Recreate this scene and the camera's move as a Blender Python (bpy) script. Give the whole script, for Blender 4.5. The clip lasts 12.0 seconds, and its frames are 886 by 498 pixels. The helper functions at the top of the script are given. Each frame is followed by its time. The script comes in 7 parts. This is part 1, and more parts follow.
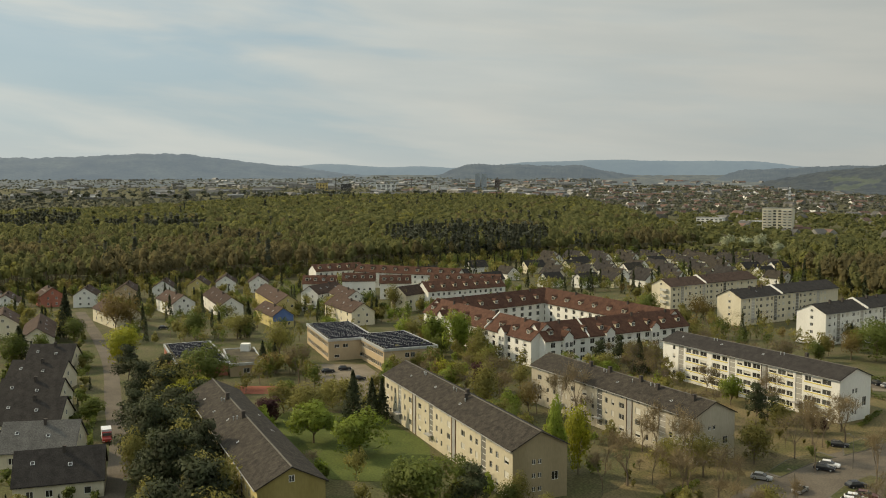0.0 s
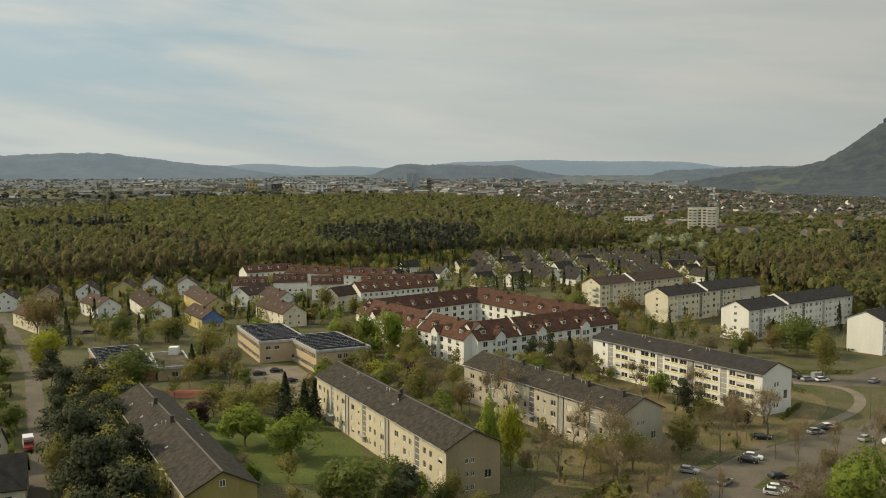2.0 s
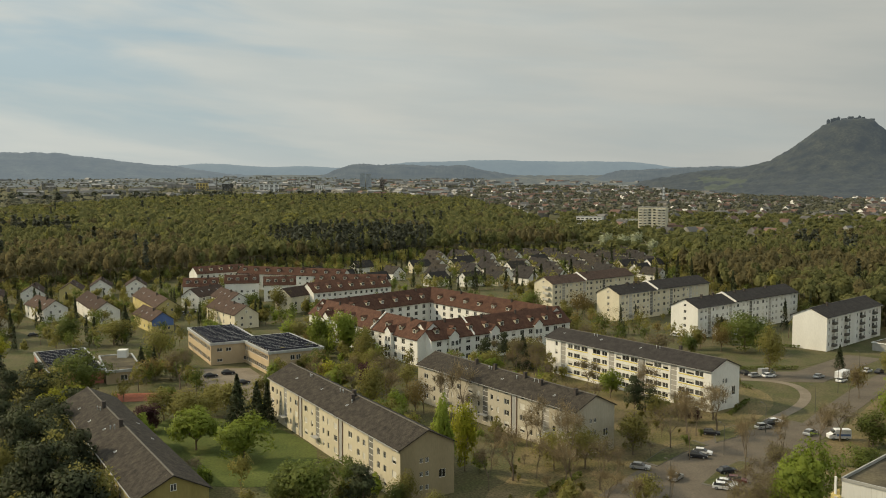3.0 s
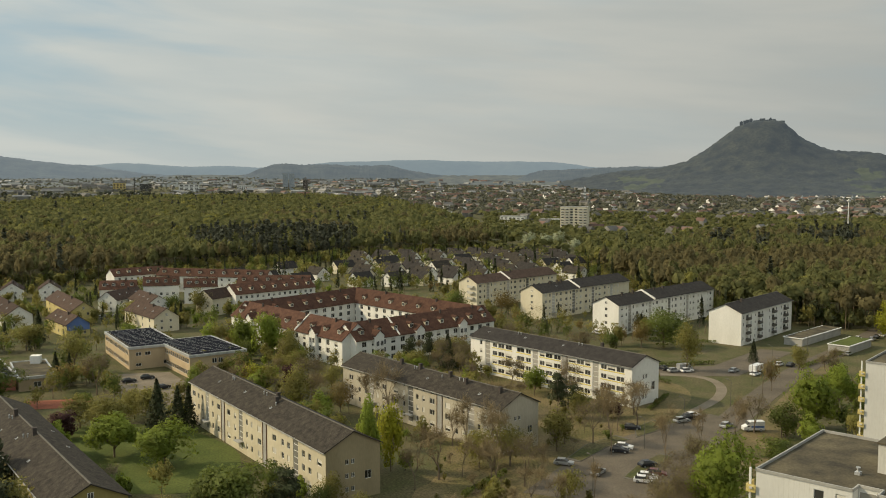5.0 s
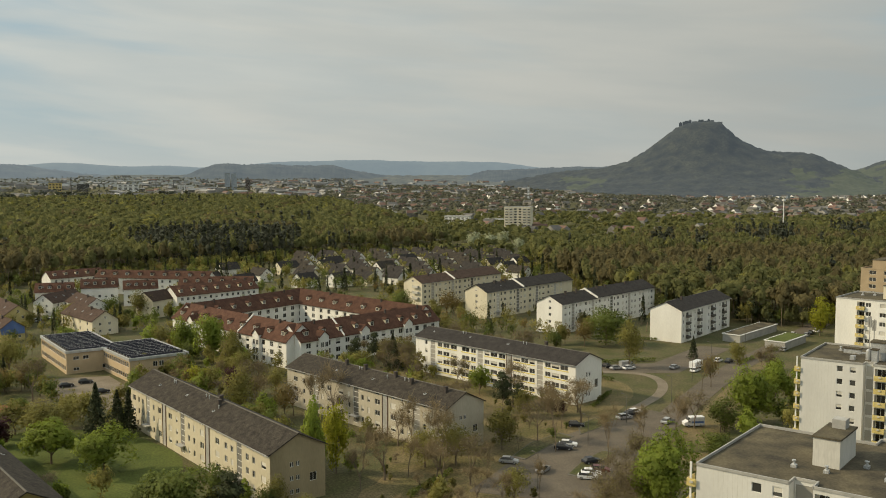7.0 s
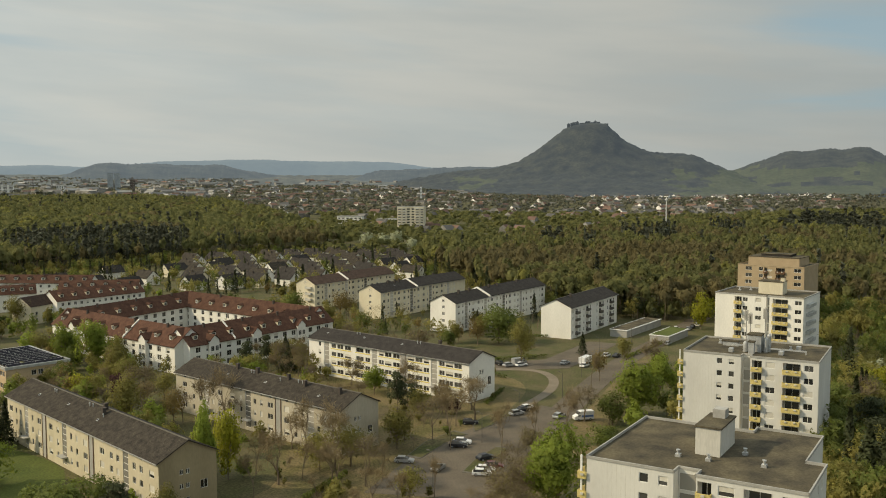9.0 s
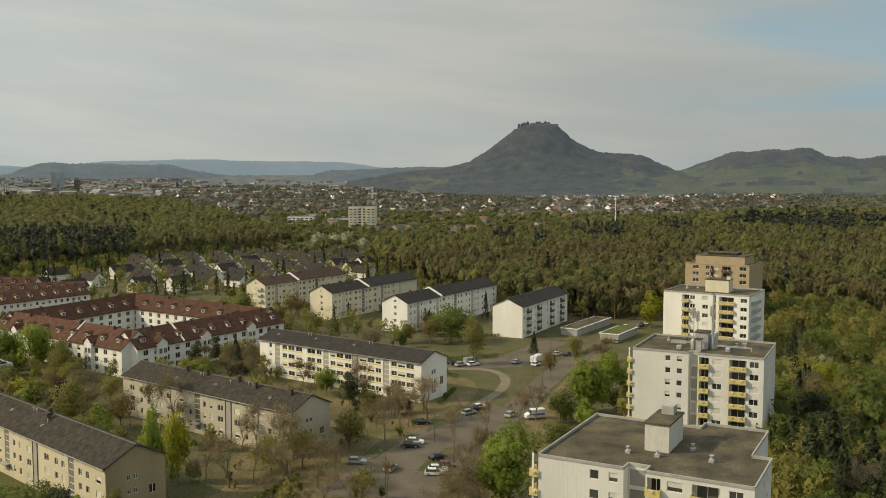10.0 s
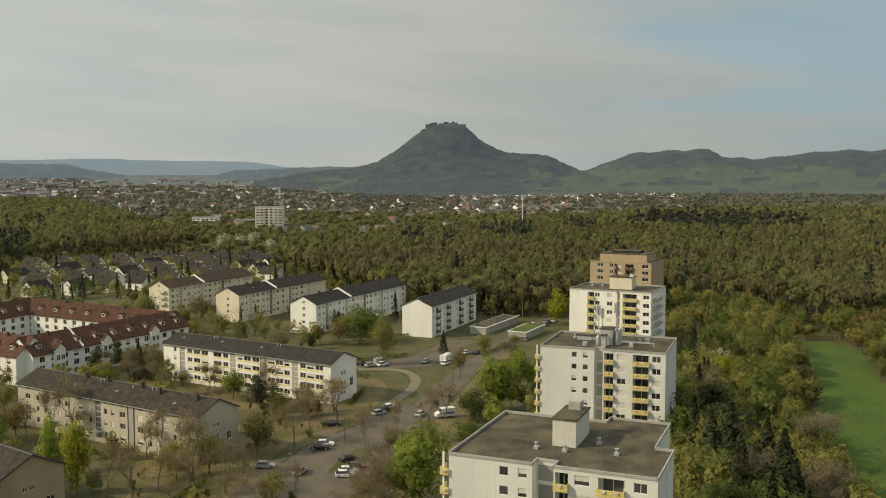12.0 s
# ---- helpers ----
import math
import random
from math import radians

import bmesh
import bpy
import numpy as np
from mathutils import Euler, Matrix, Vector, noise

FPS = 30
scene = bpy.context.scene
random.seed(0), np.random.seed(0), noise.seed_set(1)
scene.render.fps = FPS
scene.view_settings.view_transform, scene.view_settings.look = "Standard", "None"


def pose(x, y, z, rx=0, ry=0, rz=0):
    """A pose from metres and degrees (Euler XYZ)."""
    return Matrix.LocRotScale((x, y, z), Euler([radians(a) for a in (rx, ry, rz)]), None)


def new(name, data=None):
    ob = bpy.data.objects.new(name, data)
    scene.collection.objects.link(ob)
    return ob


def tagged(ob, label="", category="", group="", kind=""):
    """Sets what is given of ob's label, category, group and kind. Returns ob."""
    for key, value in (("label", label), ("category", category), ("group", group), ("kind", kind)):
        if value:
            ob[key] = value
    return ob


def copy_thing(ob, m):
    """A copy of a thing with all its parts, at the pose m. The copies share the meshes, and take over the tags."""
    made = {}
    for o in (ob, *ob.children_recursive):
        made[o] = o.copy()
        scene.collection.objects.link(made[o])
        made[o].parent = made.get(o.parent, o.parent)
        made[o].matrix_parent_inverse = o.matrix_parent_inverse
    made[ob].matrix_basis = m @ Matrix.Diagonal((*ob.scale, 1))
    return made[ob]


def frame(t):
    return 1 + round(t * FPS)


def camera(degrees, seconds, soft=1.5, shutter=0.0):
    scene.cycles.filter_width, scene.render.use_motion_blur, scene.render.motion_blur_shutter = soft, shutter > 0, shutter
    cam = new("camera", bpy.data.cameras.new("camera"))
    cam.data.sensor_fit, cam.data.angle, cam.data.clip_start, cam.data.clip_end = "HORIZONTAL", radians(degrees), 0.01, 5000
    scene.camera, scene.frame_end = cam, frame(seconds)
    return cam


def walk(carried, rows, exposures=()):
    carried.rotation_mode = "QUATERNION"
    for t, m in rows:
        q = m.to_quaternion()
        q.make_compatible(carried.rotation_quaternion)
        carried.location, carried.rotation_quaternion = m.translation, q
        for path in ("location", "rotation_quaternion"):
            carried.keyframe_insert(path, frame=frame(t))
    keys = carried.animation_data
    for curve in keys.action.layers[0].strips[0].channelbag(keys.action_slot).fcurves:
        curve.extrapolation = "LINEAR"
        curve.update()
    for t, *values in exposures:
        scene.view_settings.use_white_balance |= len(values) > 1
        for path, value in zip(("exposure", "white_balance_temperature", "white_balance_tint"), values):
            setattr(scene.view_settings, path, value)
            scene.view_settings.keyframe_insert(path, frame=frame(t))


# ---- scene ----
cam = camera(52.2, 12.0, soft=1.0)

PATH = [
    (0.0, pose(0, 0, 62, 85.600, 0.001, -0.000)),
    (0.5, pose(0, 0, 62, 85.601, 0.000, -0.792)),
    (1.0, pose(0, 0, 62, 85.601, -0.001, -1.967)),
    (1.5, pose(0, 0, 62, 85.601, -0.001, -3.139)),
    (2.0, pose(0, 0, 62, 85.601, -0.000, -4.296)),
    (2.5, pose(0, 0, 62, 85.601, 0.000, -5.873)),
    (3.0, pose(0, 0, 62, 85.601, 0.000, -7.263)),
    (5.0, pose(0, 0, 62, 85.599, -0.000, -12.053)),
    (5.5, pose(0, 0, 62, 85.599, -0.001, -12.738)),
    (6.0, pose(0, 0, 62, 85.599, -0.000, -13.212)),
    (6.5, pose(0, 0, 62, 85.599, -0.000, -13.964)),
    (7.0, pose(0, 0, 62, 85.599, -0.002, -15.565)),
    (9.0, pose(0, 0, 62, 85.600, -0.002, -22.335)),
    (9.5, pose(0, 0, 62, 85.601, -0.002, -23.887)),
    (10.0, pose(0, 0, 62, 85.600, -0.002, -25.407)),
    (10.5, pose(0, 0, 62, 85.600, -0.001, -26.541)),
    (11.0, pose(0, 0, 62, 85.601, 0.000, -27.888)),
    (11.5, pose(0, 0, 62, 85.599, -0.001, -29.448)),
    (12.0, pose(0, 0, 62, 85.598, -0.001, -31.183)),
]
walk(cam, PATH)

# ---- world, sun ----
SUN_DIR = Vector((-0.90, 0.30, 0.62)).normalized()   # towards the sun
sun_data = bpy.data.lights.new("sun", "SUN")
sun_data.energy, sun_data.angle, sun_data.color = 3.45, radians(1.5), (1.0, 0.83, 0.55)
sun = new("sun", sun_data)
sun.rotation_euler = SUN_DIR.to_track_quat("Z", "Y").to_euler()

world = bpy.data.worlds.new("sky")
scene.world = world
world.use_nodes = True
wn, wl = world.node_tree.nodes, world.node_tree.links
wn.clear()
w_out = wn.new("ShaderNodeOutputWorld")
w_bg = wn.new("ShaderNodeBackground")
w_bg.inputs["Strength"].default_value = 0.124
sky = wn.new("ShaderNodeTexSky")
sky.sky_type, sky.sun_disc = "NISHITA", False
sky.sun_elevation = math.asin(SUN_DIR.z)
sky.sun_rotation = math.atan2(SUN_DIR.x, SUN_DIR.y)
sky.dust_density, sky.air_density, sky.ozone_density = 3.0, 1.0, 2.0
w_co = wn.new("ShaderNodeTexCoord")
w_sep = wn.new("ShaderNodeSeparateXYZ")
wl.new(w_co.outputs["Generated"], w_sep.inputs[0])


def w_math(op, a, b):
    n = wn.new("ShaderNodeMath")
    n.operation = op
    for k, v in enumerate((a, b)):
        if isinstance(v, (int, float)):
            n.inputs[k].default_value = v
        else:
            wl.new(v, n.inputs[k])
    return n.outputs[0]


def w_ramp(fac, stops):
    n = wn.new("ShaderNodeValToRGB")
    wl.new(fac, n.inputs[0])
    el = n.color_ramp.elements
    while len(el) < len(stops):
        el.new(0.5)
    for e, (p, c) in zip(el, stops):
        e.position, e.color = p, (*c, 1) if isinstance(c, tuple) else (c, c, c, 1)
    n.color_ramp.interpolation = "EASE"
    return n.outputs[0]


# a thin cloud sheet: long soft streaks that tilt a little, with wide openings of blue between thicker reaches
w_bear = w_math("ARCTAN2", w_sep.outputs["X"], w_sep.outputs["Y"])
w_elev = w_math("ARCSINE", w_sep.outputs["Z"], 0.0)
w_vec = wn.new("ShaderNodeCombineXYZ")
wl.new(w_math("MULTIPLY", w_bear, 2.3), w_vec.inputs[0])
wl.new(w_math("ADD", w_math("MULTIPLY", w_elev, 15.0), w_math("MULTIPLY", w_bear, 1.1)), w_vec.inputs[1])
w_noise = wn.new("ShaderNodeTexNoise")
w_noise.inputs["Scale"].default_value, w_noise.inputs["Detail"].default_value = 1.15, 5
w_noise.inputs["Roughness"].default_value, w_noise.inputs["Distortion"].default_value = 0.5, 0.35
wl.new(w_vec.outputs[0], w_noise.inputs["Vector"])
w_open = w_math("MULTIPLY", w_math("COSINE", w_math("MULTIPLY", w_math("ADD", w_bear, 0.42), 4.0), 0.0), 0.17)
w_cover = w_ramp(w_math("SUBTRACT", w_noise.outputs["Fac"], w_open), [(0.26, 0.34), (0.52, 0.88), (0.66, 1.0)])
# thin veil closes towards the horizon
w_low = w_math("SUBTRACT", 1.0, w_math("MINIMUM", w_math("MULTIPLY", w_math("MAXIMUM", w_sep.outputs["Z"], 0.0), 9.0), 1.0))
w_veil = w_math("MAXIMUM", w_cover, w_math("MULTIPLY", w_low, 0.97))
# the sheet is brighter towards the sun
w_dot = wn.new("ShaderNodeVectorMath")
w_dot.operation = "DOT_PRODUCT"
wl.new(w_co.outputs["Generated"], w_dot.inputs[0])
w_dot.inputs[1].default_value = SUN_DIR
w_high = w_math("MULTIPLY", w_math("MAXIMUM", w_math("SUBTRACT", w_sep.outputs["Z"], 0.24), 0.0), 1.0)   # and brighter towards the zenith, added above the view to fill shadows
w_bright = w_math("ADD", w_math("ADD", w_math("MULTIPLY", w_dot.outputs["Value"], 0.42), 0.90), w_high)
w_shade = wn.new("ShaderNodeTexNoise")
w_shade.inputs["Scale"].default_value, w_shade.inputs["Detail"].default_value = 1.6, 4
wl.new(w_vec.outputs[0], w_shade.inputs["Vector"])
w_cloud = w_ramp(w_shade.outputs["Fac"], [(0.3, (4.0, 4.2, 3.95)), (0.7, (4.6, 4.66, 4.25))])
w_lit = wn.new("ShaderNodeVectorMath")
w_lit.operation = "SCALE"
wl.new(w_cloud, w_lit.inputs[0]), wl.new(w_bright, w_lit.inputs["Scale"])
w_blue = wn.new("ShaderNodeMix")
w_blue.data_type = "RGBA"
w_blue.inputs["Factor"].default_value = 0.8
wl.new(sky.outputs[0], w_blue.inputs["A"])
w_blue.inputs["B"].default_value = (2.2, 3.5, 4.15, 1)
w_mix = wn.new("ShaderNodeMix")
w_mix.data_type = "RGBA"
wl.new(w_veil, w_mix.inputs["Factor"])
wl.new(w_blue.outputs["Result"], w_mix.inputs["A"])
wl.new(w_lit.outputs[0], w_mix.inputs["B"])
wl.new(w_mix.outputs["Result"], w_bg.inputs["Color"])
wl.new(w_bg.outputs[0], w_out.inputs[0])

# ---- materials ----


def surface(name, c1, c2, scale=1.0, rough=0.85, bump=0.0, fine=8.0, metal=0.0, stretch=(1, 1, 1), island=0.0, objvar=0.0, trans=0.0, spec=0.3, haze_glow=None, amp=0.2, gaps=0.0, gap_scale=2.6):
    """A two-scale procedural surface: broad stains between c1 and c2, fine grain, optional bump and translucency."""
    m = bpy.data.materials.new(name)
    m.use_nodes = True
    nt = m.node_tree
    n, l = nt.nodes, nt.links
    bsdf = n["Principled BSDF"]
    co = n.new("ShaderNodeTexCoord")
    mp = n.new("ShaderNodeMapping")
    mp.inputs["Scale"].default_value = stretch
    l.new(co.outputs["Object"], mp.inputs[0])
    big = n.new("ShaderNodeTexNoise")
    big.inputs["Scale"].default_value, big.inputs["Detail"].default_value = scale, 4
    l.new(mp.outputs[0], big.inputs["Vector"])
    ramp = n.new("ShaderNodeValToRGB")
    ramp.color_ramp.elements[0].position, ramp.color_ramp.elements[1].position = 0.32, 0.68
    ramp.color_ramp.elements[0].color, ramp.color_ramp.elements[1].color = (*c1, 1), (*c2, 1)
    l.new(big.outputs["Fac"], ramp.inputs[0])
    small = n.new("ShaderNodeTexNoise")
    small.inputs["Scale"].default_value, small.inputs["Detail"].default_value = scale * fine, 3
    l.new(mp.outputs[0], small.inputs["Vector"])
    rng = n.new("ShaderNodeMapRange")
    rng.inputs["From Min"].default_value, rng.inputs["From Max"].default_value = 0.3, 0.7
    rng.inputs["To Min"].default_value, rng.inputs["To Max"].default_value = 1 - amp, 1 + amp
    l.new(small.outputs["Fac"], rng.inputs["Value"])
    val = rng.outputs[0]
    for amount, node_type, socket in ((island, "ShaderNodeNewGeometry", "Random Per Island"), (objvar, "ShaderNodeObjectInfo", "Random")):
        if amount:
            g = n.new(node_type)
            r2 = n.new("ShaderNodeMapRange")
            r2.inputs["To Min"].default_value, r2.inputs["To Max"].default_value = 1 - amount, 1 + amount
            l.new(g.outputs[socket], r2.inputs["Value"])
            mu = n.new("ShaderNodeMath")
            mu.operation = "MULTIPLY"
            l.new(val, mu.inputs[0]), l.new(r2.outputs[0], mu.inputs[1])
            val = mu.outputs[0]
    hsv = n.new("ShaderNodeHueSaturation")
    l.new(ramp.outputs[0], hsv.inputs["Color"])
    l.new(val, hsv.inputs["Value"])
    l.new(hsv.outputs[0], bsdf.inputs["Base Color"])
    bsdf.inputs["Roughness"].default_value = rough
    bsdf.inputs["Metallic"].default_value = metal
    bsdf.inputs["Specular IOR Level"].default_value = spec
    if bump:
        b = n.new("ShaderNodeBump")
        b.inputs["Strength"].default_value, b.inputs["Distance"].default_value = bump, 0.05
        l.new(small.outputs["Fac"], b.inputs["Height"])
        l.new(b.outputs[0], bsdf.inputs["Normal"])
    if haze_glow:
        bsdf.inputs["Emission Color"].default_value = (*haze_glow, 1)
        bsdf.inputs["Emission Strength"].default_value = 1.0
    if trans:
        tr = n.new("ShaderNodeBsdfTranslucent")
        l.new(hsv.outputs[0], tr.inputs["Color"])
        mx = n.new("ShaderNodeMixShader")
        mx.inputs[0].default_value = trans
        l.new(bsdf.outputs[0], mx.inputs[1]), l.new(tr.outputs[0], mx.inputs[2])
        l.new(mx.outputs[0], n["Material Output"].inputs["Surface"])
        if gaps:   # a leaf cluster has holes between its leaves
            pos = n.new("ShaderNodeNewGeometry")
            hol = n.new("ShaderNodeTexNoise")
            hol.inputs["Scale"].default_value, hol.inputs["Detail"].default_value = gap_scale, 2
            l.new(pos.outputs["Position"], hol.inputs["Vector"])
            cut = n.new("ShaderNodeMath")
            cut.operation = "GREATER_THAN"
            cut.inputs[1].default_value = gaps
            l.new(hol.outputs["Fac"], cut.inputs[0])
            clear = n.new("ShaderNodeBsdfTransparent")
            leafy = n.new("ShaderNodeMixShader")
            l.new(cut.outputs[0], leafy.inputs[0])
            l.new(clear.outputs[0], leafy.inputs[1]), l.new(mx.outputs[0], leafy.inputs[2])
            l.new(leafy.outputs[0], n["Material Output"].inputs["Surface"])
    return m


def glazing(name, c, rough=0.08):
    m = bpy.data.materials.new(name)
    m.use_nodes = True
    n, l = m.node_tree.nodes, m.node_tree.links
    b = n["Principled BSDF"]
    info = n.new("ShaderNodeObjectInfo")
    r = n.new("ShaderNodeValToRGB")
    el = r.color_ramp.elements
    el[0].position, el[0].color = 0.0, (*[v * 0.4 for v in c], 1)
    el[1].position, el[1].color = 1.0, (*[v * 1.7 for v in c], 1)
    l.new(info.outputs["Random"], r.inputs[0])
    l.new(r.outputs[0], b.inputs["Base Color"])
    b.inputs["Roughness"].default_value = rough
    b.inputs["Specular IOR Level"].default_value = 0.5
    return m


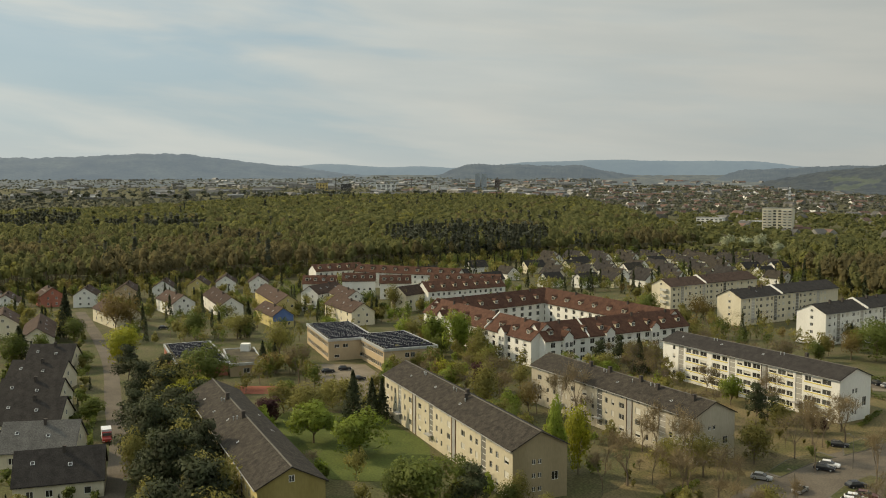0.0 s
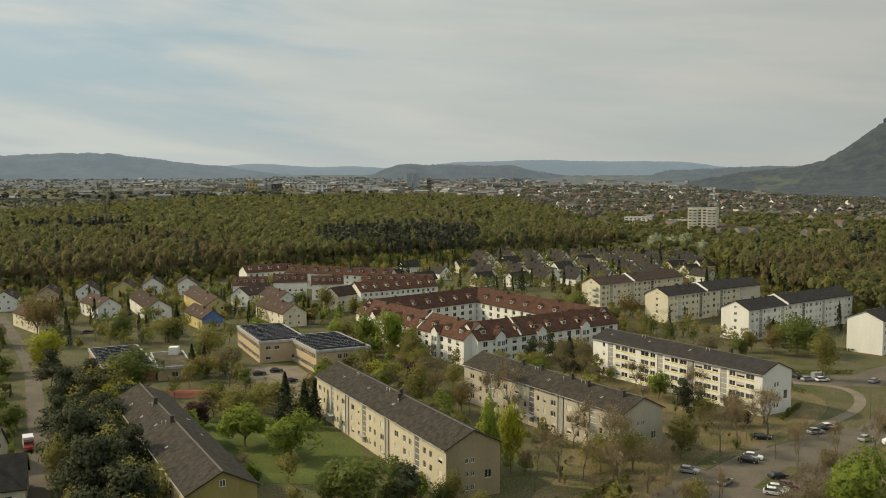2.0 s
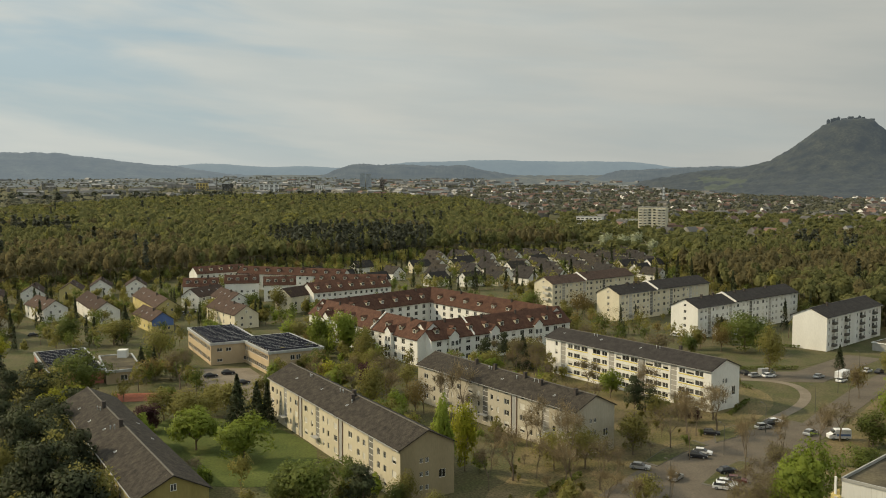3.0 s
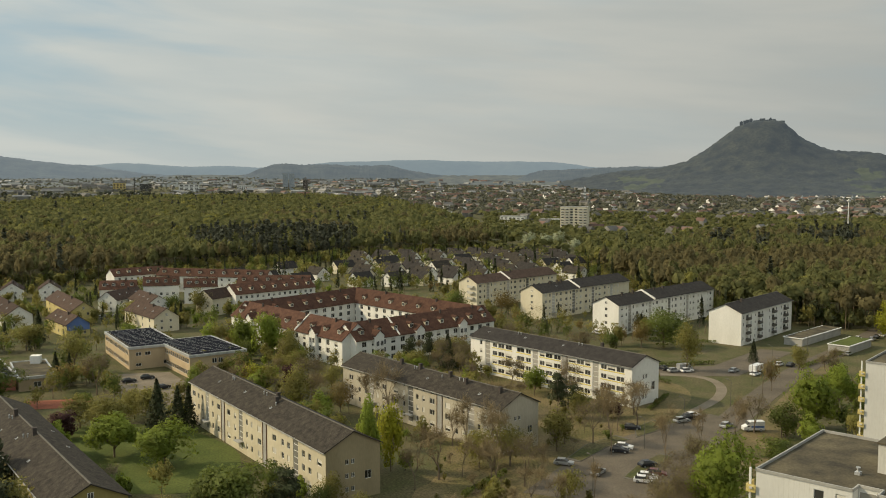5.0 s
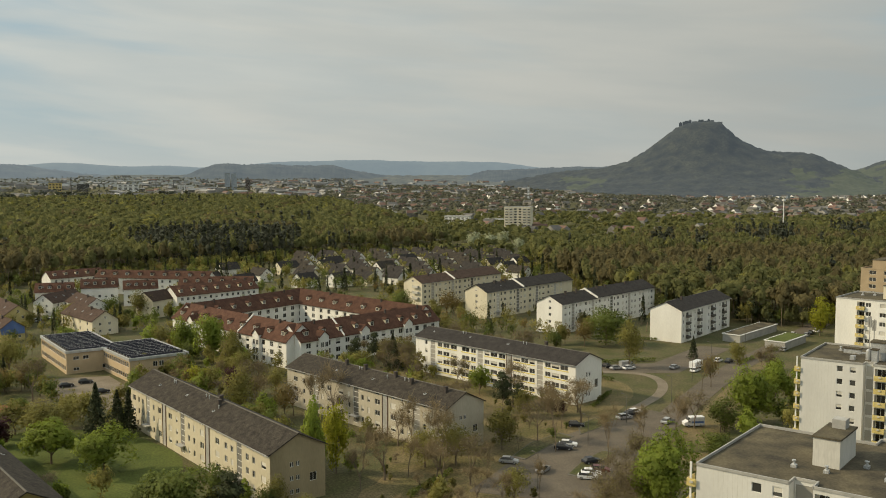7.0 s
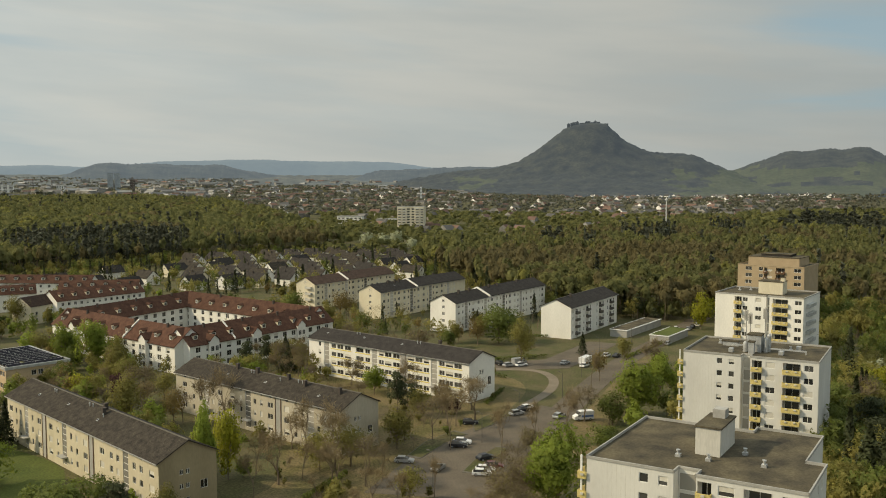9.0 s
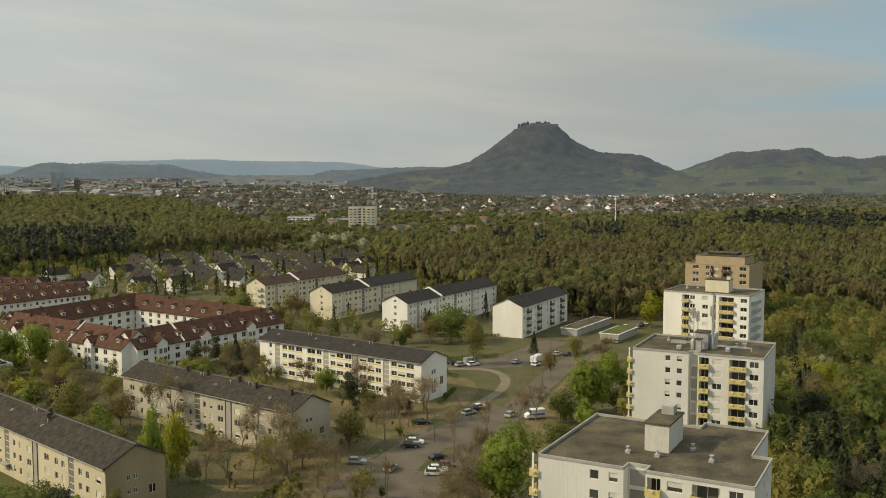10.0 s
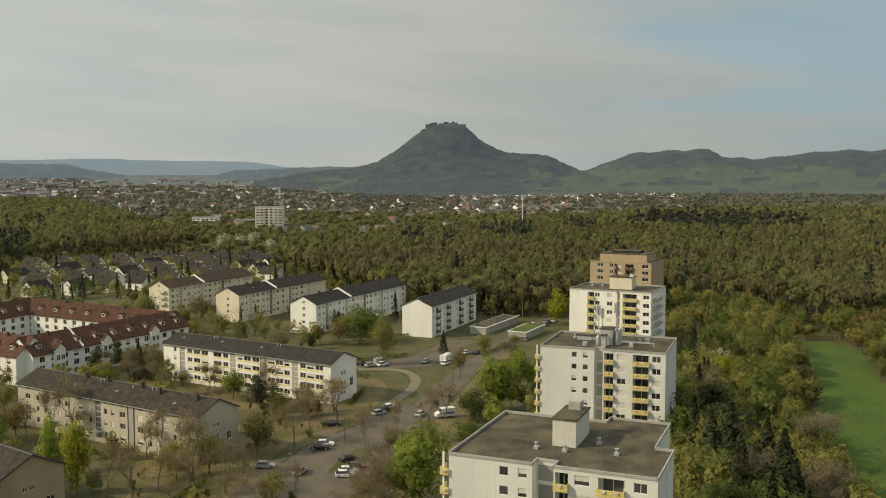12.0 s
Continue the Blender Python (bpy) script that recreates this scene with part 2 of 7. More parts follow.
M = {
    "ground": surface("ground", (0.060, 0.068, 0.019), (0.108, 0.090, 0.044), 0.13, 0.95, 0.5, 14, amp=0.45),
    "lawn": surface("lawn", (0.056, 0.076, 0.012), (0.088, 0.106, 0.022), 0.14, 0.95, 0.3, 14, amp=0.28),
    "meadow": surface("meadow", (0.042, 0.078, 0.008), (0.066, 0.104, 0.013), 0.06, 0.95, 0.3, 20, amp=0.28),
    "asphalt": surface("asphalt", (0.094, 0.078, 0.058), (0.136, 0.113, 0.084), 0.15, 0.9, 0.2, 20, amp=0.28),
    "path": surface("path", (0.15, 0.125, 0.09), (0.21, 0.175, 0.13), 0.2, 0.9, 0.2, 20),
    "dry_grass": surface("dry_grass", (0.092, 0.084, 0.027), (0.174, 0.132, 0.066), 0.13, 0.95, 0.5, 14, amp=0.42),
    "earth": surface("earth", (0.13, 0.10, 0.065), (0.19, 0.15, 0.10), 0.12, 0.95, 0.3, 16),
    "court": surface("court", (0.22, 0.075, 0.04), (0.30, 0.10, 0.06), 0.2, 0.9),
    "kerb": surface("kerb", (0.10, 0.092, 0.078), (0.14, 0.13, 0.11), 0.8, 0.9, amp=0.06),
    "beige": surface("beige_render", (0.50, 0.45, 0.325), (0.58, 0.525, 0.39), 0.25, 0.9, 0.1, 12, stretch=(1, 1, 0.3), amp=0.06),
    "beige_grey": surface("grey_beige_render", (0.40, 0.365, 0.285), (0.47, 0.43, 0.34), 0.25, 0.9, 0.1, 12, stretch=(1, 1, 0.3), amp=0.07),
    # near gable ends of two blocks, about half as bright as their long walls
    "olive_gable": surface("olive_gable", (0.25, 0.205, 0.07), (0.31, 0.255, 0.095), 0.25, 0.9, 0.1, 12, stretch=(1, 1, 0.3), amp=0.07),
    "brown_gable": surface("brown_gable", (0.27, 0.225, 0.135), (0.33, 0.275, 0.17), 0.25, 0.9, 0.1, 12, stretch=(1, 1, 0.3), amp=0.07),
    "yellow": surface("yellow_render", (0.50, 0.42, 0.18), (0.58, 0.49, 0.23), 0.3, 0.9, 0.1, 12, amp=0.06),
    "white": surface("white_render", (0.72, 0.71, 0.66), (0.80, 0.79, 0.74), 0.3, 0.85, 0.08, 14, stretch=(1, 1, 0.25), amp=0.05),
    "cream": surface("cream_render", (0.60, 0.55, 0.41), (0.68, 0.63, 0.49), 0.3, 0.85, 0.08, 14, stretch=(1, 1, 0.25), amp=0.06),
    "grey": surface("grey_render", (0.30, 0.30, 0.28), (0.40, 0.39, 0.36), 0.4, 0.85, 0.1, 10, amp=0.06),
    "tan": surface("tan_render", (0.35, 0.275, 0.175), (0.42, 0.33, 0.215), 0.3, 0.85, 0.1, 10, amp=0.06),
    "orange": surface("orange_cladding", (0.43, 0.335, 0.215), (0.50, 0.39, 0.25), 0.3, 0.8, 0.05, 10, amp=0.06),
    "redwall": surface("red_render", (0.34, 0.13, 0.09), (0.42, 0.17, 0.12), 0.4, 0.85, amp=0.06),
    "bluewall": surface("blue_render", (0.10, 0.16, 0.36), (0.14, 0.21, 0.42), 0.4, 0.85, amp=0.06),
    "roof_grey": surface("roof_grey", (0.031, 0.027, 0.023), (0.066, 0.057, 0.045), 0.9, 0.85, 0.4, 6, spec=0.1, amp=0.45),
    "roof_dark": surface("roof_dark", (0.030, 0.027, 0.025), (0.050, 0.045, 0.041), 0.6, 0.8, 0.4, 9, spec=0.1, amp=0.38),
    "roof_brown": surface("roof_brown", (0.050, 0.034, 0.027), (0.082, 0.056, 0.043), 0.7, 0.85, 0.4, 8, objvar=0.2, spec=0.1, amp=0.38),
    "roof_red": surface("roof_red", (0.066, 0.034, 0.024), (0.106, 0.056, 0.038), 0.6, 0.85, 0.4, 8, objvar=0.12, spec=0.1, amp=0.38),
    "roof_pale": surface("roof_pale", (0.10, 0.097, 0.09), (0.14, 0.135, 0.125), 0.5, 0.8, 0.2, 9, spec=0.1, amp=0.38),
    "roof_flat": surface("roof_flat", (0.052, 0.047, 0.037), (0.128, 0.11, 0.072), 0.25, 0.95, 0.3, 12, spec=0.1),
    "metal": surface("pale_metal", (0.42, 0.43, 0.43), (0.55, 0.56, 0.55), 0.8, 0.5, 0, 8, metal=0.5),
    "trim": surface("white_trim", (0.72, 0.72, 0.69), (0.80, 0.80, 0.77), 1.0, 0.6, amp=0.06),
    "shutter": surface("roller_shutter", (0.50, 0.48, 0.42), (0.62, 0.60, 0.53), 1.0, 0.6, objvar=0.15, amp=0.06),
    "balcony": surface("yellow_balcony", (0.54, 0.44, 0.16), (0.62, 0.51, 0.21), 0.6, 0.7),
    "band_yellow": surface("yellow_band", (0.60, 0.52, 0.12), (0.68, 0.60, 0.18), 0.6, 0.7),
    "tower_white": surface("tower_render", (0.57, 0.565, 0.53), (0.66, 0.655, 0.615), 0.25, 0.85, 0.0, 14, stretch=(1, 1, 0.3), amp=0.035),
    "flue": surface("flue", (0.055, 0.047, 0.042), (0.085, 0.072, 0.062), 1.0, 0.9),
    "panel_pale": surface("pale_panel", (0.50, 0.49, 0.44), (0.60, 0.585, 0.53), 0.5, 0.8, 0.05, 10, stretch=(1, 1, 0.2), amp=0.08),
    "brown_wood": surface("brown_wood", (0.10, 0.055, 0.03), (0.16, 0.09, 0.05), 1.0, 0.7),
    "solar": surface("solar_panel", (0.014, 0.015, 0.022), (0.022, 0.023, 0.03), 0.5, 0.9, spec=0.02),
    "pane": glazing("window_pane", (0.05, 0.05, 0.047), 0.12),
    "glass_strip": glazing("stair_glass", (0.30, 0.29, 0.26), 0.25),
    "bark": surface("bark", (0.140, 0.110, 0.076), (0.215, 0.170, 0.120), 1.2, 0.95, 0.4, 8),
    "twig": surface("twig", (0.190, 0.146, 0.078), (0.262, 0.200, 0.110), 0.3, 0.95, island=0.3),
    "leaf_fresh": surface("leaf_fresh", (0.17, 0.22, 0.028), (0.25, 0.30, 0.045), 0.5, 0.7, island=0.16, objvar=0.15, trans=0.5, gaps=0.5),
    "bud_brown": surface("bud_brown", (0.180, 0.156, 0.060), (0.250, 0.210, 0.082), 0.4, 0.9, island=0.25, trans=0.5),
    "leaf_lime": surface("leaf_lime", (0.26, 0.27, 0.018), (0.34, 0.33, 0.03), 0.5, 0.7, island=0.16, objvar=0.1, trans=0.45, gaps=0.5),
    "leaf_green": surface("leaf_green", (0.105, 0.135, 0.028), (0.165, 0.19, 0.042), 0.5, 0.7, island=0.16, objvar=0.2, trans=0.5, gaps=0.5),
    "leaf_olive": surface("leaf_olive", (0.192, 0.182, 0.046), (0.258, 0.232, 0.066), 0.5, 0.75, island=0.14, objvar=0.2, trans=0.5, gaps=0.5),
    "leaf_rust": surface("leaf_rust", (0.19, 0.145, 0.05), (0.245, 0.18, 0.065), 0.5, 0.75, island=0.16, trans=0.5, gaps=0.5),
    "leaf_plum": surface("leaf_plum", (0.045, 0.018, 0.02), (0.08, 0.03, 0.03), 0.5, 0.75, island=0.16, trans=0.3, gaps=0.5),
    "leaf_white": surface("blossom", (0.32, 0.35, 0.22), (0.44, 0.46, 0.30), 0.5, 0.75, island=0.16, trans=0.3, gaps=0.5),
    "needle": surface("needle", (0.036, 0.045, 0.019), (0.064, 0.074, 0.030), 0.5, 0.8, island=0.3, objvar=0.2, trans=0.2, gaps=0.45),
    "wood_green": surface("wood_green", (0.118, 0.126, 0.050), (0.206, 0.204, 0.080), 0.085, 0.85, island=0.06, trans=0.5, fine=5, gaps=0.38, gap_scale=1.9, spec=0.1),
    "wood_lime": surface("wood_lime", (0.185, 0.186, 0.054), (0.240, 0.232, 0.068), 0.06, 0.85, island=0.06, trans=0.5, fine=5, gaps=0.38, gap_scale=1.9, spec=0.1),
    "wood_brown": surface("wood_brown", (0.126, 0.110, 0.054), (0.198, 0.170, 0.080), 0.085, 0.85, island=0.06, trans=0.5, fine=5, gaps=0.40, gap_scale=1.9, spec=0.1),
    "wood_dark": surface("wood_dark", (0.058, 0.066, 0.046), (0.086, 0.094, 0.062), 0.06, 0.85, island=0.2, trans=0.25, gaps=0.40, gap_scale=1.9),
    # hills and valley: bluish emission stands in for the haze of distance
    "hill_near": surface("hill_near", (0.004, 0.007, 0.006), (0.030, 0.032, 0.020), 0.022, 0.95, 0, 6, haze_glow=(0.048, 0.058, 0.067), amp=0.5),
    "hill_meadow": surface("hill_meadow", (0.026, 0.034, 0.015), (0.050, 0.056, 0.026), 0.012, 0.95, 0, 6, haze_glow=(0.048, 0.058, 0.060), amp=0.3),
    "hill_mid": surface("hill_mid", (0.004, 0.007, 0.007), (0.034, 0.038, 0.028), 0.008, 0.95, 0, 7, haze_glow=(0.118, 0.149, 0.172), amp=0.45),
    "valley": surface("valley", (0.010, 0.013, 0.009), (0.085, 0.082, 0.055), 0.012, 0.95, 0, 6, haze_glow=(0.070, 0.086, 0.094), amp=0.5),
    "hill_dusk": surface("hill_dusk", (0.004, 0.007, 0.007), (0.034, 0.037, 0.028), 0.012, 0.95, 0, 7, haze_glow=(0.084, 0.106, 0.122), amp=0.45),
    "hill_far": surface("hill_far", (0.02, 0.025, 0.02), (0.035, 0.04, 0.03), 0.004, 0.95, 0, 7, haze_glow=(0.175, 0.222, 0.252)),
    # far roofs, walls and trees: base colours paled in place of distance haze
    "far_red": surface("far_roof_red", (0.125, 0.080, 0.064), (0.165, 0.102, 0.080), 0.01, 0.9, island=0.2),
    "far_grey": surface("far_roof_grey", (0.095, 0.094, 0.092), (0.135, 0.130, 0.122), 0.01, 0.9, island=0.3),
    "far_pale": surface("far_roof_pale", (0.20, 0.20, 0.196), (0.32, 0.32, 0.31), 0.01, 0.9, island=0.3),
    "far_wall": surface("far_wall", (0.16, 0.155, 0.142), (0.30, 0.29, 0.265), 0.02, 0.9, island=0.35),
    "far_white": surface("far_white", (0.70, 0.69, 0.66), (0.80, 0.79, 0.76), 0.02, 0.9),
    "far_ochre": surface("far_ochre", (0.55, 0.42, 0.16), (0.62, 0.48, 0.2), 0.02, 0.9),
    "far_blue": surface("far_blue", (0.30, 0.335, 0.37), (0.35, 0.385, 0.42), 0.02, 0.9),
    "far_brown": surface("far_brown", (0.12, 0.10, 0.09), (0.16, 0.13, 0.115), 0.02, 0.9),
    "far_tree": surface("far_tree", (0.140, 0.146, 0.108), (0.182, 0.180, 0.130), 0.02, 0.9, island=0.14, trans=0.5),
    "car_white": surface("car_white", (0.7, 0.7, 0.7), (0.78, 0.78, 0.78), 1, 0.3, spec=0.5),
    "car_silver": surface("car_silver", (0.38, 0.39, 0.40), (0.45, 0.46, 0.47), 1, 0.3, metal=0.4, spec=0.5),
    "car_dark": surface("car_dark", (0.015, 0.017, 0.022), (0.025, 0.028, 0.035), 1, 0.25, spec=0.5),
    "car_maroon": surface("car_maroon", (0.09, 0.018, 0.02), (0.12, 0.024, 0.026), 1, 0.3, spec=0.5),
    "car_red": surface("car_red", (0.30, 0.03, 0.02), (0.36, 0.04, 0.03), 1, 0.3, spec=0.5),
    "rubber": surface("rubber", (0.015, 0.015, 0.015), (0.03, 0.03, 0.03), 2, 0.9),
}

# ---- mesh helpers ----


def part(name, bm, material, parent=None, label=""):
    """Link a bmesh as one mesh object, under a thing or a part."""
    me = bpy.data.meshes.new(name)
    bm.to_mesh(me)
    bm.free()
    me.materials.append(M[material] if isinstance(material, str) else material)
    ob = new(name, me)
    ob.parent = parent
    if label:
        ob["label"] = label
    return ob


def shared(name, me, parent, x, y, z, rz=0.0):
    ob = new(name, me)
    ob.parent = parent
    ob.location = (x, y, z)
    ob.rotation_euler = (0, 0, rz)
    return ob


def base(name, x, y, ang=0.0, z=0.0, label="", category="", group="", kind=""):
    ob = new(name)
    ob.location, ob.rotation_euler = (x, y, z), (0, 0, radians(ang))
    ob.empty_display_size = 0.5
    return tagged(ob, label, category, group, kind)


def add_box(bm, x0, x1, y0, y1, z0, z1, bevel=0.0):
    v = [bm.verts.new((x, y, z)) for z in (z0, z1) for x, y in ((x0, y0), (x1, y0), (x1, y1), (x0, y1))]
    fs = [bm.faces.new([v[i] for i in f]) for f in ((3, 2, 1, 0), (4, 5, 6, 7), (0, 1, 5, 4), (1, 2, 6, 5), (2, 3, 7, 6), (3, 0, 4, 7))]
    if bevel:
        bmesh.ops.bevel(bm, geom=list({e for f in fs for e in f.edges}), offset=bevel, segments=1, affect="EDGES")


def box_bm(*a, **k):
    bm = bmesh.new()
    add_box(bm, *a, **k)
    return bm


def add_prism(bm, poly, z0, z1):
    lo, hi = [bm.verts.new((x, y, z0)) for x, y in poly], [bm.verts.new((x, y, z1)) for x, y in poly]
    bm.faces.new(lo[::-1]), bm.faces.new(hi)
    for i in range(len(poly)):
        j = (i + 1) % len(poly)
        bm.faces.new((lo[i], lo[j], hi[j], hi[i]))


def add_tube(bm, p, q, r0, r1, n=6):
    p, q = Vector(p), Vector(q)
    d = (q - p).normalized()
    a = d.orthogonal().normalized()
    b = d.cross(a)
    rings = []
    for c, r in ((p, r0), (q, r1)):
        rings.append([bm.verts.new(c + (a * math.cos(2 * math.pi * k / n) + b * math.sin(2 * math.pi * k / n)) * r) for k in range(n)])
    for k in range(n):
        j = (k + 1) % n
        bm.faces.new((rings[0][k], rings[0][j], rings[1][j], rings[1][k]))
    bm.faces.new(rings[0][::-1]), bm.faces.new(rings[1])


def quads_mesh(name, verts, mats, mat_idx=None, nside=4, normals=None):
    """A mesh of loose faces from an (n * nside, 3) array."""
    verts = np.ascontiguousarray(verts, dtype=np.float32).reshape(-1, 3)
    nf = len(verts) // nside
    me = bpy.data.meshes.new(name)
    me.vertices.add(len(verts)), me.loops.add(len(verts)), me.polygons.add(nf)
    me.vertices.foreach_set("co", verts.ravel())
    me.loops.foreach_set("vertex_index", np.arange(len(verts), dtype=np.int32))
    me.polygons.foreach_set("loop_start", np.arange(0, len(verts), nside, dtype=np.int32))
    for m in mats:
        me.materials.append(M[m])
    if mat_idx is not None:
        me.polygons.foreach_set("material_index", np.asarray(mat_idx, dtype=np.int32))
    me.update(calc_edges=True)
    if normals is not None:
        me.polygons.foreach_set("use_smooth", np.ones(nf, dtype=bool))
        me.normals_split_custom_set_from_vertices(np.asarray(normals, dtype=np.float32).reshape(-1, 3).tolist())
    return me


def grid_mesh(name, X, Y, Z, material, wrap=False, smooth=True):
    nr, nc = X.shape
    me = bpy.data.meshes.new(name)
    idx = np.arange(nr * nc).reshape(nr, nc)
    right = np.roll(idx, -1, axis=1) if wrap else None
    a = idx[:-1] if wrap else idx[:-1, :-1]
    b = right[:-1] if wrap else idx[:-1, 1:]
    c = right[1:] if wrap else idx[1:, 1:]
    d = idx[1:] if wrap else idx[1:, :-1]
    faces = np.stack([a, b, c, d], -1).reshape(-1, 4)
    me.from_pydata(np.stack([X, Y, Z], -1).reshape(-1, 3).tolist(), [], faces.tolist())
    me.materials.append(M[material])
    me.polygons.foreach_set("use_smooth", [smooth] * len(me.polygons))
    me.update()
    return me

# ---- ground and distance ----


def rise(x, y):
    """Height of the ground: flat in the suburb, a low swell under the big wood, rising to the valley rim."""
    r = np.hypot(x, y)
    b = np.degrees(np.arctan2(x, y))
    swell = 9.0 * np.clip((r - 1000) / 900, 0, 1) ** 2 * np.clip((b + 34) / 17, 0, 1)
    valley = 68.0 * np.clip((r - 2000) / 2600, 0, 1.1) ** 1.3 * np.clip((28 - b) / 9, 0, 1) * np.clip((b + 70) / 15, 0, 1)
    return swell + valley


rr = np.concatenate([[0.01], np.linspace(30, 1000, 30), np.linspace(1080, 4950, 44)])
aa = np.linspace(0, 2 * math.pi, 180, endpoint=False)
RR, AA = np.meshgrid(rr, aa, indexing="ij")
GX, GY = RR * np.sin(AA), RR * np.cos(AA)
ground = new("ground", grid_mesh("ground", GX, GY, rise(GX, GY), "ground", wrap=True))
tagged(ground, "spring grass and bare brown soil between houses", "ground", kind="structure")


def sheet(name, poly, z, material, label, category):
    bm = bmesh.new()
    add_prism(bm, poly, -0.2, z)
    bmesh.ops.recalc_face_normals(bm, faces=bm.faces[:])
    ob = part(name, bm, material)
    return tagged(ob, label, category, kind="structure")


def strip(name, pts, width, z, material, label, category):
    """A road of constant width along a smoothed line, with a raised edge."""
    p = [Vector((*q, 0)) for q in pts]
    line = []
    for i in range(len(p) - 1):
        a, b, c, d = p[max(i - 1, 0)], p[i], p[i + 1], p[min(i + 2, len(p) - 1)]
        for k in range(8):
            t = k / 8
            line.append(0.5 * ((2 * b) + (c - a) * t + (2 * a - 5 * b + 4 * c - d) * t * t + (3 * b - a - 3 * c + d) * t ** 3))
    line.append(p[-1])
    bm = bmesh.new()
    prev = None
    for i, q in enumerate(line):
        t = (line[min(i + 1, len(line) - 1)] - line[max(i - 1, 0)]).normalized()
        s = Vector((-t.y, t.x, 0)) * width / 2
        row = [bm.verts.new(q + s + Vector((0, 0, h))) for h in (-0.2, z)] + [bm.verts.new(q - s + Vector((0, 0, h))) for h in (z, -0.2)]
        if prev:
            for k in range(3):
                bm.faces.new((prev[k], prev[k + 1], row[k + 1], row[k]))
        prev = row
    bmesh.ops.recalc_face_normals(bm, faces=bm.faces[:])
    return tagged(part(name, bm, material), label, category, kind="structure")


def fbm(x, y, s, seed=0.0, octaves=4):
    out = np.zeros(x.shape)
    for i in np.ndindex(x.shape):
        out[i] = noise.fractal(Vector((x[i] / s, y[i] / s, seed)), 0.9, 2.0, octaves)
    return out


def bump(v):
    return np.exp(-np.abs(v) ** 2)


def polar(b, r):
    return r * np.sin(np.radians(b)), r * np.cos(np.radians(b))


def hill(name, b0, b1, r0, depth, profile, material, label, rough=6.0, nb=420, nr=30, back=0.6, meadow=0.0):
    """A ridge at radius r0 between two bearings; profile gives the crest height over the bearing."""
    bb = np.linspace(b0, b1, nb)
    v = np.linspace(-1.0, back, nr)
    V, B = np.meshgrid(v, bb, indexing="ij")
    R = r0 + V * depth
    X, Y = polar(B, R)
    e0, e1 = np.clip((B - b0) / 4.5, 0, 1), np.clip((b1 - B) / 4.5, 0, 1)
    edge = e0 * e0 * (3 - 2 * e0) * e1 * e1 * (3 - 2 * e1)
    shape = np.where(V < 0, 0.5 + 0.5 * np.cos(np.pi * np.clip(-V, 0, 1)), np.cos(V * 0.9))
    Z = profile(B) * shape * edge + fbm(X, Y, 90.0, r0) * rough * shape * edge - 3.0
    Z += np.random.RandomState(int(r0)).uniform(-1, 1, Z.shape) * rough * 0.42 * shape * edge
    me = grid_mesh(name, X, Y, Z, material)
    if meadow:
        me.materials.append(M["hill_meadow"])
        p = fbm(X, Y, 170.0, 4.0)[:-1, :-1]
        me.polygons.foreach_set("material_index", ((Z[:-1, :-1] < meadow * (1 + 0.5 * p)) & (p > -0.2)).astype(np.int32).ravel())
    ob = new(name, me)
    return tagged(ob, label, "hill", kind="structure")


def crest(px_up, r):
    """Crest height for so many thousandths of rise above eye level at distance r."""
    return 62.0 + px_up / 1600.0 * r


# ridges around the valley, haze put into their materials as faint emission
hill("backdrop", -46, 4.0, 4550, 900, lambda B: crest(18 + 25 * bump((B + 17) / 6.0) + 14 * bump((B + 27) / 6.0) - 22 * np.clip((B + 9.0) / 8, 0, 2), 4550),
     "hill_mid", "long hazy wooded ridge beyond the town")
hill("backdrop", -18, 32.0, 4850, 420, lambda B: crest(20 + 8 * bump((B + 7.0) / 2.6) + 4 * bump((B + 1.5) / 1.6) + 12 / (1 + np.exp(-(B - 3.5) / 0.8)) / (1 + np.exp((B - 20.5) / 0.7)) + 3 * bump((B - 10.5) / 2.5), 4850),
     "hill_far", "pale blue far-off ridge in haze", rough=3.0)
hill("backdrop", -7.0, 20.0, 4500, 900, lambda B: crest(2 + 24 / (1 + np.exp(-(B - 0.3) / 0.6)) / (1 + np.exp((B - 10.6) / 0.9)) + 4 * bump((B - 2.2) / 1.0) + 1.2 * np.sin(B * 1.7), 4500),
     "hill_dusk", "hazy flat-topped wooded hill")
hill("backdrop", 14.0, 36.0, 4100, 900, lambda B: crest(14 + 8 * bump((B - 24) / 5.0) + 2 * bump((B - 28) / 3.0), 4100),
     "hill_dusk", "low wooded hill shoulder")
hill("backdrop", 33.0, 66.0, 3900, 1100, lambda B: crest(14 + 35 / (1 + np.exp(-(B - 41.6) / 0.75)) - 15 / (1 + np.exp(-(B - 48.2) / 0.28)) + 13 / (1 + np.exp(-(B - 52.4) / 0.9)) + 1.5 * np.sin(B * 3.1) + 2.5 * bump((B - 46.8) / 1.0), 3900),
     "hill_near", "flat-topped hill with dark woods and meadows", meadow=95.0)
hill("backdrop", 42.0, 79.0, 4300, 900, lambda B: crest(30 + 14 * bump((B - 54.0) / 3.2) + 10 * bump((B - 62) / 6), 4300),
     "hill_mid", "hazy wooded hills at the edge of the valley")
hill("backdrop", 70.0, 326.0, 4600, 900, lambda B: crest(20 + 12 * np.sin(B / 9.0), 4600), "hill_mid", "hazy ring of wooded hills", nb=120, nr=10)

# the hazy far end of the valley floor, its haze emitted by the material
VB, VR = np.meshgrid(np.linspace(-50, 27, 260), np.linspace(3250, 4700, 40))
VX, VY = polar(VB, VR)
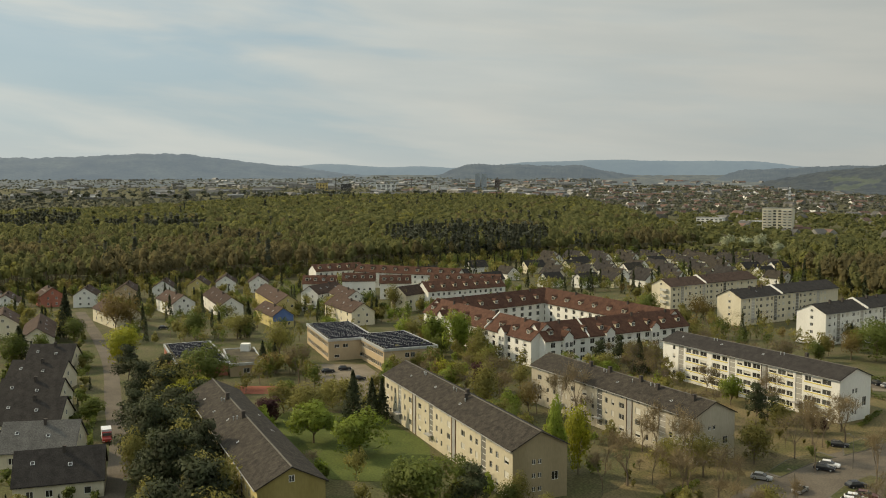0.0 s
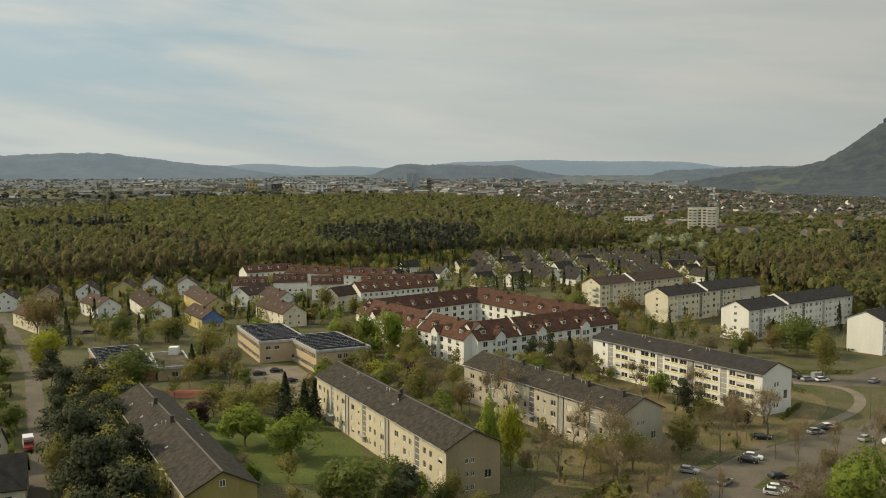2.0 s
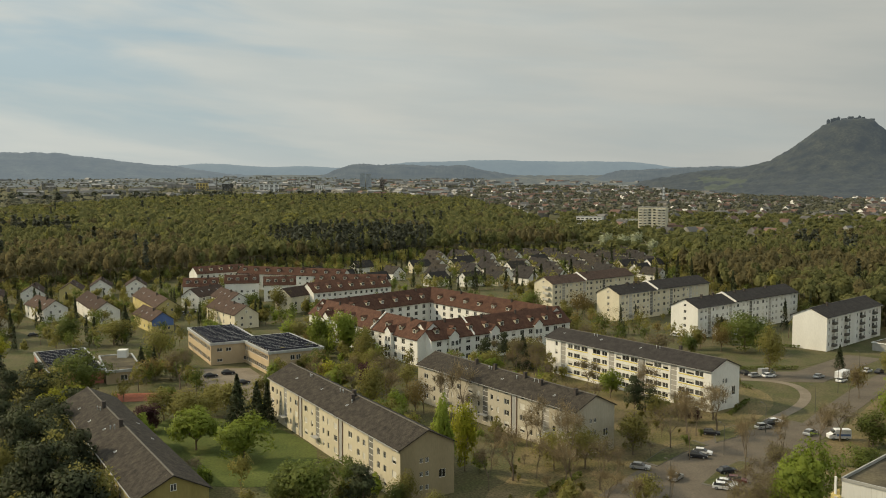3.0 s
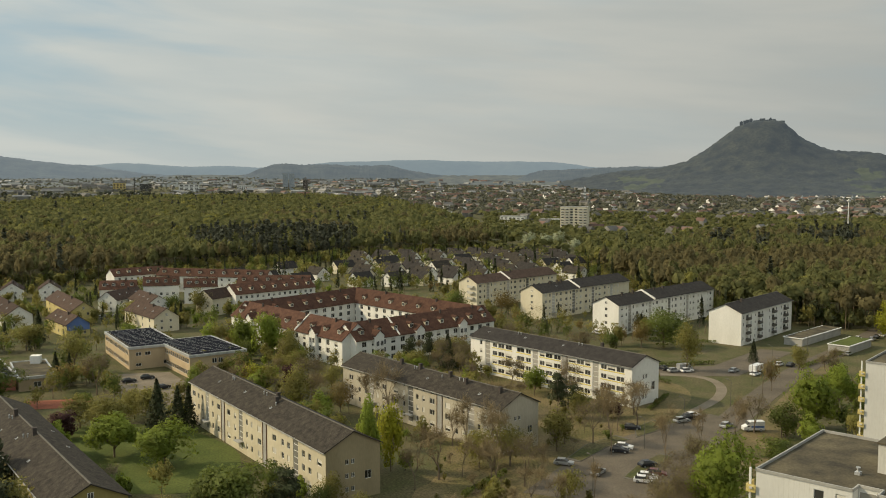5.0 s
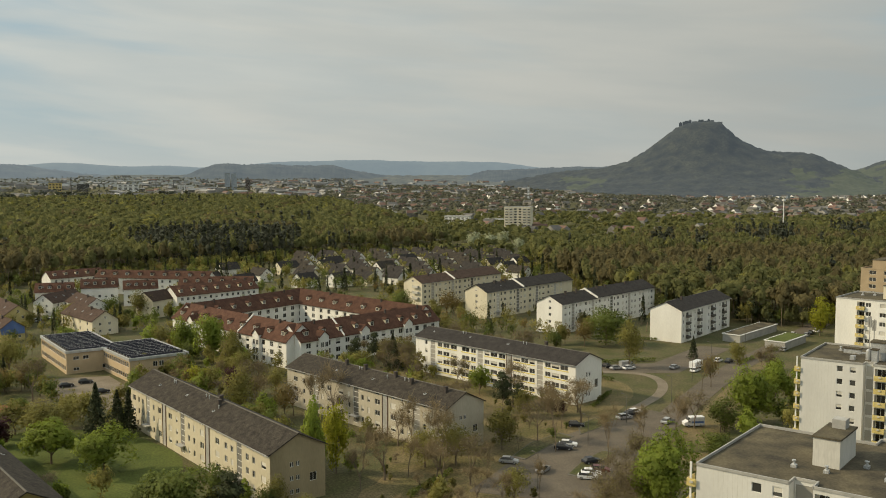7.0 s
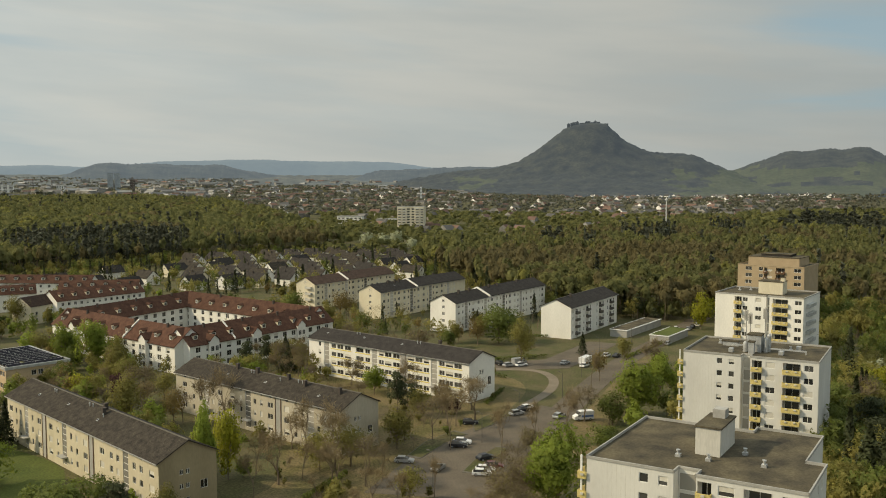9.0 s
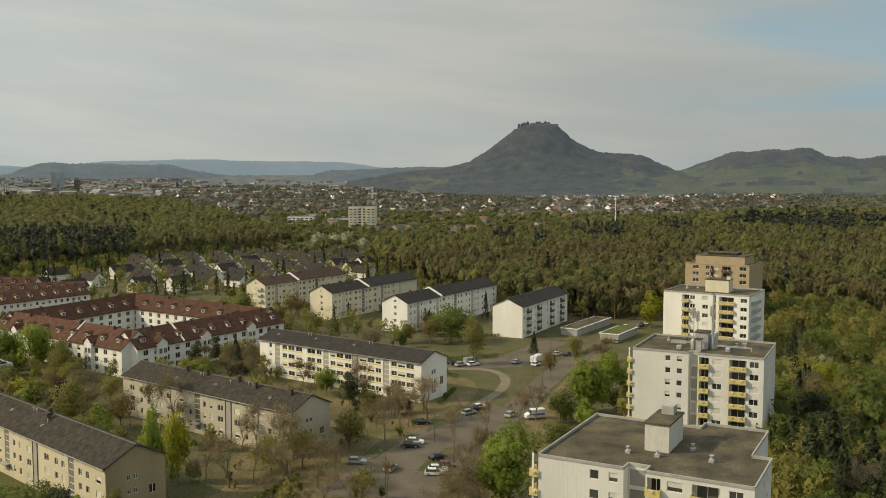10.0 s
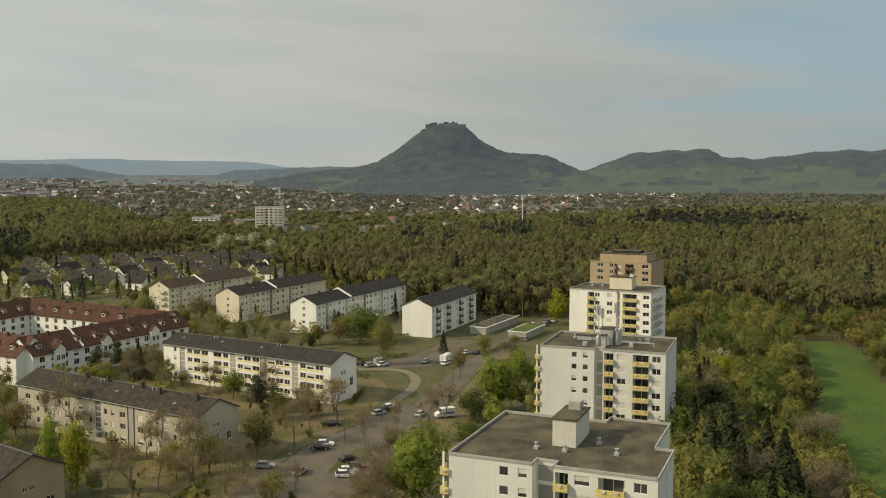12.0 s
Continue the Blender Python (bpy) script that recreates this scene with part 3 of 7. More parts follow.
VZ = rise(VX, VY) + 1.5 + np.random.RandomState(9).uniform(0, 5, VX.shape) * np.clip((VR - 3250) / 200, 0, 1) - 3.0 * np.clip((3350 - VR) / 100, 0, 1)
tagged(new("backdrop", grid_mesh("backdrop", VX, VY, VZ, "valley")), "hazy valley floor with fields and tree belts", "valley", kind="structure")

# the castle hill: a steep cone on a broad green skirt, haze added as emission
HB, HR = 31.4, 3350.0
hx, hy = polar(HB, HR)
lat_dir = Vector((math.cos(radians(HB)), -math.sin(radians(HB)), 0))
dep_dir = Vector((math.sin(radians(HB)), math.cos(radians(HB)), 0))
ll, dd = np.linspace(-900, 1250, 200), np.linspace(-950, 500, 90)
DD, LL = np.meshgrid(dd, ll, indexing="ij")
rho = np.hypot(LL, DD * 0.95)
wob = fbm(LL, DD, 160.0, 3.0)
skirt = 108 * bump(np.hypot((LL - 40) / 560, DD / 560))
skirt += 50 * bump(np.hypot((LL + 520) / 300, (DD - 100) / 400))
cone = 166 * bump(rho / (170 - 20 * LL / (rho + 5))) * (1 + 0.06 * wob)
arm = 72 * bump(np.hypot((LL - 345) / 195, (DD - 20) / 190))
HZ = np.minimum(skirt + cone + arm, 267 + 2 * wob - 0.13 * rho) + 5 * wob + 3.5 * fbm(LL, DD, 38.0, 5.0) + np.random.RandomState(5).uniform(-3.5, 3.5, LL.shape)
edge_h = np.clip((DD + 950) / 150, 0, 1) * np.clip((LL + 900) / 200, 0, 1) * np.clip((1250 - LL) / 200, 0, 1)
HZ = HZ * edge_h - 2
HX, HY = hx + LL * lat_dir.x + DD * dep_dir.x, hy + LL * lat_dir.y + DD * dep_dir.y
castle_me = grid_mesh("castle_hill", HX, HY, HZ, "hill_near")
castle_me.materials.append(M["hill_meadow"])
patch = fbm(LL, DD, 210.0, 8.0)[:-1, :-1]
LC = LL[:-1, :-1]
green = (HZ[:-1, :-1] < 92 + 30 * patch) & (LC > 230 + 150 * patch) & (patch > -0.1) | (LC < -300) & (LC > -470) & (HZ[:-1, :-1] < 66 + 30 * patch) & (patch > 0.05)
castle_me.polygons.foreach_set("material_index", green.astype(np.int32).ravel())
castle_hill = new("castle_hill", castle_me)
tagged(castle_hill, "steep wooded volcanic cone rising over the town", "hill", kind="structure")

MEADOW = [(286, 224), (272, 208), (254, 187), (212, 154), (198, 151), (188, 139), (176, 124), (154, 106), (144, 92), (172, 86), (236, 110), (262, 128), (247, 148), (259, 166), (288, 191), (302, 214)]


def rounded(poly, n=5):
    """A closed loop through the corners, smoothed."""
    out = []
    for i in range(len(poly)):
        a, b, c, d = (Vector(poly[(i + k) % len(poly)]) for k in (-1, 0, 1, 2))
        for k in range(n):
            t = k / n
            q = 0.5 * (2 * b + (c - a) * t + (2 * a - 5 * b + 4 * c - d) * t * t + (3 * b - a - 3 * c + d) * t ** 3)
            out.append((q.x, q.y))
    return out


# ---- roads, lawns, parking ----
strip("road", [(-50, 124), (-61, 160), (-73, 200), (-90, 243), (-112, 300), (-136, 352), (-170, 420)], 4.6, 0.05, "asphalt", "narrow sunlit lane along the houses", "road")
strip("road", [(46, 120), (70, 160), (93, 183), (115, 203), (139, 227), (172, 258), (211, 289), (262, 330)], 8.0, 0.06, "asphalt", "worn grey street through the estate", "road")
sheet("parking_lot", [(52, 168), (72, 155), (100, 186), (124, 206), (118, 216), (92, 203), (76, 194)], 0.05, "asphalt", "sunlit asphalt parking lot with trees", "parking lot")
sheet("parking_lot", [(124, 262), (150, 256), (190, 288), (182, 296), (150, 272), (130, 274)], 0.05, "asphalt", "asphalt parking strip beside a lawn", "parking lot")
strip("pavement", [(112, 216), (129, 231), (138, 246), (137, 258), (122, 266)], 3.0, 0.07, "path", "curving pale footpath", "path")
sheet("lawn", rounded([(124, 278), (150, 276), (182, 300), (160, 322), (130, 300)]), 0.04, "ground", "mown lawn before the white block", "lawn")
sheet("lawn", rounded([(-40, 195), (-12, 182), (-3, 205), (-20, 232), (-44, 236)]), 0.04, "lawn", "bright lawn between apartment blocks", "lawn")
sheet("meadow", rounded(MEADOW), 0.05, "meadow", "vivid green meadow in the wood", "meadow")
sheet("plaza", [(-48, 300), (-26, 300), (-12, 262), (-22, 255), (-40, 275)], 0.05, "path", "paved school yard", "yard")
sheet("verge", rounded([(20, 120), (46, 128), (62, 160), (76, 186), (110, 218), (125, 240), (122, 262), (100, 300), (60, 290), (40, 190), (30, 170)]), 0.02, "dry_grass", "worn dry grass between blocks and street", "verge")
sheet("verge", rounded([(62, 128), (86, 150), (140, 206), (186, 252), (182, 262), (120, 200), (70, 150)]), 0.02, "dry_grass", "worn dry grass along the street", "verge")
sheet("sports_court", [(-62, 268), (-44, 268), (-46, 258), (-64, 258)], 0.06, "court", "red sports court", "court")

# ---- buildings ----
_win = {}


def window_meshes(w, h, style):
    key = (round(w, 2), round(h, 2), style)
    if key not in _win:
        f, d = 0.075, 0.03
        xs = [-w / 2, -w / 2 + f, w / 2 - f, w / 2] if style not in ("double", "door") else [-w / 2, -w / 2 + f, -f / 2, f / 2, w / 2 - f, w / 2]
        zs = [0, f, h - f, h]
        if style == "strip":
            k = max(1, int(h / 1.3))
            zs = [0] + [z for i in range(k) for z in (i * h / k + f, (i + 1) * h / k - f / 2)] + [h]
        if style == "half":
            zs = [0, f, h * 0.45, h * 0.46, h - f, h]

        def lattice(filled):
            """Front ring and mullions in one piece, the lights set back; filled: with the panes in it."""
            bm = bmesh.new()
            for i in range(len(xs) - 1):
                for j in range(len(zs) - 1):
                    x0, x1, z0, z1 = xs[i], xs[i + 1], zs[j], zs[j + 1]
                    if i % 2 == 0 or j % 2 == 0:
                        bm.faces.new([bm.verts.new(p) for p in ((x0, 0, z0), (x1, 0, z0), (x1, 0, z1), (x0, 0, z1))])
                        continue
                    c = ((x0, z0), (x1, z0), (x1, z1), (x0, z1))
                    for q in range(4):
                        (ax, az), (bx, bz) = c[q], c[(q + 1) % 4]
                        bm.faces.new([bm.verts.new(p) for p in ((ax, 0, az), (bx, 0, bz), (bx, d, bz), (ax, d, az))])
                    if filled:
                        fc = bm.faces.new([bm.verts.new((x, d, z)) for x, z in c])
                        fc.material_index = 2 if style == "shut" or (style == "half" and j == 3) else 1
            bmesh.ops.remove_doubles(bm, verts=bm.verts[:], dist=0.0005)
            return bm

        bm = lattice(False)
        fm = bpy.data.meshes.new("window_frame")
        bm.to_mesh(fm), bm.free()
        fm.materials.append(M["trim"])
        bm = box_bm(-w / 2 + f * 0.5, w / 2 - f * 0.5, d - 0.008, d + 0.008, f * 0.5, h - f * 0.5)
        pm = bpy.data.meshes.new("pane")
        bm.to_mesh(pm), bm.free()
        pm.materials.append(M["glass_strip" if style == "strip" else "pane"])
        sm = None
        if style in ("shut", "half"):
            bm = box_bm(-w / 2 + f, w / 2 - f, 0.006, 0.016, f if style == "shut" else h * 0.45, h - f)
            sm = bpy.data.meshes.new("roller_shutter")
            bm.to_mesh(sm), bm.free()
            sm.materials.append(M["shutter"])
        bm = lattice(True)
        one = bpy.data.meshes.new("window")
        bm.to_mesh(one), bm.free()
        for mt in ("trim", "glass_strip" if style == "strip" else "pane", "shutter"):
            one.materials.append(M[mt])
        _win[key] = (fm, pm, sm, one)
    return _win[key]


def put_window(parent, x, y, z, rz, w, h, style):
    fm, pm, sm, one = window_meshes(w, h, style)
    top = parent
    while top.parent:
        top = top.parent
    if top.location.length > 262:
        return shared("window", one, parent, x, y, z, rz)
    ob = shared("window", fm, parent, x, y, z, rz)
    shared("pane", pm, ob, 0, 0, 0)
    if sm:
        shared("roller_shutter", sm, ob, 0, 0, 0)
    return ob


def add_facade(bm, o, ux, nrm, width, z0, z1, openings, depth=0.16):
    """Wall face with real recessed openings, from o along ux; openings are (u0, u1, za, zb)."""
    us = sorted({0.0, width, *[u for a in openings for u in a[:2]]})
    zs = sorted({z0, z1, *[z for a in openings for z in a[2:4]]})
    ux, nrm, o = Vector((*ux, 0)), Vector((*nrm, 0)), Vector((*o, 0))

    def at(u, z, d=0.0):
        return bm.verts.new(o + ux * u - nrm * d + Vector((0, 0, z)))

    for zi in range(len(zs) - 1):
        zc = (zs[zi] + zs[zi + 1]) / 2
        run = None
        for ui in range(len(us) - 1):
            uc = (us[ui] + us[ui + 1]) / 2
            hole = any(a[0] < uc < a[1] and a[2] < zc < a[3] for a in openings)
            if not hole and run is None:
                run = us[ui]
            if run is not None and (hole or ui == len(us) - 2):
                end = us[ui] if hole else us[ui + 1]
                bm.faces.new((at(run, zs[zi]), at(end, zs[zi]), at(end, zs[zi + 1]), at(run, zs[zi + 1])))
                run = None
    for u0, u1, za, zb, *deep in openings:
        dp = deep[0] if deep else depth
        for p, q in (((u0, za), (u1, za)), ((u1, za), (u1, zb)), ((u1, zb), (u0, zb)), ((u0, zb), (u0, za))):
            if zb >= z1 and p[1] == q[1] == zb:
                continue
            bm.faces.new((at(*p), at(*p, dp), at(*q, dp), at(*q)))
        bm.faces.new((at(u0, za, dp), at(u1, za, dp), at(u1, zb, dp), at(u0, zb, dp)))


SIDES = {  # start corner factor (x, y), direction, outward normal
    "front": ((-1, -1), (1, 0), (0, -1)), "back": ((1, 1), (-1, 0), (0, 1)),
    "left": ((-1, 1), (0, -1), (-1, 0)), "right": ((1, -1), (0, 1), (1, 0)),
}


def wall_block(parent, L, W, H, wall, wins=None, gable=None, name="wall", x0=0.0, y0=0.0, zb=-0.3, label="", gable_mat=None):
    """Four walls with recessed windows; gable: ridge height. wins: side -> [(u, z, w, h, style)]."""
    bm = bmesh.new()
    wins = wins or {}
    for side, (c, d, n) in SIDES.items():
        o = (x0 + c[0] * L / 2, y0 + c[1] * W / 2)
        width = L if d[0] else W
        ops = [(u - w / 2, u + w / 2, z, z + h) for u, z, w, h, s in wins.get(side, ()) if z + h < H]
        had = len(bm.faces)
        add_facade(bm, o, d, n, width, zb, H, ops)
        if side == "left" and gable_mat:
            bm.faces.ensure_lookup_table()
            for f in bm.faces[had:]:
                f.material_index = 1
        for u, z, w, h, s in wins.get(side, ()):
            px, py = o[0] + d[0] * u - n[0] * 0.1, o[1] + d[1] * u - n[1] * 0.1
            if z + h >= H:
                px, py = o[0] + d[0] * u + n[0] * 0.03, o[1] + d[1] * u + n[1] * 0.03
            put_window(parent, px, py, z, math.atan2(n[1], n[0]) + math.pi / 2, w, h, s)
    if gable:
        for sx in (-1, 1):
            f = bm.faces.new([bm.verts.new((x0 + sx * L / 2, y0 + yy, zz)) for yy, zz in ((-W / 2, H), (W / 2, H), (0, gable))])
            f.material_index = 1 if gable_mat and sx < 0 else 0
    else:
        bm.faces.new([bm.verts.new((x0 + a * L / 2, y0 + b * W / 2, H - 0.02)) for a, b in ((-1, -1), (1, -1), (1, 1), (-1, 1))])
    bmesh.ops.remove_doubles(bm, verts=bm.verts[:], dist=0.002)
    bmesh.ops.recalc_face_normals(bm, faces=bm.faces[:])
    ob = part(name, bm, wall, parent, label)
    if gable_mat:
        ob.data.materials.append(M[gable_mat])
    return ob


def gable_roof(parent, L, W, eave, ridge, material, over=0.5, end=0.35, t=0.22, x0=0.0, y0=0.0, label="", name="roof", hip=0.0):
    """Pitched roof slab with overhang; hip pulls the ridge ends in."""
    k = (ridge - eave) / (W / 2)
    ze = eave - over * k
    bm = bmesh.new()
    ring = []
    for x, xr in ((-L / 2 - end, -L / 2 - end + hip), (L / 2 + end, L / 2 + end - hip)):
        ring.append([bm.verts.new((x0 + a, y0 + b, c)) for a, b, c in (
            (x, -W / 2 - over, ze), (x, -W / 2 - over, ze + t), (xr, 0, ridge + t), (x, W / 2 + over, ze + t), (x, W / 2 + over, ze), (xr, 0, ridge))])
    a, b = ring
    for i in range(6):
        j = (i + 1) % 6
        bm.faces.new((a[i], a[j], b[j], b[i]))
    for r in ring:
        bm.faces.new((r[0], r[1], r[2], r[5])), bm.faces.new((r[5], r[2], r[3], r[4]))
    bmesh.ops.recalc_face_normals(bm, faces=bm.faces[:])
    return part(name, bm, material, parent, label)


def chimney(parent, x, y, z, s=0.6, h=1.2, material="grey"):
    bm = box_bm(x - s / 2, x + s / 2, y - s / 2, y + s / 2, z - 1.0, z + h)
    add_box(bm, x - s / 2 - 0.08, x + s / 2 + 0.08, y - s / 2 - 0.08, y + s / 2 + 0.08, z + h, z + h + 0.12)
    return part("chimney", bm, material, parent)


def placed(corner, ang, L, W, side):
    """Centre of a block whose near ground corner is known; side +1: that corner lies at +W/2."""
    c, s = math.cos(radians(ang)), math.sin(radians(ang))
    lx, ly = -L / 2, side * W / 2
    return corner[0] - (c * lx - s * ly), corner[1] - (s * lx + c * ly)


FOOT = []   # footprints kept free of trees: centre, angle, half length, half width


def foot(x, y, ang, L, W):
    FOOT.append((x, y, math.cos(radians(ang)), math.sin(radians(ang)), L / 2, W / 2))


def free(x, y, margin=1.5):
    for fx, fy, c, s, a, b in FOOT:
        u, v = (x - fx) * c + (y - fy) * s, -(x - fx) * s + (y - fy) * c
        if abs(u) < a + margin and abs(v) < b + margin:
            return False
    return True


def evenly(L, n, w, m=2.5):
    return [(m + (L - 2 * m) * (i + 0.5) / n, w) for i in range(n)]


def vent_pipe(parent, x, y, z):
    bm = bmesh.new()
    add_tube(bm, (x, y, z - 0.4), (x, y, z + 0.6), 0.11, 0.11, 8)
    add_tube(bm, (x, y, z + 0.6), (x, y, z + 0.8), 0.2, 0.15, 8)
    return part("vent_pipe", bm, "metal", parent)


def skylight(parent, x, y, z, slope, sign, s=0.6):
    """A small roof light lying in the slope."""
    bm = bmesh.new()
    add_box(bm, -s / 2, s / 2, -s / 2, s / 2, -0.05, 0.08)
    ob = part("skylight", bm, "metal", parent)
    ob.location = (x, y, z + 0.02)
    ob.rotation_euler = (math.atan(slope) * (-sign), 0, 0)
    bm = box_bm(-s / 2 + 0.1, s / 2 - 0.1, -s / 2 + 0.1, s / 2 - 0.1, 0.08, 0.095)
    part("pane", bm, "pane", ob)
    return ob


def slab_block(corner, ang, L, W, eave, ridge, wall, roof, side, label, cols, rows, end_wins=(), group="apartment blocks", stair=(), over=0.5,
               gaps=(), chimneys=(), vents=(), lights=(), bands=None, step=None, attic=True, sill=1.35, gable_mat=None):
    """A long pitched-roof apartment block; cols are (distance from the near corner, width), rows are sill heights."""
    x, y = placed(corner, ang, L, W, side)
    b = base("apartment_block", x, y, ang, label=label, category="apartment block", group=group)
    foot(x, y, ang, L, W)
    rng = random.Random(int(corner[0] * 7 + corner[1]))
    face, flip = ("back", True) if side > 0 else ("front", False)
    ws = []
    for u, w in cols:
        for z in rows:
            style = rng.choice(("double", "double", "double", "double", "half") if bands else ("double", "double", "double", "half", "shut")) if w > 1.15 else rng.choice(("plain", "plain", "plain", "half", "shut"))
            ws.append((L - u if flip else u, z, w, sill, style))
        if attic:
            ws.append((L - u if flip else u, eave - 0.95, w * 0.7, 0.55, "plain"))
    for u in stair:
        ws.append((L - u if flip else u, 0.8, 2.2, eave - 1.2, "strip"))
    wins = {face: ws, "left": [(W - u if side < 0 else u, z, w, h, "double") for u, z, w, h in end_wins]}
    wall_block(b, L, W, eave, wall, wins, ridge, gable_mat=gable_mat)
    ry = 1 if side > 0 else -1
    k = (ridge - eave) / (W / 2)
    if step:   # the roof is stepped: the far part sits a little higher behind a white parapet
        u0 = step - L / 2
        gable_roof(b, step, W, eave, ridge, roof, over=over, x0=(u0 - L / 2) / 2)
        gable_roof(b, L - step, W, eave + 0.35, ridge + 0.35, roof, over=over, x0=(u0 + L / 2) / 2, end=0.0)
        bm = bmesh.new()
        for sy in (-1, 1):
            p = [bm.verts.new((u0 + dx, sy * yy, zz + dz)) for dx in (-0.25, 0.25) for yy, zz in ((0, ridge), (W / 2 + over, eave - over * k)) for dz in (0.2, 0.95)]
            for f in ((0, 1, 3, 2), (4, 6, 7, 5), (1, 5, 7, 3), (2, 3, 7, 6), (0, 4, 5, 1)):
                bm.faces.new([p[i] for i in f])
        bmesh.ops.recalc_face_normals(bm, faces=bm.faces[:])
        part("parapet", bm, "white", b)
    else:
        gable_roof(b, L, W, eave, ridge, roof, over=over)
        part("ridge_cap", box_bm(-L / 2 - 0.36, L / 2 + 0.36, -0.17, 0.17, ridge + 0.12, ridge + 0.30, bevel=0.05), "kerb", b)
    for u in gaps:   # a dark vertical joint with downpipes between two stair units
        bm = box_bm(u - L / 2 - 0.9, u - L / 2 + 0.9, ry * (W / 2 - 0.1), ry * (W / 2 + 0.06), 0.2, eave - 0.1)
        part("joint_panel", bm, "grey", b)
        for du in (-1.0, 1.0):
            bm = bmesh.new()
            add_tube(bm, (u - L / 2 + du, ry * (W / 2 + 0.12), 0), (u - L / 2 + du, ry * (W / 2 + 0.12), eave), 0.09, 0.09, 6)
            part("downpipe", bm, "brown_wood", b)
    bm = bmesh.new()   # gutter along the eave
    ye, zeg = ry * (W / 2 + over + 0.08), eave - over * k + 0.05
    add_box(bm, -L / 2 - 0.3, L / 2 + 0.3, min(ye - 0.08, ye + 0.08), max(ye - 0.08, ye + 0.08), zeg - 0.08, zeg + 0.06)
    part("gutter", bm, "grey", b)
    bm = bmesh.new()   # door canopies and plinth at the stairs
    for u in stair:
        add_box(bm, u - L / 2 - 1.5, u - L / 2 + 1.5, min(ry * W / 2, ry * (W / 2 + 1.3)), max(ry * W / 2, ry * (W / 2 + 1.3)), 2.6, 2.8)
        part("door_canopy", bm, "grey", b)
        bm = bmesh.new()
    bm.free()
    for u, v in chimneys:
        chimney(b, u - L / 2, v * ry, on_roof(eave, ridge, W, v), 0.75, 1.3, "flue")
    for u, v in vents:
        vent_pipe(b, u - L / 2, v * ry, on_roof(eave, ridge, W, v))
    for u, v in lights:
        skylight(b, u - L / 2, v * ry, on_roof(eave, ridge, W, v), k, 1 if v * ry > 0 else -1)
    if bands:
        mat, spans = bands
        for z in rows:
            for u0, u1 in spans:
                y0, y1 = sorted((ry * (W / 2 + 0.004), ry * (W / 2 + 0.08)))
                part("window_band", box_bm(u0 - L / 2, u1 - L / 2, y0, y1, z - 0.34, z - 0.05), mat, b)
    return b


def on_roof(eave, ridge, W, y):
    return ridge - abs(y) * (ridge - eave) / (W / 2) + 0.2


R3 = (1.5, 4.25, 7.0)
UNIT = ((2.6, 1.9), (6.7, 1.25), (9.5, 1.25), (16.3, 1.25), (19.1, 1.25), (23.2, 1.9))
b2_cols = [*UNIT, (31, 1.9), (35.1, 1.0), (37.9, 1.0), (44.8, 1.0), (48.6, 1.9), (55, 1.9), (58.8, 1.0), (66, 1.0), (68.5, 1.0), (71.7, 1.9)]
GABLE3 = [(4.6, 1.7, 0.8, 1.0), (4.6, 4.4, 0.8, 1.0), (4.6, 7.1, 0.8, 1.0), (5.9, 1.7, 0.8, 1.0), (5.9, 4.4, 0.8, 1.0), (5.9, 7.1, 0.8, 1.0), (9.3, 3.6, 1.5, 1.7)]
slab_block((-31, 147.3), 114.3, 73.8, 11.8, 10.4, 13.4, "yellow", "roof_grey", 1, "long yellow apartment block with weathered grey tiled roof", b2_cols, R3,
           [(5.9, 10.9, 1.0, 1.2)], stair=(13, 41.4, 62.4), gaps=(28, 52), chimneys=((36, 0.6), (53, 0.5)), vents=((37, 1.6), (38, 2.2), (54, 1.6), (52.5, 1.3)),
           lights=((25, 4), (40, 3), (50, 4), (30, -4), (44, -4.5), (62, 4)), gable_mat="olive_gable")
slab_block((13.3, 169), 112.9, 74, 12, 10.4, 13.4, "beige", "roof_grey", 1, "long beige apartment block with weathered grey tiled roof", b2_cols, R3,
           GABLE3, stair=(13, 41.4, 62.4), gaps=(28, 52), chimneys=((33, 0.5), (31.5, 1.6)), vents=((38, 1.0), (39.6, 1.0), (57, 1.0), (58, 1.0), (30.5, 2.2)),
           lights=((31, 3.2), (47, 2.5), (62, 3.0)), gable_mat="brown_gable")
b3_cols = [(2.2, 1.9), (5.2, 1.0), (7.4, 1.0), (13, 1.0), (15.3, 1.0), (18.6, 1.9), (24.6, 1.9), (28, 1.0), (30.5, 1.0), (36, 1.0), (39.5, 1.9), (44.5, 1.9), (47.5, 1.0), (53, 1.0), (56, 1.0), (60, 1.9)]
slab_block((54.4, 192.5), 117.6, 64, 12, 10.4, 13.2, "beige_grey", "roof_grey", 1, "beige apartment block with grey pitched roof and chimneys", b3_cols, R3,
           GABLE3, stair=(10.1, 33.2, 50.2), gaps=(21.6,), chimneys=((5, 1.5), (17, 1.5), (24, 0.6), (36, 0.6), (44, 0.6)), vents=((20, 1.0), (18.5, 1.0), (26, 1.6), (37, 1.0), (38, 1.0)),
           lights=((10, 3.5), (30, 3), (45, 3.2)))
b4_cols = [(4.0, 2.7), (7.1, 2.7), (9.8, 2.0), (15.6, 2.0), (18.4, 2.7), (21.5, 2.7), (27.2, 2.7), (30.5, 2.7), (33.3, 2.0), (39.0, 2.0), (42.3, 3.2), (47.5, 2.7), (50.8, 2.7), (53.7, 2.0), (60, 1.1)]
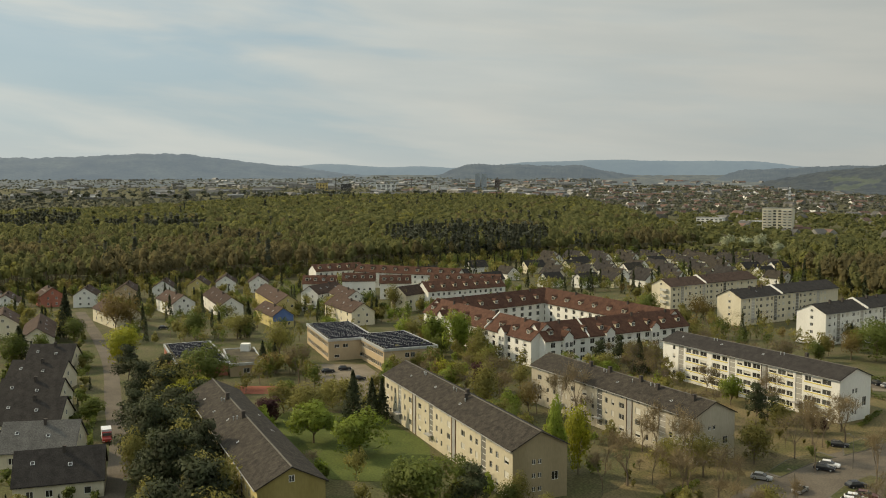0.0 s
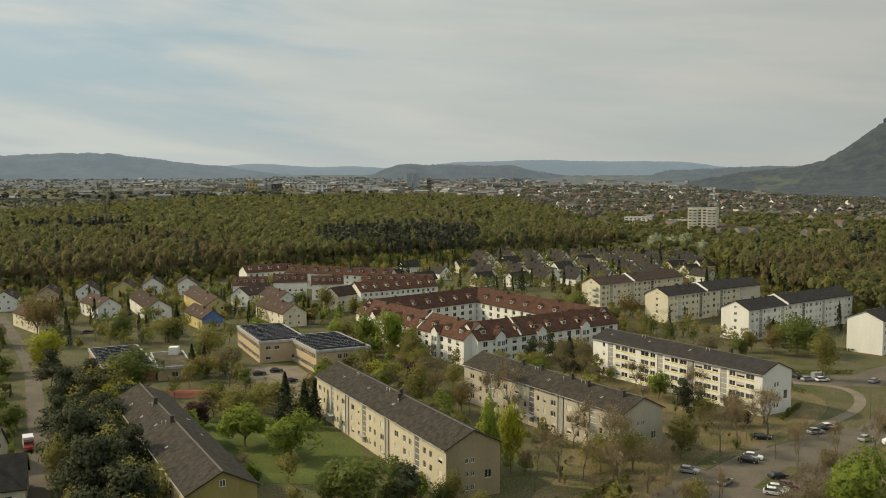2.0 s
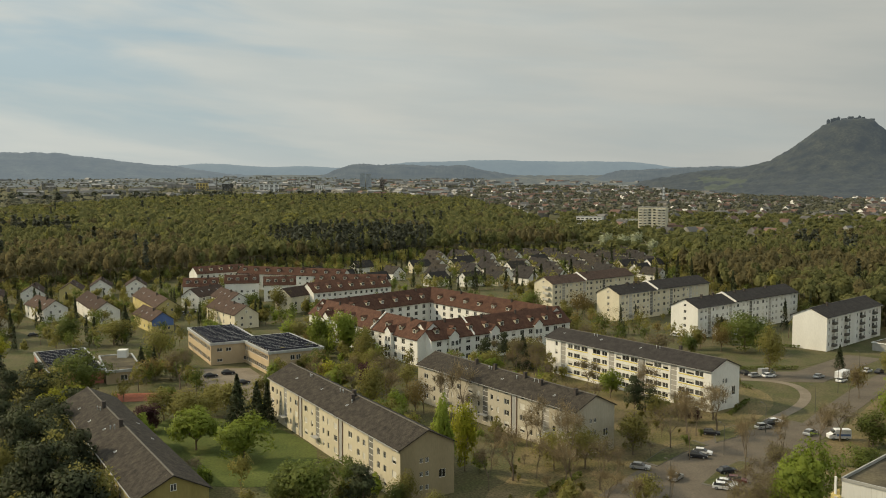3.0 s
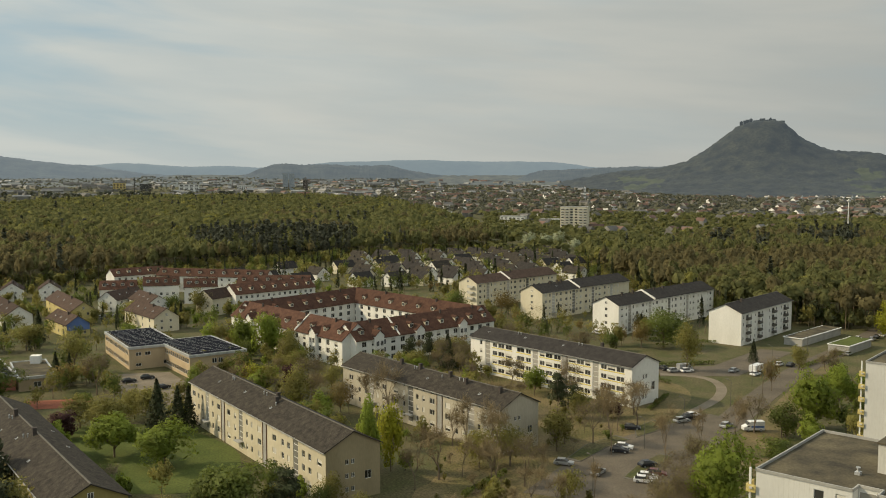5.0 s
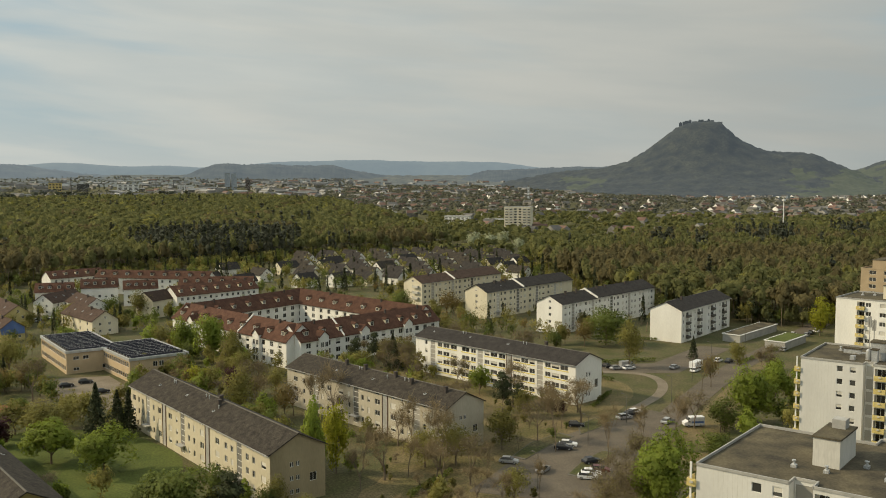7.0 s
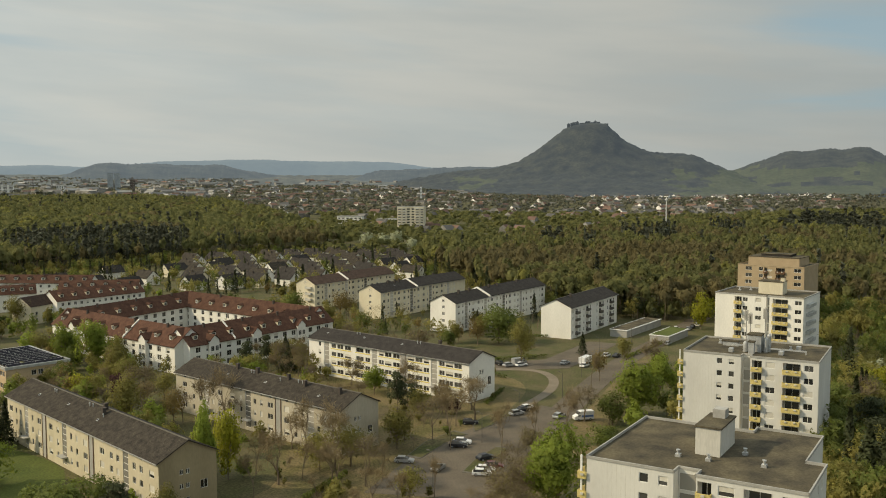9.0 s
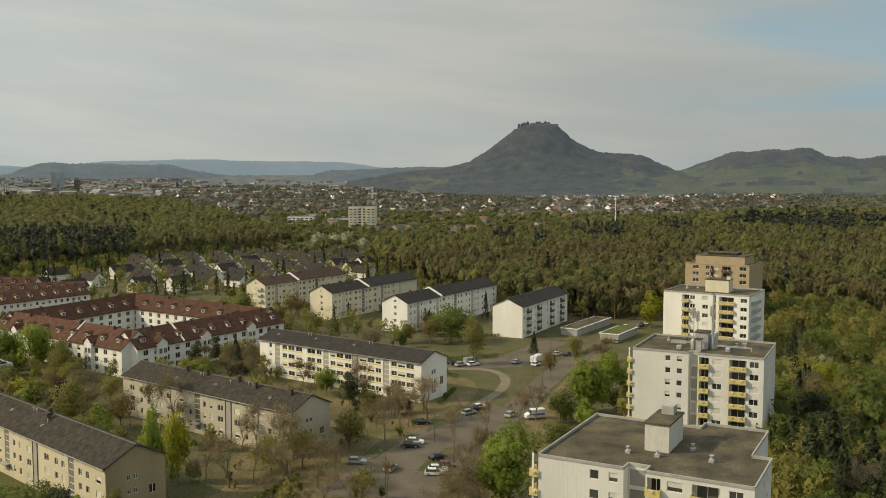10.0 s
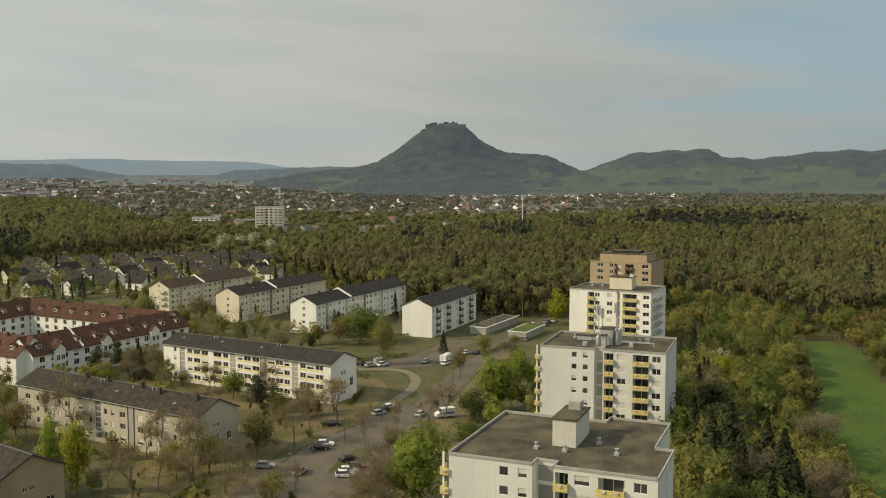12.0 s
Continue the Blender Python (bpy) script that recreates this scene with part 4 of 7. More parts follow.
slab_block((100.7, 226), 118.5, 65, 12, 11.2, 13.6, "white", "roof_dark", 1, "bright white apartment block with yellow bands and dark roof", b4_cols, (1.2, 3.85, 6.5, 9.1),
           [(5.2, 1.6, 0.8, 1.3), (5.2, 4.4, 0.8, 1.3), (5.2, 7.2, 0.8, 1.3), (6.4, 1.6, 0.8, 1.3), (6.4, 4.4, 0.8, 1.3), (6.4, 7.2, 0.8, 1.3), (9.6, 3.6, 1.6, 2.4)],
           stair=(12.7, 36.1, 56.9), gaps=(24.3,), vents=((22, 1.0), (23.2, 1.0), (47, 1.0), (48.2, 1.0)), chimneys=((16, -0.8),), lights=((28, 2.5), (44, 2.2), (60, 2.5)),
           bands=("band_yellow", ((2.4, 11.0), (14.4, 22.8), (25.8, 34.4), (37.8, 44.2), (45.9, 55.0))), attic=False, sill=1.4)
R4 = (1.8, 4.5, 7.2, 9.9)


def far_cols(L):
    out = []
    for k in range(int(L / 15)):
        out += [(k * 15 + 2.5, 1.6), (k * 15 + 5.5, 1.0), (k * 15 + 10.5, 1.0), (k * 15 + 13.3, 1.6)]
    return out


G1 = [(6, 4, 1.2, 1.2), (6, 6.8, 1.2, 1.2), (6, 9.5, 1.2, 1.2), (6, 12.2, 1.2, 1.0)]
b5 = slab_block((106.4, 420), 33, 62, 12, 12, 15, "cream", "roof_brown", -1, "cream apartment block with gable balconies and brown roof", far_cols(62), R4, G1, stair=(8, 23, 38), step=24, chimneys=((10, 1), (30, 1)), attic=False)
slab_block((125.5, 378), 33, 68, 12.5, 12, 15, "cream", "roof_dark", -1, "pale cream apartment block with dark stepped roof", far_cols(68), R4, G1, stair=(8, 23, 38, 53), step=27, chimneys=((12, 1), (20, 1), (17, 1), (50, -1)), lights=((14, 3), (40, 3), (55, 3)), attic=False)
slab_block((142.5, 333.5), 33, 76, 12.5, 12, 15, "white", "roof_dark", -1, "white apartment block with dark stepped roof", far_cols(76), R4, G1, stair=(8, 23, 38, 53), step=26, chimneys=((10, 1), (18, 1), (34, 1), (41, 1), (58, 1)), attic=False)
b8 = slab_block((178, 302.5), 36.5, 50, 12.8, 12.3, 15.2, "white", "roof_dark", -1, "white apartment block with blank gable wall", [(2, 1.0), (5.5, 2.4), (9, 1.0), (13, 1.0), (16.5, 2.4), (20, 1.0), (27, 1.0), (30.5, 2.4), (34, 1.0), (39, 1.0), (42.5, 2.4), (46, 1.0)], R4, chimneys=((12, 1),), attic=False)
for z in R4:
    for u in (5.5, 16.5, 30.5, 42.5):
        part("balcony", box_bm(u - 26.4, u - 23.6, -7.5, -6.42, z - 0.55, z + 0.35), "kerb", b8)


for z in (4.2, 7.0, 9.8):   # balconies on the gable
    bm = box_bm(-32.2, -31.02, -4.2, -0.6, z - 0.15, z)
    add_box(bm, -32.2, -32.1, -4.2, -0.6, z, z + 0.95)
    add_box(bm, -32.1, -31.02, -4.2, -4.1, z, z + 0.95)
    add_box(bm, -32.1, -31.02, -0.7, -0.6, z, z + 0.95)
    part("balcony", bm, "panel_pale", b5)


# ---- tower blocks ----
def loggia(parent, v0, v1, z, balcony_mat, depth=1.4):
    """A recessed balcony on the front: back wall window, slab and a boxed parapet standing proud."""
    w = v1 - v0
    bm = bmesh.new()
    add_box(bm, -0.75, -0.02, -v1 - 0.1, -v0 + 0.1, z - 0.1, z + 0.05)
    add_box(bm, -0.75, -0.63, -v1 - 0.1, -v0 + 0.1, z + 0.05, z + 0.95)
    add_box(bm, -0.63, -0.02, -v1 - 0.1, -v1 + 0.02, z + 0.05, z + 0.95)
    add_box(bm, -0.63, -0.02, -v0 - 0.02, -v0 + 0.1, z + 0.05, z + 0.95)
    bal = part("balcony", bm, balcony_mat, parent)
    for k in range(max(1, int(w / 1.4))):
        c = -v0 - w * (k + 0.5) / max(1, int(w / 1.4))
        part("flower_box", box_bm(-0.95, -0.75, c - 0.22, c + 0.22, z + 0.55, z + 0.85), "shutter", bal)
    return bal


def tower(corner, ang, H, wall, label, outline, recess, wins, logs, penthouse, balcony_mat="balcony", side_balconies=True, nfl=8, vents=(), side_wins=(), fl=2.75, top=2.3):
    """corner: near-left ground corner; local X runs into the depth, the front lies along -Y."""
    b = base("tower_block", corner[0], corner[1], ang, label=label, category="tower block", group="tower blocks")
    Wf = max(v for _, v in outline)
    foot(corner[0] + 20 * math.cos(radians(ang - 40)), corner[1] + 20 * math.sin(radians(ang - 40)), ang, 30, 34)
    bm = bmesh.new()
    rows = [H - top - k * fl for k in range(nfl)]
    ops = []
    for v, w, h, style in wins:
        for k, z in enumerate(rows):
            ops.append((v - w / 2, v + w / 2, z, z + h))
            rng = random.Random(int(v * 10) + k * 7)
            put_window(b, 0.1, -v, z, -math.pi / 2, w, h, rng.choice(style))
    for v0, v1 in logs:
        for z in rows:
            ops.append((v0, v1, z - 0.85, z + 1.45, 1.4))
            put_window(b, 1.36, -(v0 + v1) / 2, z - 0.75, -math.pi / 2, (v1 - v0) * 0.82, 2.0, "double")
            loggia(b, v0, v1, z - 0.85, balcony_mat)
    if recess:
        ops.append((recess[0], recess[1], 0.0, H, recess[2]))
    add_facade(bm, (0, 0), (0, -1), (-1, 0), Wf, -0.3, H, ops)
    pts = [*outline]
    for i in range(len(pts)):
        (xa, va), (xb, vb) = pts[i], pts[(i + 1) % len(pts)]
        if xa == 0 and xb == 0:
            continue
        d = Vector((xb - xa, -(vb - va)))
        n = Vector((d.y, -d.x)).normalized() * -1
        sw = [(u - 0.55, u + 0.55, z, z + 1.3) for u in side_wins for z in rows] if i == len(pts) - 2 and side_wins else []
        add_facade(bm, (xa, -va), d.normalized(), n, d.length, -0.3, H, [o for o in sw if o[1] < d.length])
    if recess:
        pts += [(0, recess[1]), (recess[2], recess[1]), (recess[2], recess[0]), (0, recess[0])]
    bm.faces.new([bm.verts.new((x, -v, H - 0.35)) for x, v in pts])
    bmesh.ops.remove_doubles(bm, verts=bm.verts[:], dist=0.002)
    bmesh.ops.recalc_face_normals(bm, faces=bm.faces[:])
    part("wall", bm, wall, b)
    # flat roof surface inside a raised parapet
    bm = bmesh.new()
    bm.faces.new([bm.verts.new((x, -v, H - 0.3)) for x, v in pts])
    bmesh.ops.recalc_face_normals(bm, faces=bm.faces[:])
    part("roof", bm, "roof_flat", b, "weathered grey-brown gravel roof")
    for i in range(len(pts)):
        (xa, va), (xb, vb) = pts[i], pts[(i + 1) % len(pts)]
        d = Vector((xb - xa, -(vb - va), 0)).normalized()
        s = Vector((-d.y, d.x, 0)) * 0.1
        a, c = Vector((xa, -va, 0)) - d * 0.1, Vector((xb, -vb, 0)) + d * 0.1
        bm = bmesh.new()
        add_prism(bm, [(a + s).to_2d(), (c + s).to_2d(), (c - s).to_2d(), (a - s).to_2d()], H - 0.28 - 0.003 * i, H + 0.12 - 0.003 * i)
        bmesh.ops.recalc_face_normals(bm, faces=bm.faces[:])
        part("parapet", bm, "grey" if wall != "tan" else "tan", b)
    if recess:
        for k in range(nfl):
            put_window(b, recess[2] - 0.1, -(recess[0] + recess[1]) / 2, H - 3.1 - k * fl, -math.pi / 2, recess[1] - recess[0] - 0.3, fl - 0.4, "strip")
    if side_balconies:
        for k in range(8):   # joints of the wall panels
            v = 2.4 + k * 0.66
            part("panel_joint", box_bm(-0.006, 0.02, -v - 0.02, -v + 0.02, 0.2, H - 0.3), "panel_pale", b)
        for z in rows:
            bm = bmesh.new()
            add_box(bm, -0.35, 2.2, 0.0, 1.25, z - 0.95, z - 0.8)
            add_box(bm, -0.35, -0.25, 0.0, 1.25, z - 0.8, z + 0.1)
            add_box(bm, -0.25, 2.2, 1.15, 1.25, z - 0.8, z + 0.1)
            bal = part("balcony", bm, balcony_mat, b)
            part("flower_box", box_bm(-0.55, -0.35, 0.3, 0.75, z - 0.45, z - 0.15), "shutter", bal)
        bm = bmesh.new()
        add_box(bm, -0.05, 0.2, 0.7, 0.95, 0, H)
        part("post", bm, "trim", b)
    for x0, x1, v0, v1, h, m in penthouse:
        bm = box_bm(x0, x1, -v1, -v0, H - 0.4, H + h)
        ph = part("roof_hut", bm, m, b)
        part("hut_roof", box_bm(x0 - 0.15, x1 + 0.15, -v1 - 0.15, -v0 + 0.15, H + h, H + h + 0.25), "roof_flat", ph)
    for x, v in vents:
        bm = box_bm(x - 0.4, x + 0.4, -v - 0.35, -v + 0.35, H - 0.35, H + 0.1)
        add_tube(bm, (x, -v, H + 0.1), (x, -v, H + 0.55), 0.2, 0.16, 8)
        add_tube(bm, (x, -v, H + 0.55), (x, -v, H + 0.7), 0.3, 0.3, 8)
        part("roof_vent", bm, "metal", b)
    return b


OUT1 = [(0, 0), (24.9, 0), (24.9, 17), (27.6, 17), (27.6, 26.5), (13.4, 26.5), (13.4, 29.2), (0, 29.2)]
W1 = [(8.2, 1.3, 1.3, ("plain", "plain", "half")), (10.9, 1.3, 1.3, ("plain", "half")), (19.2, 2.1, 1.35, ("shut", "double", "half", "shut")), (27.0, 1.8, 1.35, ("double", "double", "shut"))]
t1 = tower((65.6, 106.8), 36, 23.5, "tower_white", "white concrete tower block with flat gravel roof", OUT1, (12.3, 15.3, 2.2), W1, [(15.5, 17.3), (21.4, 24.9)],
           [(9.9, 18.0, 12.3, 15.8, 3.6, "panel_pale")], vents=((7.5, 10.6), (7.6, 14.8), (13.0, 18.5), (8.8, 22.0)), side_wins=(3.5, 6.5))
part("chimney_stack", box_bm(15.4, 17.4, -15.0, -13.2, 27.3, 28.6), "grey", t1)
W2 = [(8.0, 1.2, 1.25, ("plain", "plain", "half")), (10.6, 1.2, 1.25, ("plain", "half")), (18.8, 2.0, 1.35, ("shut", "double", "shut")), (26.6, 1.9, 1.35, ("double", "shut", "double"))]
OUT2 = [(0, 0), (21.0, 0), (21.0, 28.6), (0, 28.6)]
t2 = tower((127.4, 166.6), 38, 23.5, "tower_white", "white tower block with yellow balconies and roof masts", OUT2, (12.6, 14.6, 2.2), W2, [(14.9, 17.0), (21.4, 25.0)],
           [(7.0, 10.5, 12.5, 15.5, 3.4, "metal"), (4.5, 6.0, 13.2, 14.4, 2.2, "metal"), (12.0, 13.6, 6.0, 9.5, 0.7, "metal")], vents=((14.0, 5), (15, 8), (12.5, 21)))
bm = box_bm(8.0, 8.3, -25, -17, 23.9, 24.2)
add_box(bm, 9.5, 9.8, -12, -9, 23.9, 24.2)
add_box(bm, 8.0, 8.3, -25, -24.7, 23.3, 24.0), add_box(bm, 8.0, 8.3, -17.3, -17.0, 23.3, 24.0)
part("roof_duct", bm, "metal", t2)
for tx, tv, th, tr in ((8.0, 16.4, 3.0, 0.55), (9.4, 16.8, 3.6, 0.5), (10.6, 15.9, 2.6, 0.6), (6.4, 12.2, 2.0, 0.5)):   # upright tanks beside the lift hut
    bm = bmesh.new()
    add_tube(bm, (tx, -tv, 23.2), (tx, -tv, 23.2 + th), tr, tr, 10)
    add_tube(bm, (tx, -tv, 23.2 + th), (tx, -tv, 23.2 + th + 0.35), tr, tr * 0.4, 10)
    part("roof_tank", bm, "metal", t2)
for bx, bv in ((4.0, 9.0), (13.5, 22.0), (15.0, 12.5), (5.5, 19.5)):
    part("roof_box", box_bm(bx, bx + 1.3, -bv - 1.0, -bv, 23.2, 24.1, bevel=0.05), "metal", t2)
for px_, pv, hh in ((7.2, 12.2, 9.6), (7.6, 16.2, 10.2), (10.8, 12.4, 8.4), (10.6, 16.0, 9.0)):
    bm = bmesh.new()
    add_tube(bm, (px_, -pv, 23.2), (px_, -pv, 23.2 + hh), 0.12, 0.08, 6)
    for k in range(3):
        a = k * 2.1 + pv
        add_box(bm, px_ + 0.3 * math.cos(a) - 0.16, px_ + 0.3 * math.cos(a) + 0.16, -pv + 0.3 * math.sin(a) - 0.16, -pv + 0.3 * math.sin(a) + 0.16, 23.2 + hh - 2.6, 23.2 + hh - 0.3)
    part("antenna_mast", bm, "grey", t2)
W3 = [(9.5, 1.6, 1.3, ("double", "shut")), (13.6, 1.8, 1.3, ("double", "double", "shut")), (25.6, 2.0, 1.3, ("double", "double"))]
t3 = tower((190.5, 233.5), 32, 26, "white", "cream tower block with yellow balconies", [(0, 0), (20, 0), (20, 27.2), (0, 27.2)], (16.0, 17.0, 1.0), W3, [(6.2, 8.4), (18.0, 22.6)],
           [(7, 12, 11.5, 19.0, 3.6, "cream"), (8, 9.2, 18.0, 19.2, 5.0, "cream")], side_balconies=False, nfl=9, vents=((12, 4), (14, 7)))
for z in [26 - 2.3 - 2.75 * k for k in range(9)]:
    part("balcony", box_bm(3, 11, -28.4, -27.22, z - 0.9, z + 0.1), "metal", t3)
W4 = [(4.5, 2.6, 1.5, ("double",)), (9.5, 1.6, 1.5, ("double",)), (13.0, 2.0, 0.8, ("shut",)), (24.0, 2.8, 1.5, ("double",))]
tower((256, 300), 31, 27, "tan", "tan brick tower block with stepped roof", [(0, 0), (21, 0), (21, 26.6), (0, 26.6)], None, W4, [(10.8, 12.0), (15.5, 19.0)],
           [(4, 18.5, 3, 23.5, 3.0, "tan"), (8, 16, 7, 19, 4.0, "roof_dark")], balcony_mat="brown_wood", side_balconies=False, nfl=9)

# ---- courtyard blocks, terraces, houses ----
_dormer = {}


def dormer_meshes(roof, w=1.7, h=1.5, d=2.6):
    if roof not in _dormer:
        bm = bmesh.new()
        add_box(bm, -w / 2, w / 2, 0, d, -0.6, h)
        wm = bpy.data.meshes.new("dormer")
        bm.to_mesh(wm), bm.free()
        wm.materials.append(M["cream"])
        bm = bmesh.new()
        r = [[bm.verts.new((x, y, z)) for x, z in ((-w / 2 - 0.2, h - 0.1), (-w / 2 - 0.2, h + 0.05), (0, h + 0.7), (w / 2 + 0.2, h + 0.05), (w / 2 + 0.2, h - 0.1), (0, h + 0.5))] for y in (-0.25, d + 0.8)]
        for i in range(6):
            bm.faces.new((r[0][i], r[0][(i + 1) % 6], r[1][(i + 1) % 6], r[1][i]))
        for q in r:
            bm.faces.new((q[0], q[1], q[2], q[5])), bm.faces.new((q[5], q[2], q[3], q[4]))
        bmesh.ops.recalc_face_normals(bm, faces=bm.faces[:])
        rm = bpy.data.meshes.new("dormer_roof")
        bm.to_mesh(rm), bm.free()
        rm.materials.append(M[roof])
        _dormer[roof] = (wm, rm)
    return _dormer[roof]


def dormer(parent, x, W, eave, ridge, sign, roof, inset=1.6):
    """A small gabled dormer on the slope at sign * y."""
    wm, rm = dormer_meshes(roof)
    k = (ridge - eave) / (W / 2)
    y = sign * (W / 2 - inset)
    z = eave + inset * k + 0.1
    ob = shared("dormer", wm, parent, x, y, z, 0.0 if sign < 0 else math.pi)
    shared("dormer_roof", rm, ob, 0, 0, 0)
    put_window(ob, 0, -0.07, 0.2, 0, 1.35, 1.2, "double")
    return ob


def bay(parent, x, W, eave, ridge, sign, roof, w=3.8, d=1.0):
    """A gabled stair bay standing out from the long wall at sign * y, with its own windows and roof."""
    top, peak = eave + 0.8, eave + 2.5
    y0, y1 = sign * (W / 2 - 0.05), sign * (W / 2 + d)
    k = (ridge - eave) / (W / 2)
    bm = bmesh.new()
    add_box(bm, x - w / 2, x + w / 2, min(y0, y1), max(y0, y1), -0.3, top)
    bm.faces.new([bm.verts.new((x + a, y1, z)) for a, z in ((-w / 2, top), (w / 2, top), (0, peak))])
    bmesh.ops.recalc_face_normals(bm, faces=bm.faces[:])
    ob = part("bay", bm, "white", parent, "white gabled stair bay")
    bm = bmesh.new()
    for s in (-1, 1):   # two slopes running back into the main roof
        front, ye, yr = y1 + sign * 0.3, sign * (W / 2 - (top - eave) / k), sign * (W / 2 - (peak - eave) / k)
        pts = [(x + s * (w / 2 + 0.3), front, top - 0.2), (x, front, peak + 0.08), (x, yr, peak + 0.08), (x + s * (w / 2 + 0.3), ye, top - 0.2)]
        lo, hi = [bm.verts.new(v) for v in pts], [bm.verts.new((a, b, c + 0.18)) for a, b, c in pts]
        bm.faces.new(lo), bm.faces.new(hi)
        for i in range(4):
            bm.faces.new((lo[i], lo[(i + 1) % 4], hi[(i + 1) % 4], hi[i]))
    bmesh.ops.recalc_face_normals(bm, faces=bm.faces[:])
    part("bay_roof", bm, roof, ob)
    for z in (0.8, 3.5, 6.2):
        for dx in (-0.9, 0.9):
            put_window(ob, x + dx, y1 + sign * 0.07, z, 0.0 if sign < 0 else math.pi, 1.3, 1.7, "double")
    return ob


def wing(p, q, W, eave, ridge, wall, roof, label, ext=0.0, group="red-roofed blocks", name="apartment_block", nwin=0, rows=(), sides=("near",), dorm=0, dorm_sides=("near",),
         gable_wins=(), chim=(), lights=(), winw=1.3, winh=1.4, over=0.45, hip=0.0, fire=(), bays=()):
    """A pitched block whose ridge runs from p to q."""
    p, q = Vector(p), Vector(q)
    L, ang = (q - p).length + 2 * ext, math.degrees(math.atan2(q.y - p.y, q.x - p.x))
    c = (p + q) / 2
    b = base(name, c.x, c.y, ang, label=label, category="house" if name == "house" else "apartment block", group=group)
    foot(c.x, c.y, ang, L, W)
    rng = random.Random(int(p.x * 3 + q.y))
    n = Vector((math.sin(radians(ang)), -math.cos(radians(ang))))
    near = -1 if n.dot(-c) > 0 else 1
    wins = {}
    for s in sides:
        sg = near if s == "near" else -near
        if nwin:
            wins["front" if sg < 0 else "back"] = [(u, z, w, winh, rng.choice(("double", "double", "plain", "half"))) for u, w in evenly(L, nwin, winw, 1.2) for z in rows]
    if gable_wins:
        for g in ("left", "right"):
            wins[g] = [(u, z, 1.0, 1.2, "double") for u, z in gable_wins]
    wall_block(b, L, W, eave, wall, wins, ridge)
    gable_roof(b, L, W, eave, ridge, roof, over=over, hip=hip)
    for s in dorm_sides:
        sg = near if s == "near" else -near
        for k in range(dorm):
            dormer(b, -L / 2 + L * (k + 0.5) / dorm, W, eave, ridge, sg, roof)
    for u in chim:
        chimney(b, u * L, 0.8 * near, on_roof(eave, ridge, W, 0.8), 0.6, 1.1, "flue")
    for u, v in lights:
        skylight(b, u * L, v * near, on_roof(eave, ridge, W, v), (ridge - eave) / (W / 2), near * (1 if v > 0 else -1), 0.8)
    k = (ridge - eave) / (W / 2)
    for u in bays:
        bay(b, u * L, W, eave, ridge, near, roof)
    for u in fire:   # a fire wall standing proud of the roof
        bm = bmesh.new()
        pr = [bm.verts.new((u * L + dx, near * yy, zz + dz)) for dx in (-0.2, 0.2) for yy, zz in ((0, ridge), (W / 2 + over, eave - over * k)) for dz in (0.2, 0.75)]
        for f in ((0, 1, 3, 2), (4, 6, 7, 5), (1, 5, 7, 3), (2, 3, 7, 6), (0, 4, 5, 1)):
            bm.faces.new([pr[i] for i in f])
        bmesh.ops.recalc_face_normals(bm, faces=bm.faces[:])
        part("fire_wall", bm, "white", b)
    return b


RED = "white courtyard block with red tiled roof and dormers"
RW = (0.9, 3.6, 6.3)
wing((-0.8, 361.5), (33.1, 301.5), 12.5, 8.9, 13.9, "white", "roof_red", RED, ext=3, nwin=15, winw=1.9, winh=1.75, rows=RW, sides=("near", "far"), dorm=9, gable_wins=((4, 4), (8, 4), (6, 9)), chim=(-0.3, 0.1, 0.35), fire=(0.12,), bays=(-0.3, 0.28))
wing((33.1, 301.5), (84.0, 331.5), 12.5, 8.9, 13.9, "white", "roof_red", RED, ext=3, nwin=15, winw=1.9, winh=1.75, rows=RW, sides=("near",), dorm=9, gable_wins=((4, 4), (8, 4)), chim=(-0.35, -0.1, 0.15, 0.4), fire=(-0.22,), bays=(-0.36, -0.08, 0.24))
wing((84.0, 331.5), (45.7, 399), 12.5, 8.9, 13.9, "white", "roof_red", RED, ext=2, nwin=15, winw=1.9, winh=1.75, rows=RW, sides=("near", "far"), dorm=9, dorm_sides=("near", "far"), chim=(-0.2, 0.2))
wing((45.7, 399), (-0.8, 361.5), 12.5, 8.9, 13.9, "white", "roof_red", RED, ext=2, nwin=13, winw=1.9, winh=1.75, rows=RW, sides=("near",), dorm=8, chim=(-0.3, 0.0, 0.3))
TER = "white terrace block with brown-red roof and dormers"
wing((-10, 431), (28, 454), 12, 9, 13, "white", "roof_red", TER, nwin=14, rows=(1.2, 4.0, 6.6), dorm=7, gable_wins=((4, 4), (8, 4), (4, 7), (8, 7)), chim=(0.4,))
for p, q, e, r in (((-73, 471), (-56, 472), 8.2, 11.8), ((-53, 476), (-36, 477), 9.0, 12.6), ((-33, 471), (-17, 472), 8.4, 12.0)):
    wing(p, q, 11, e, r, "white", "roof_red", TER, nwin=5, rows=(1.2, 4.0), dorm=4, gable_wins=((4, 4), (8, 4), (6, 7.6)), chim=(0.2,), lights=((-0.3, 2.6), (0.1, 2.6)))
wing((-49, 527), (10, 500), 11, 9, 12.5, "white", "roof_red", TER, nwin=14, rows=(1.2, 4.0, 6.6), dorm=9, gable_wins=((4, 4), (8, 4)), chim=(0.1,))
wing((-76, 524), (-50, 540), 11, 9, 12.5, "white", "roof_red", TER, nwin=8, rows=(1.2, 4.0, 6.6), dorm=5)
wing((-6, 476), (30, 470), 11, 9, 12.5, "white", "roof_red", TER, nwin=9, rows=(1.2, 4.0, 6.6), dorm=6)
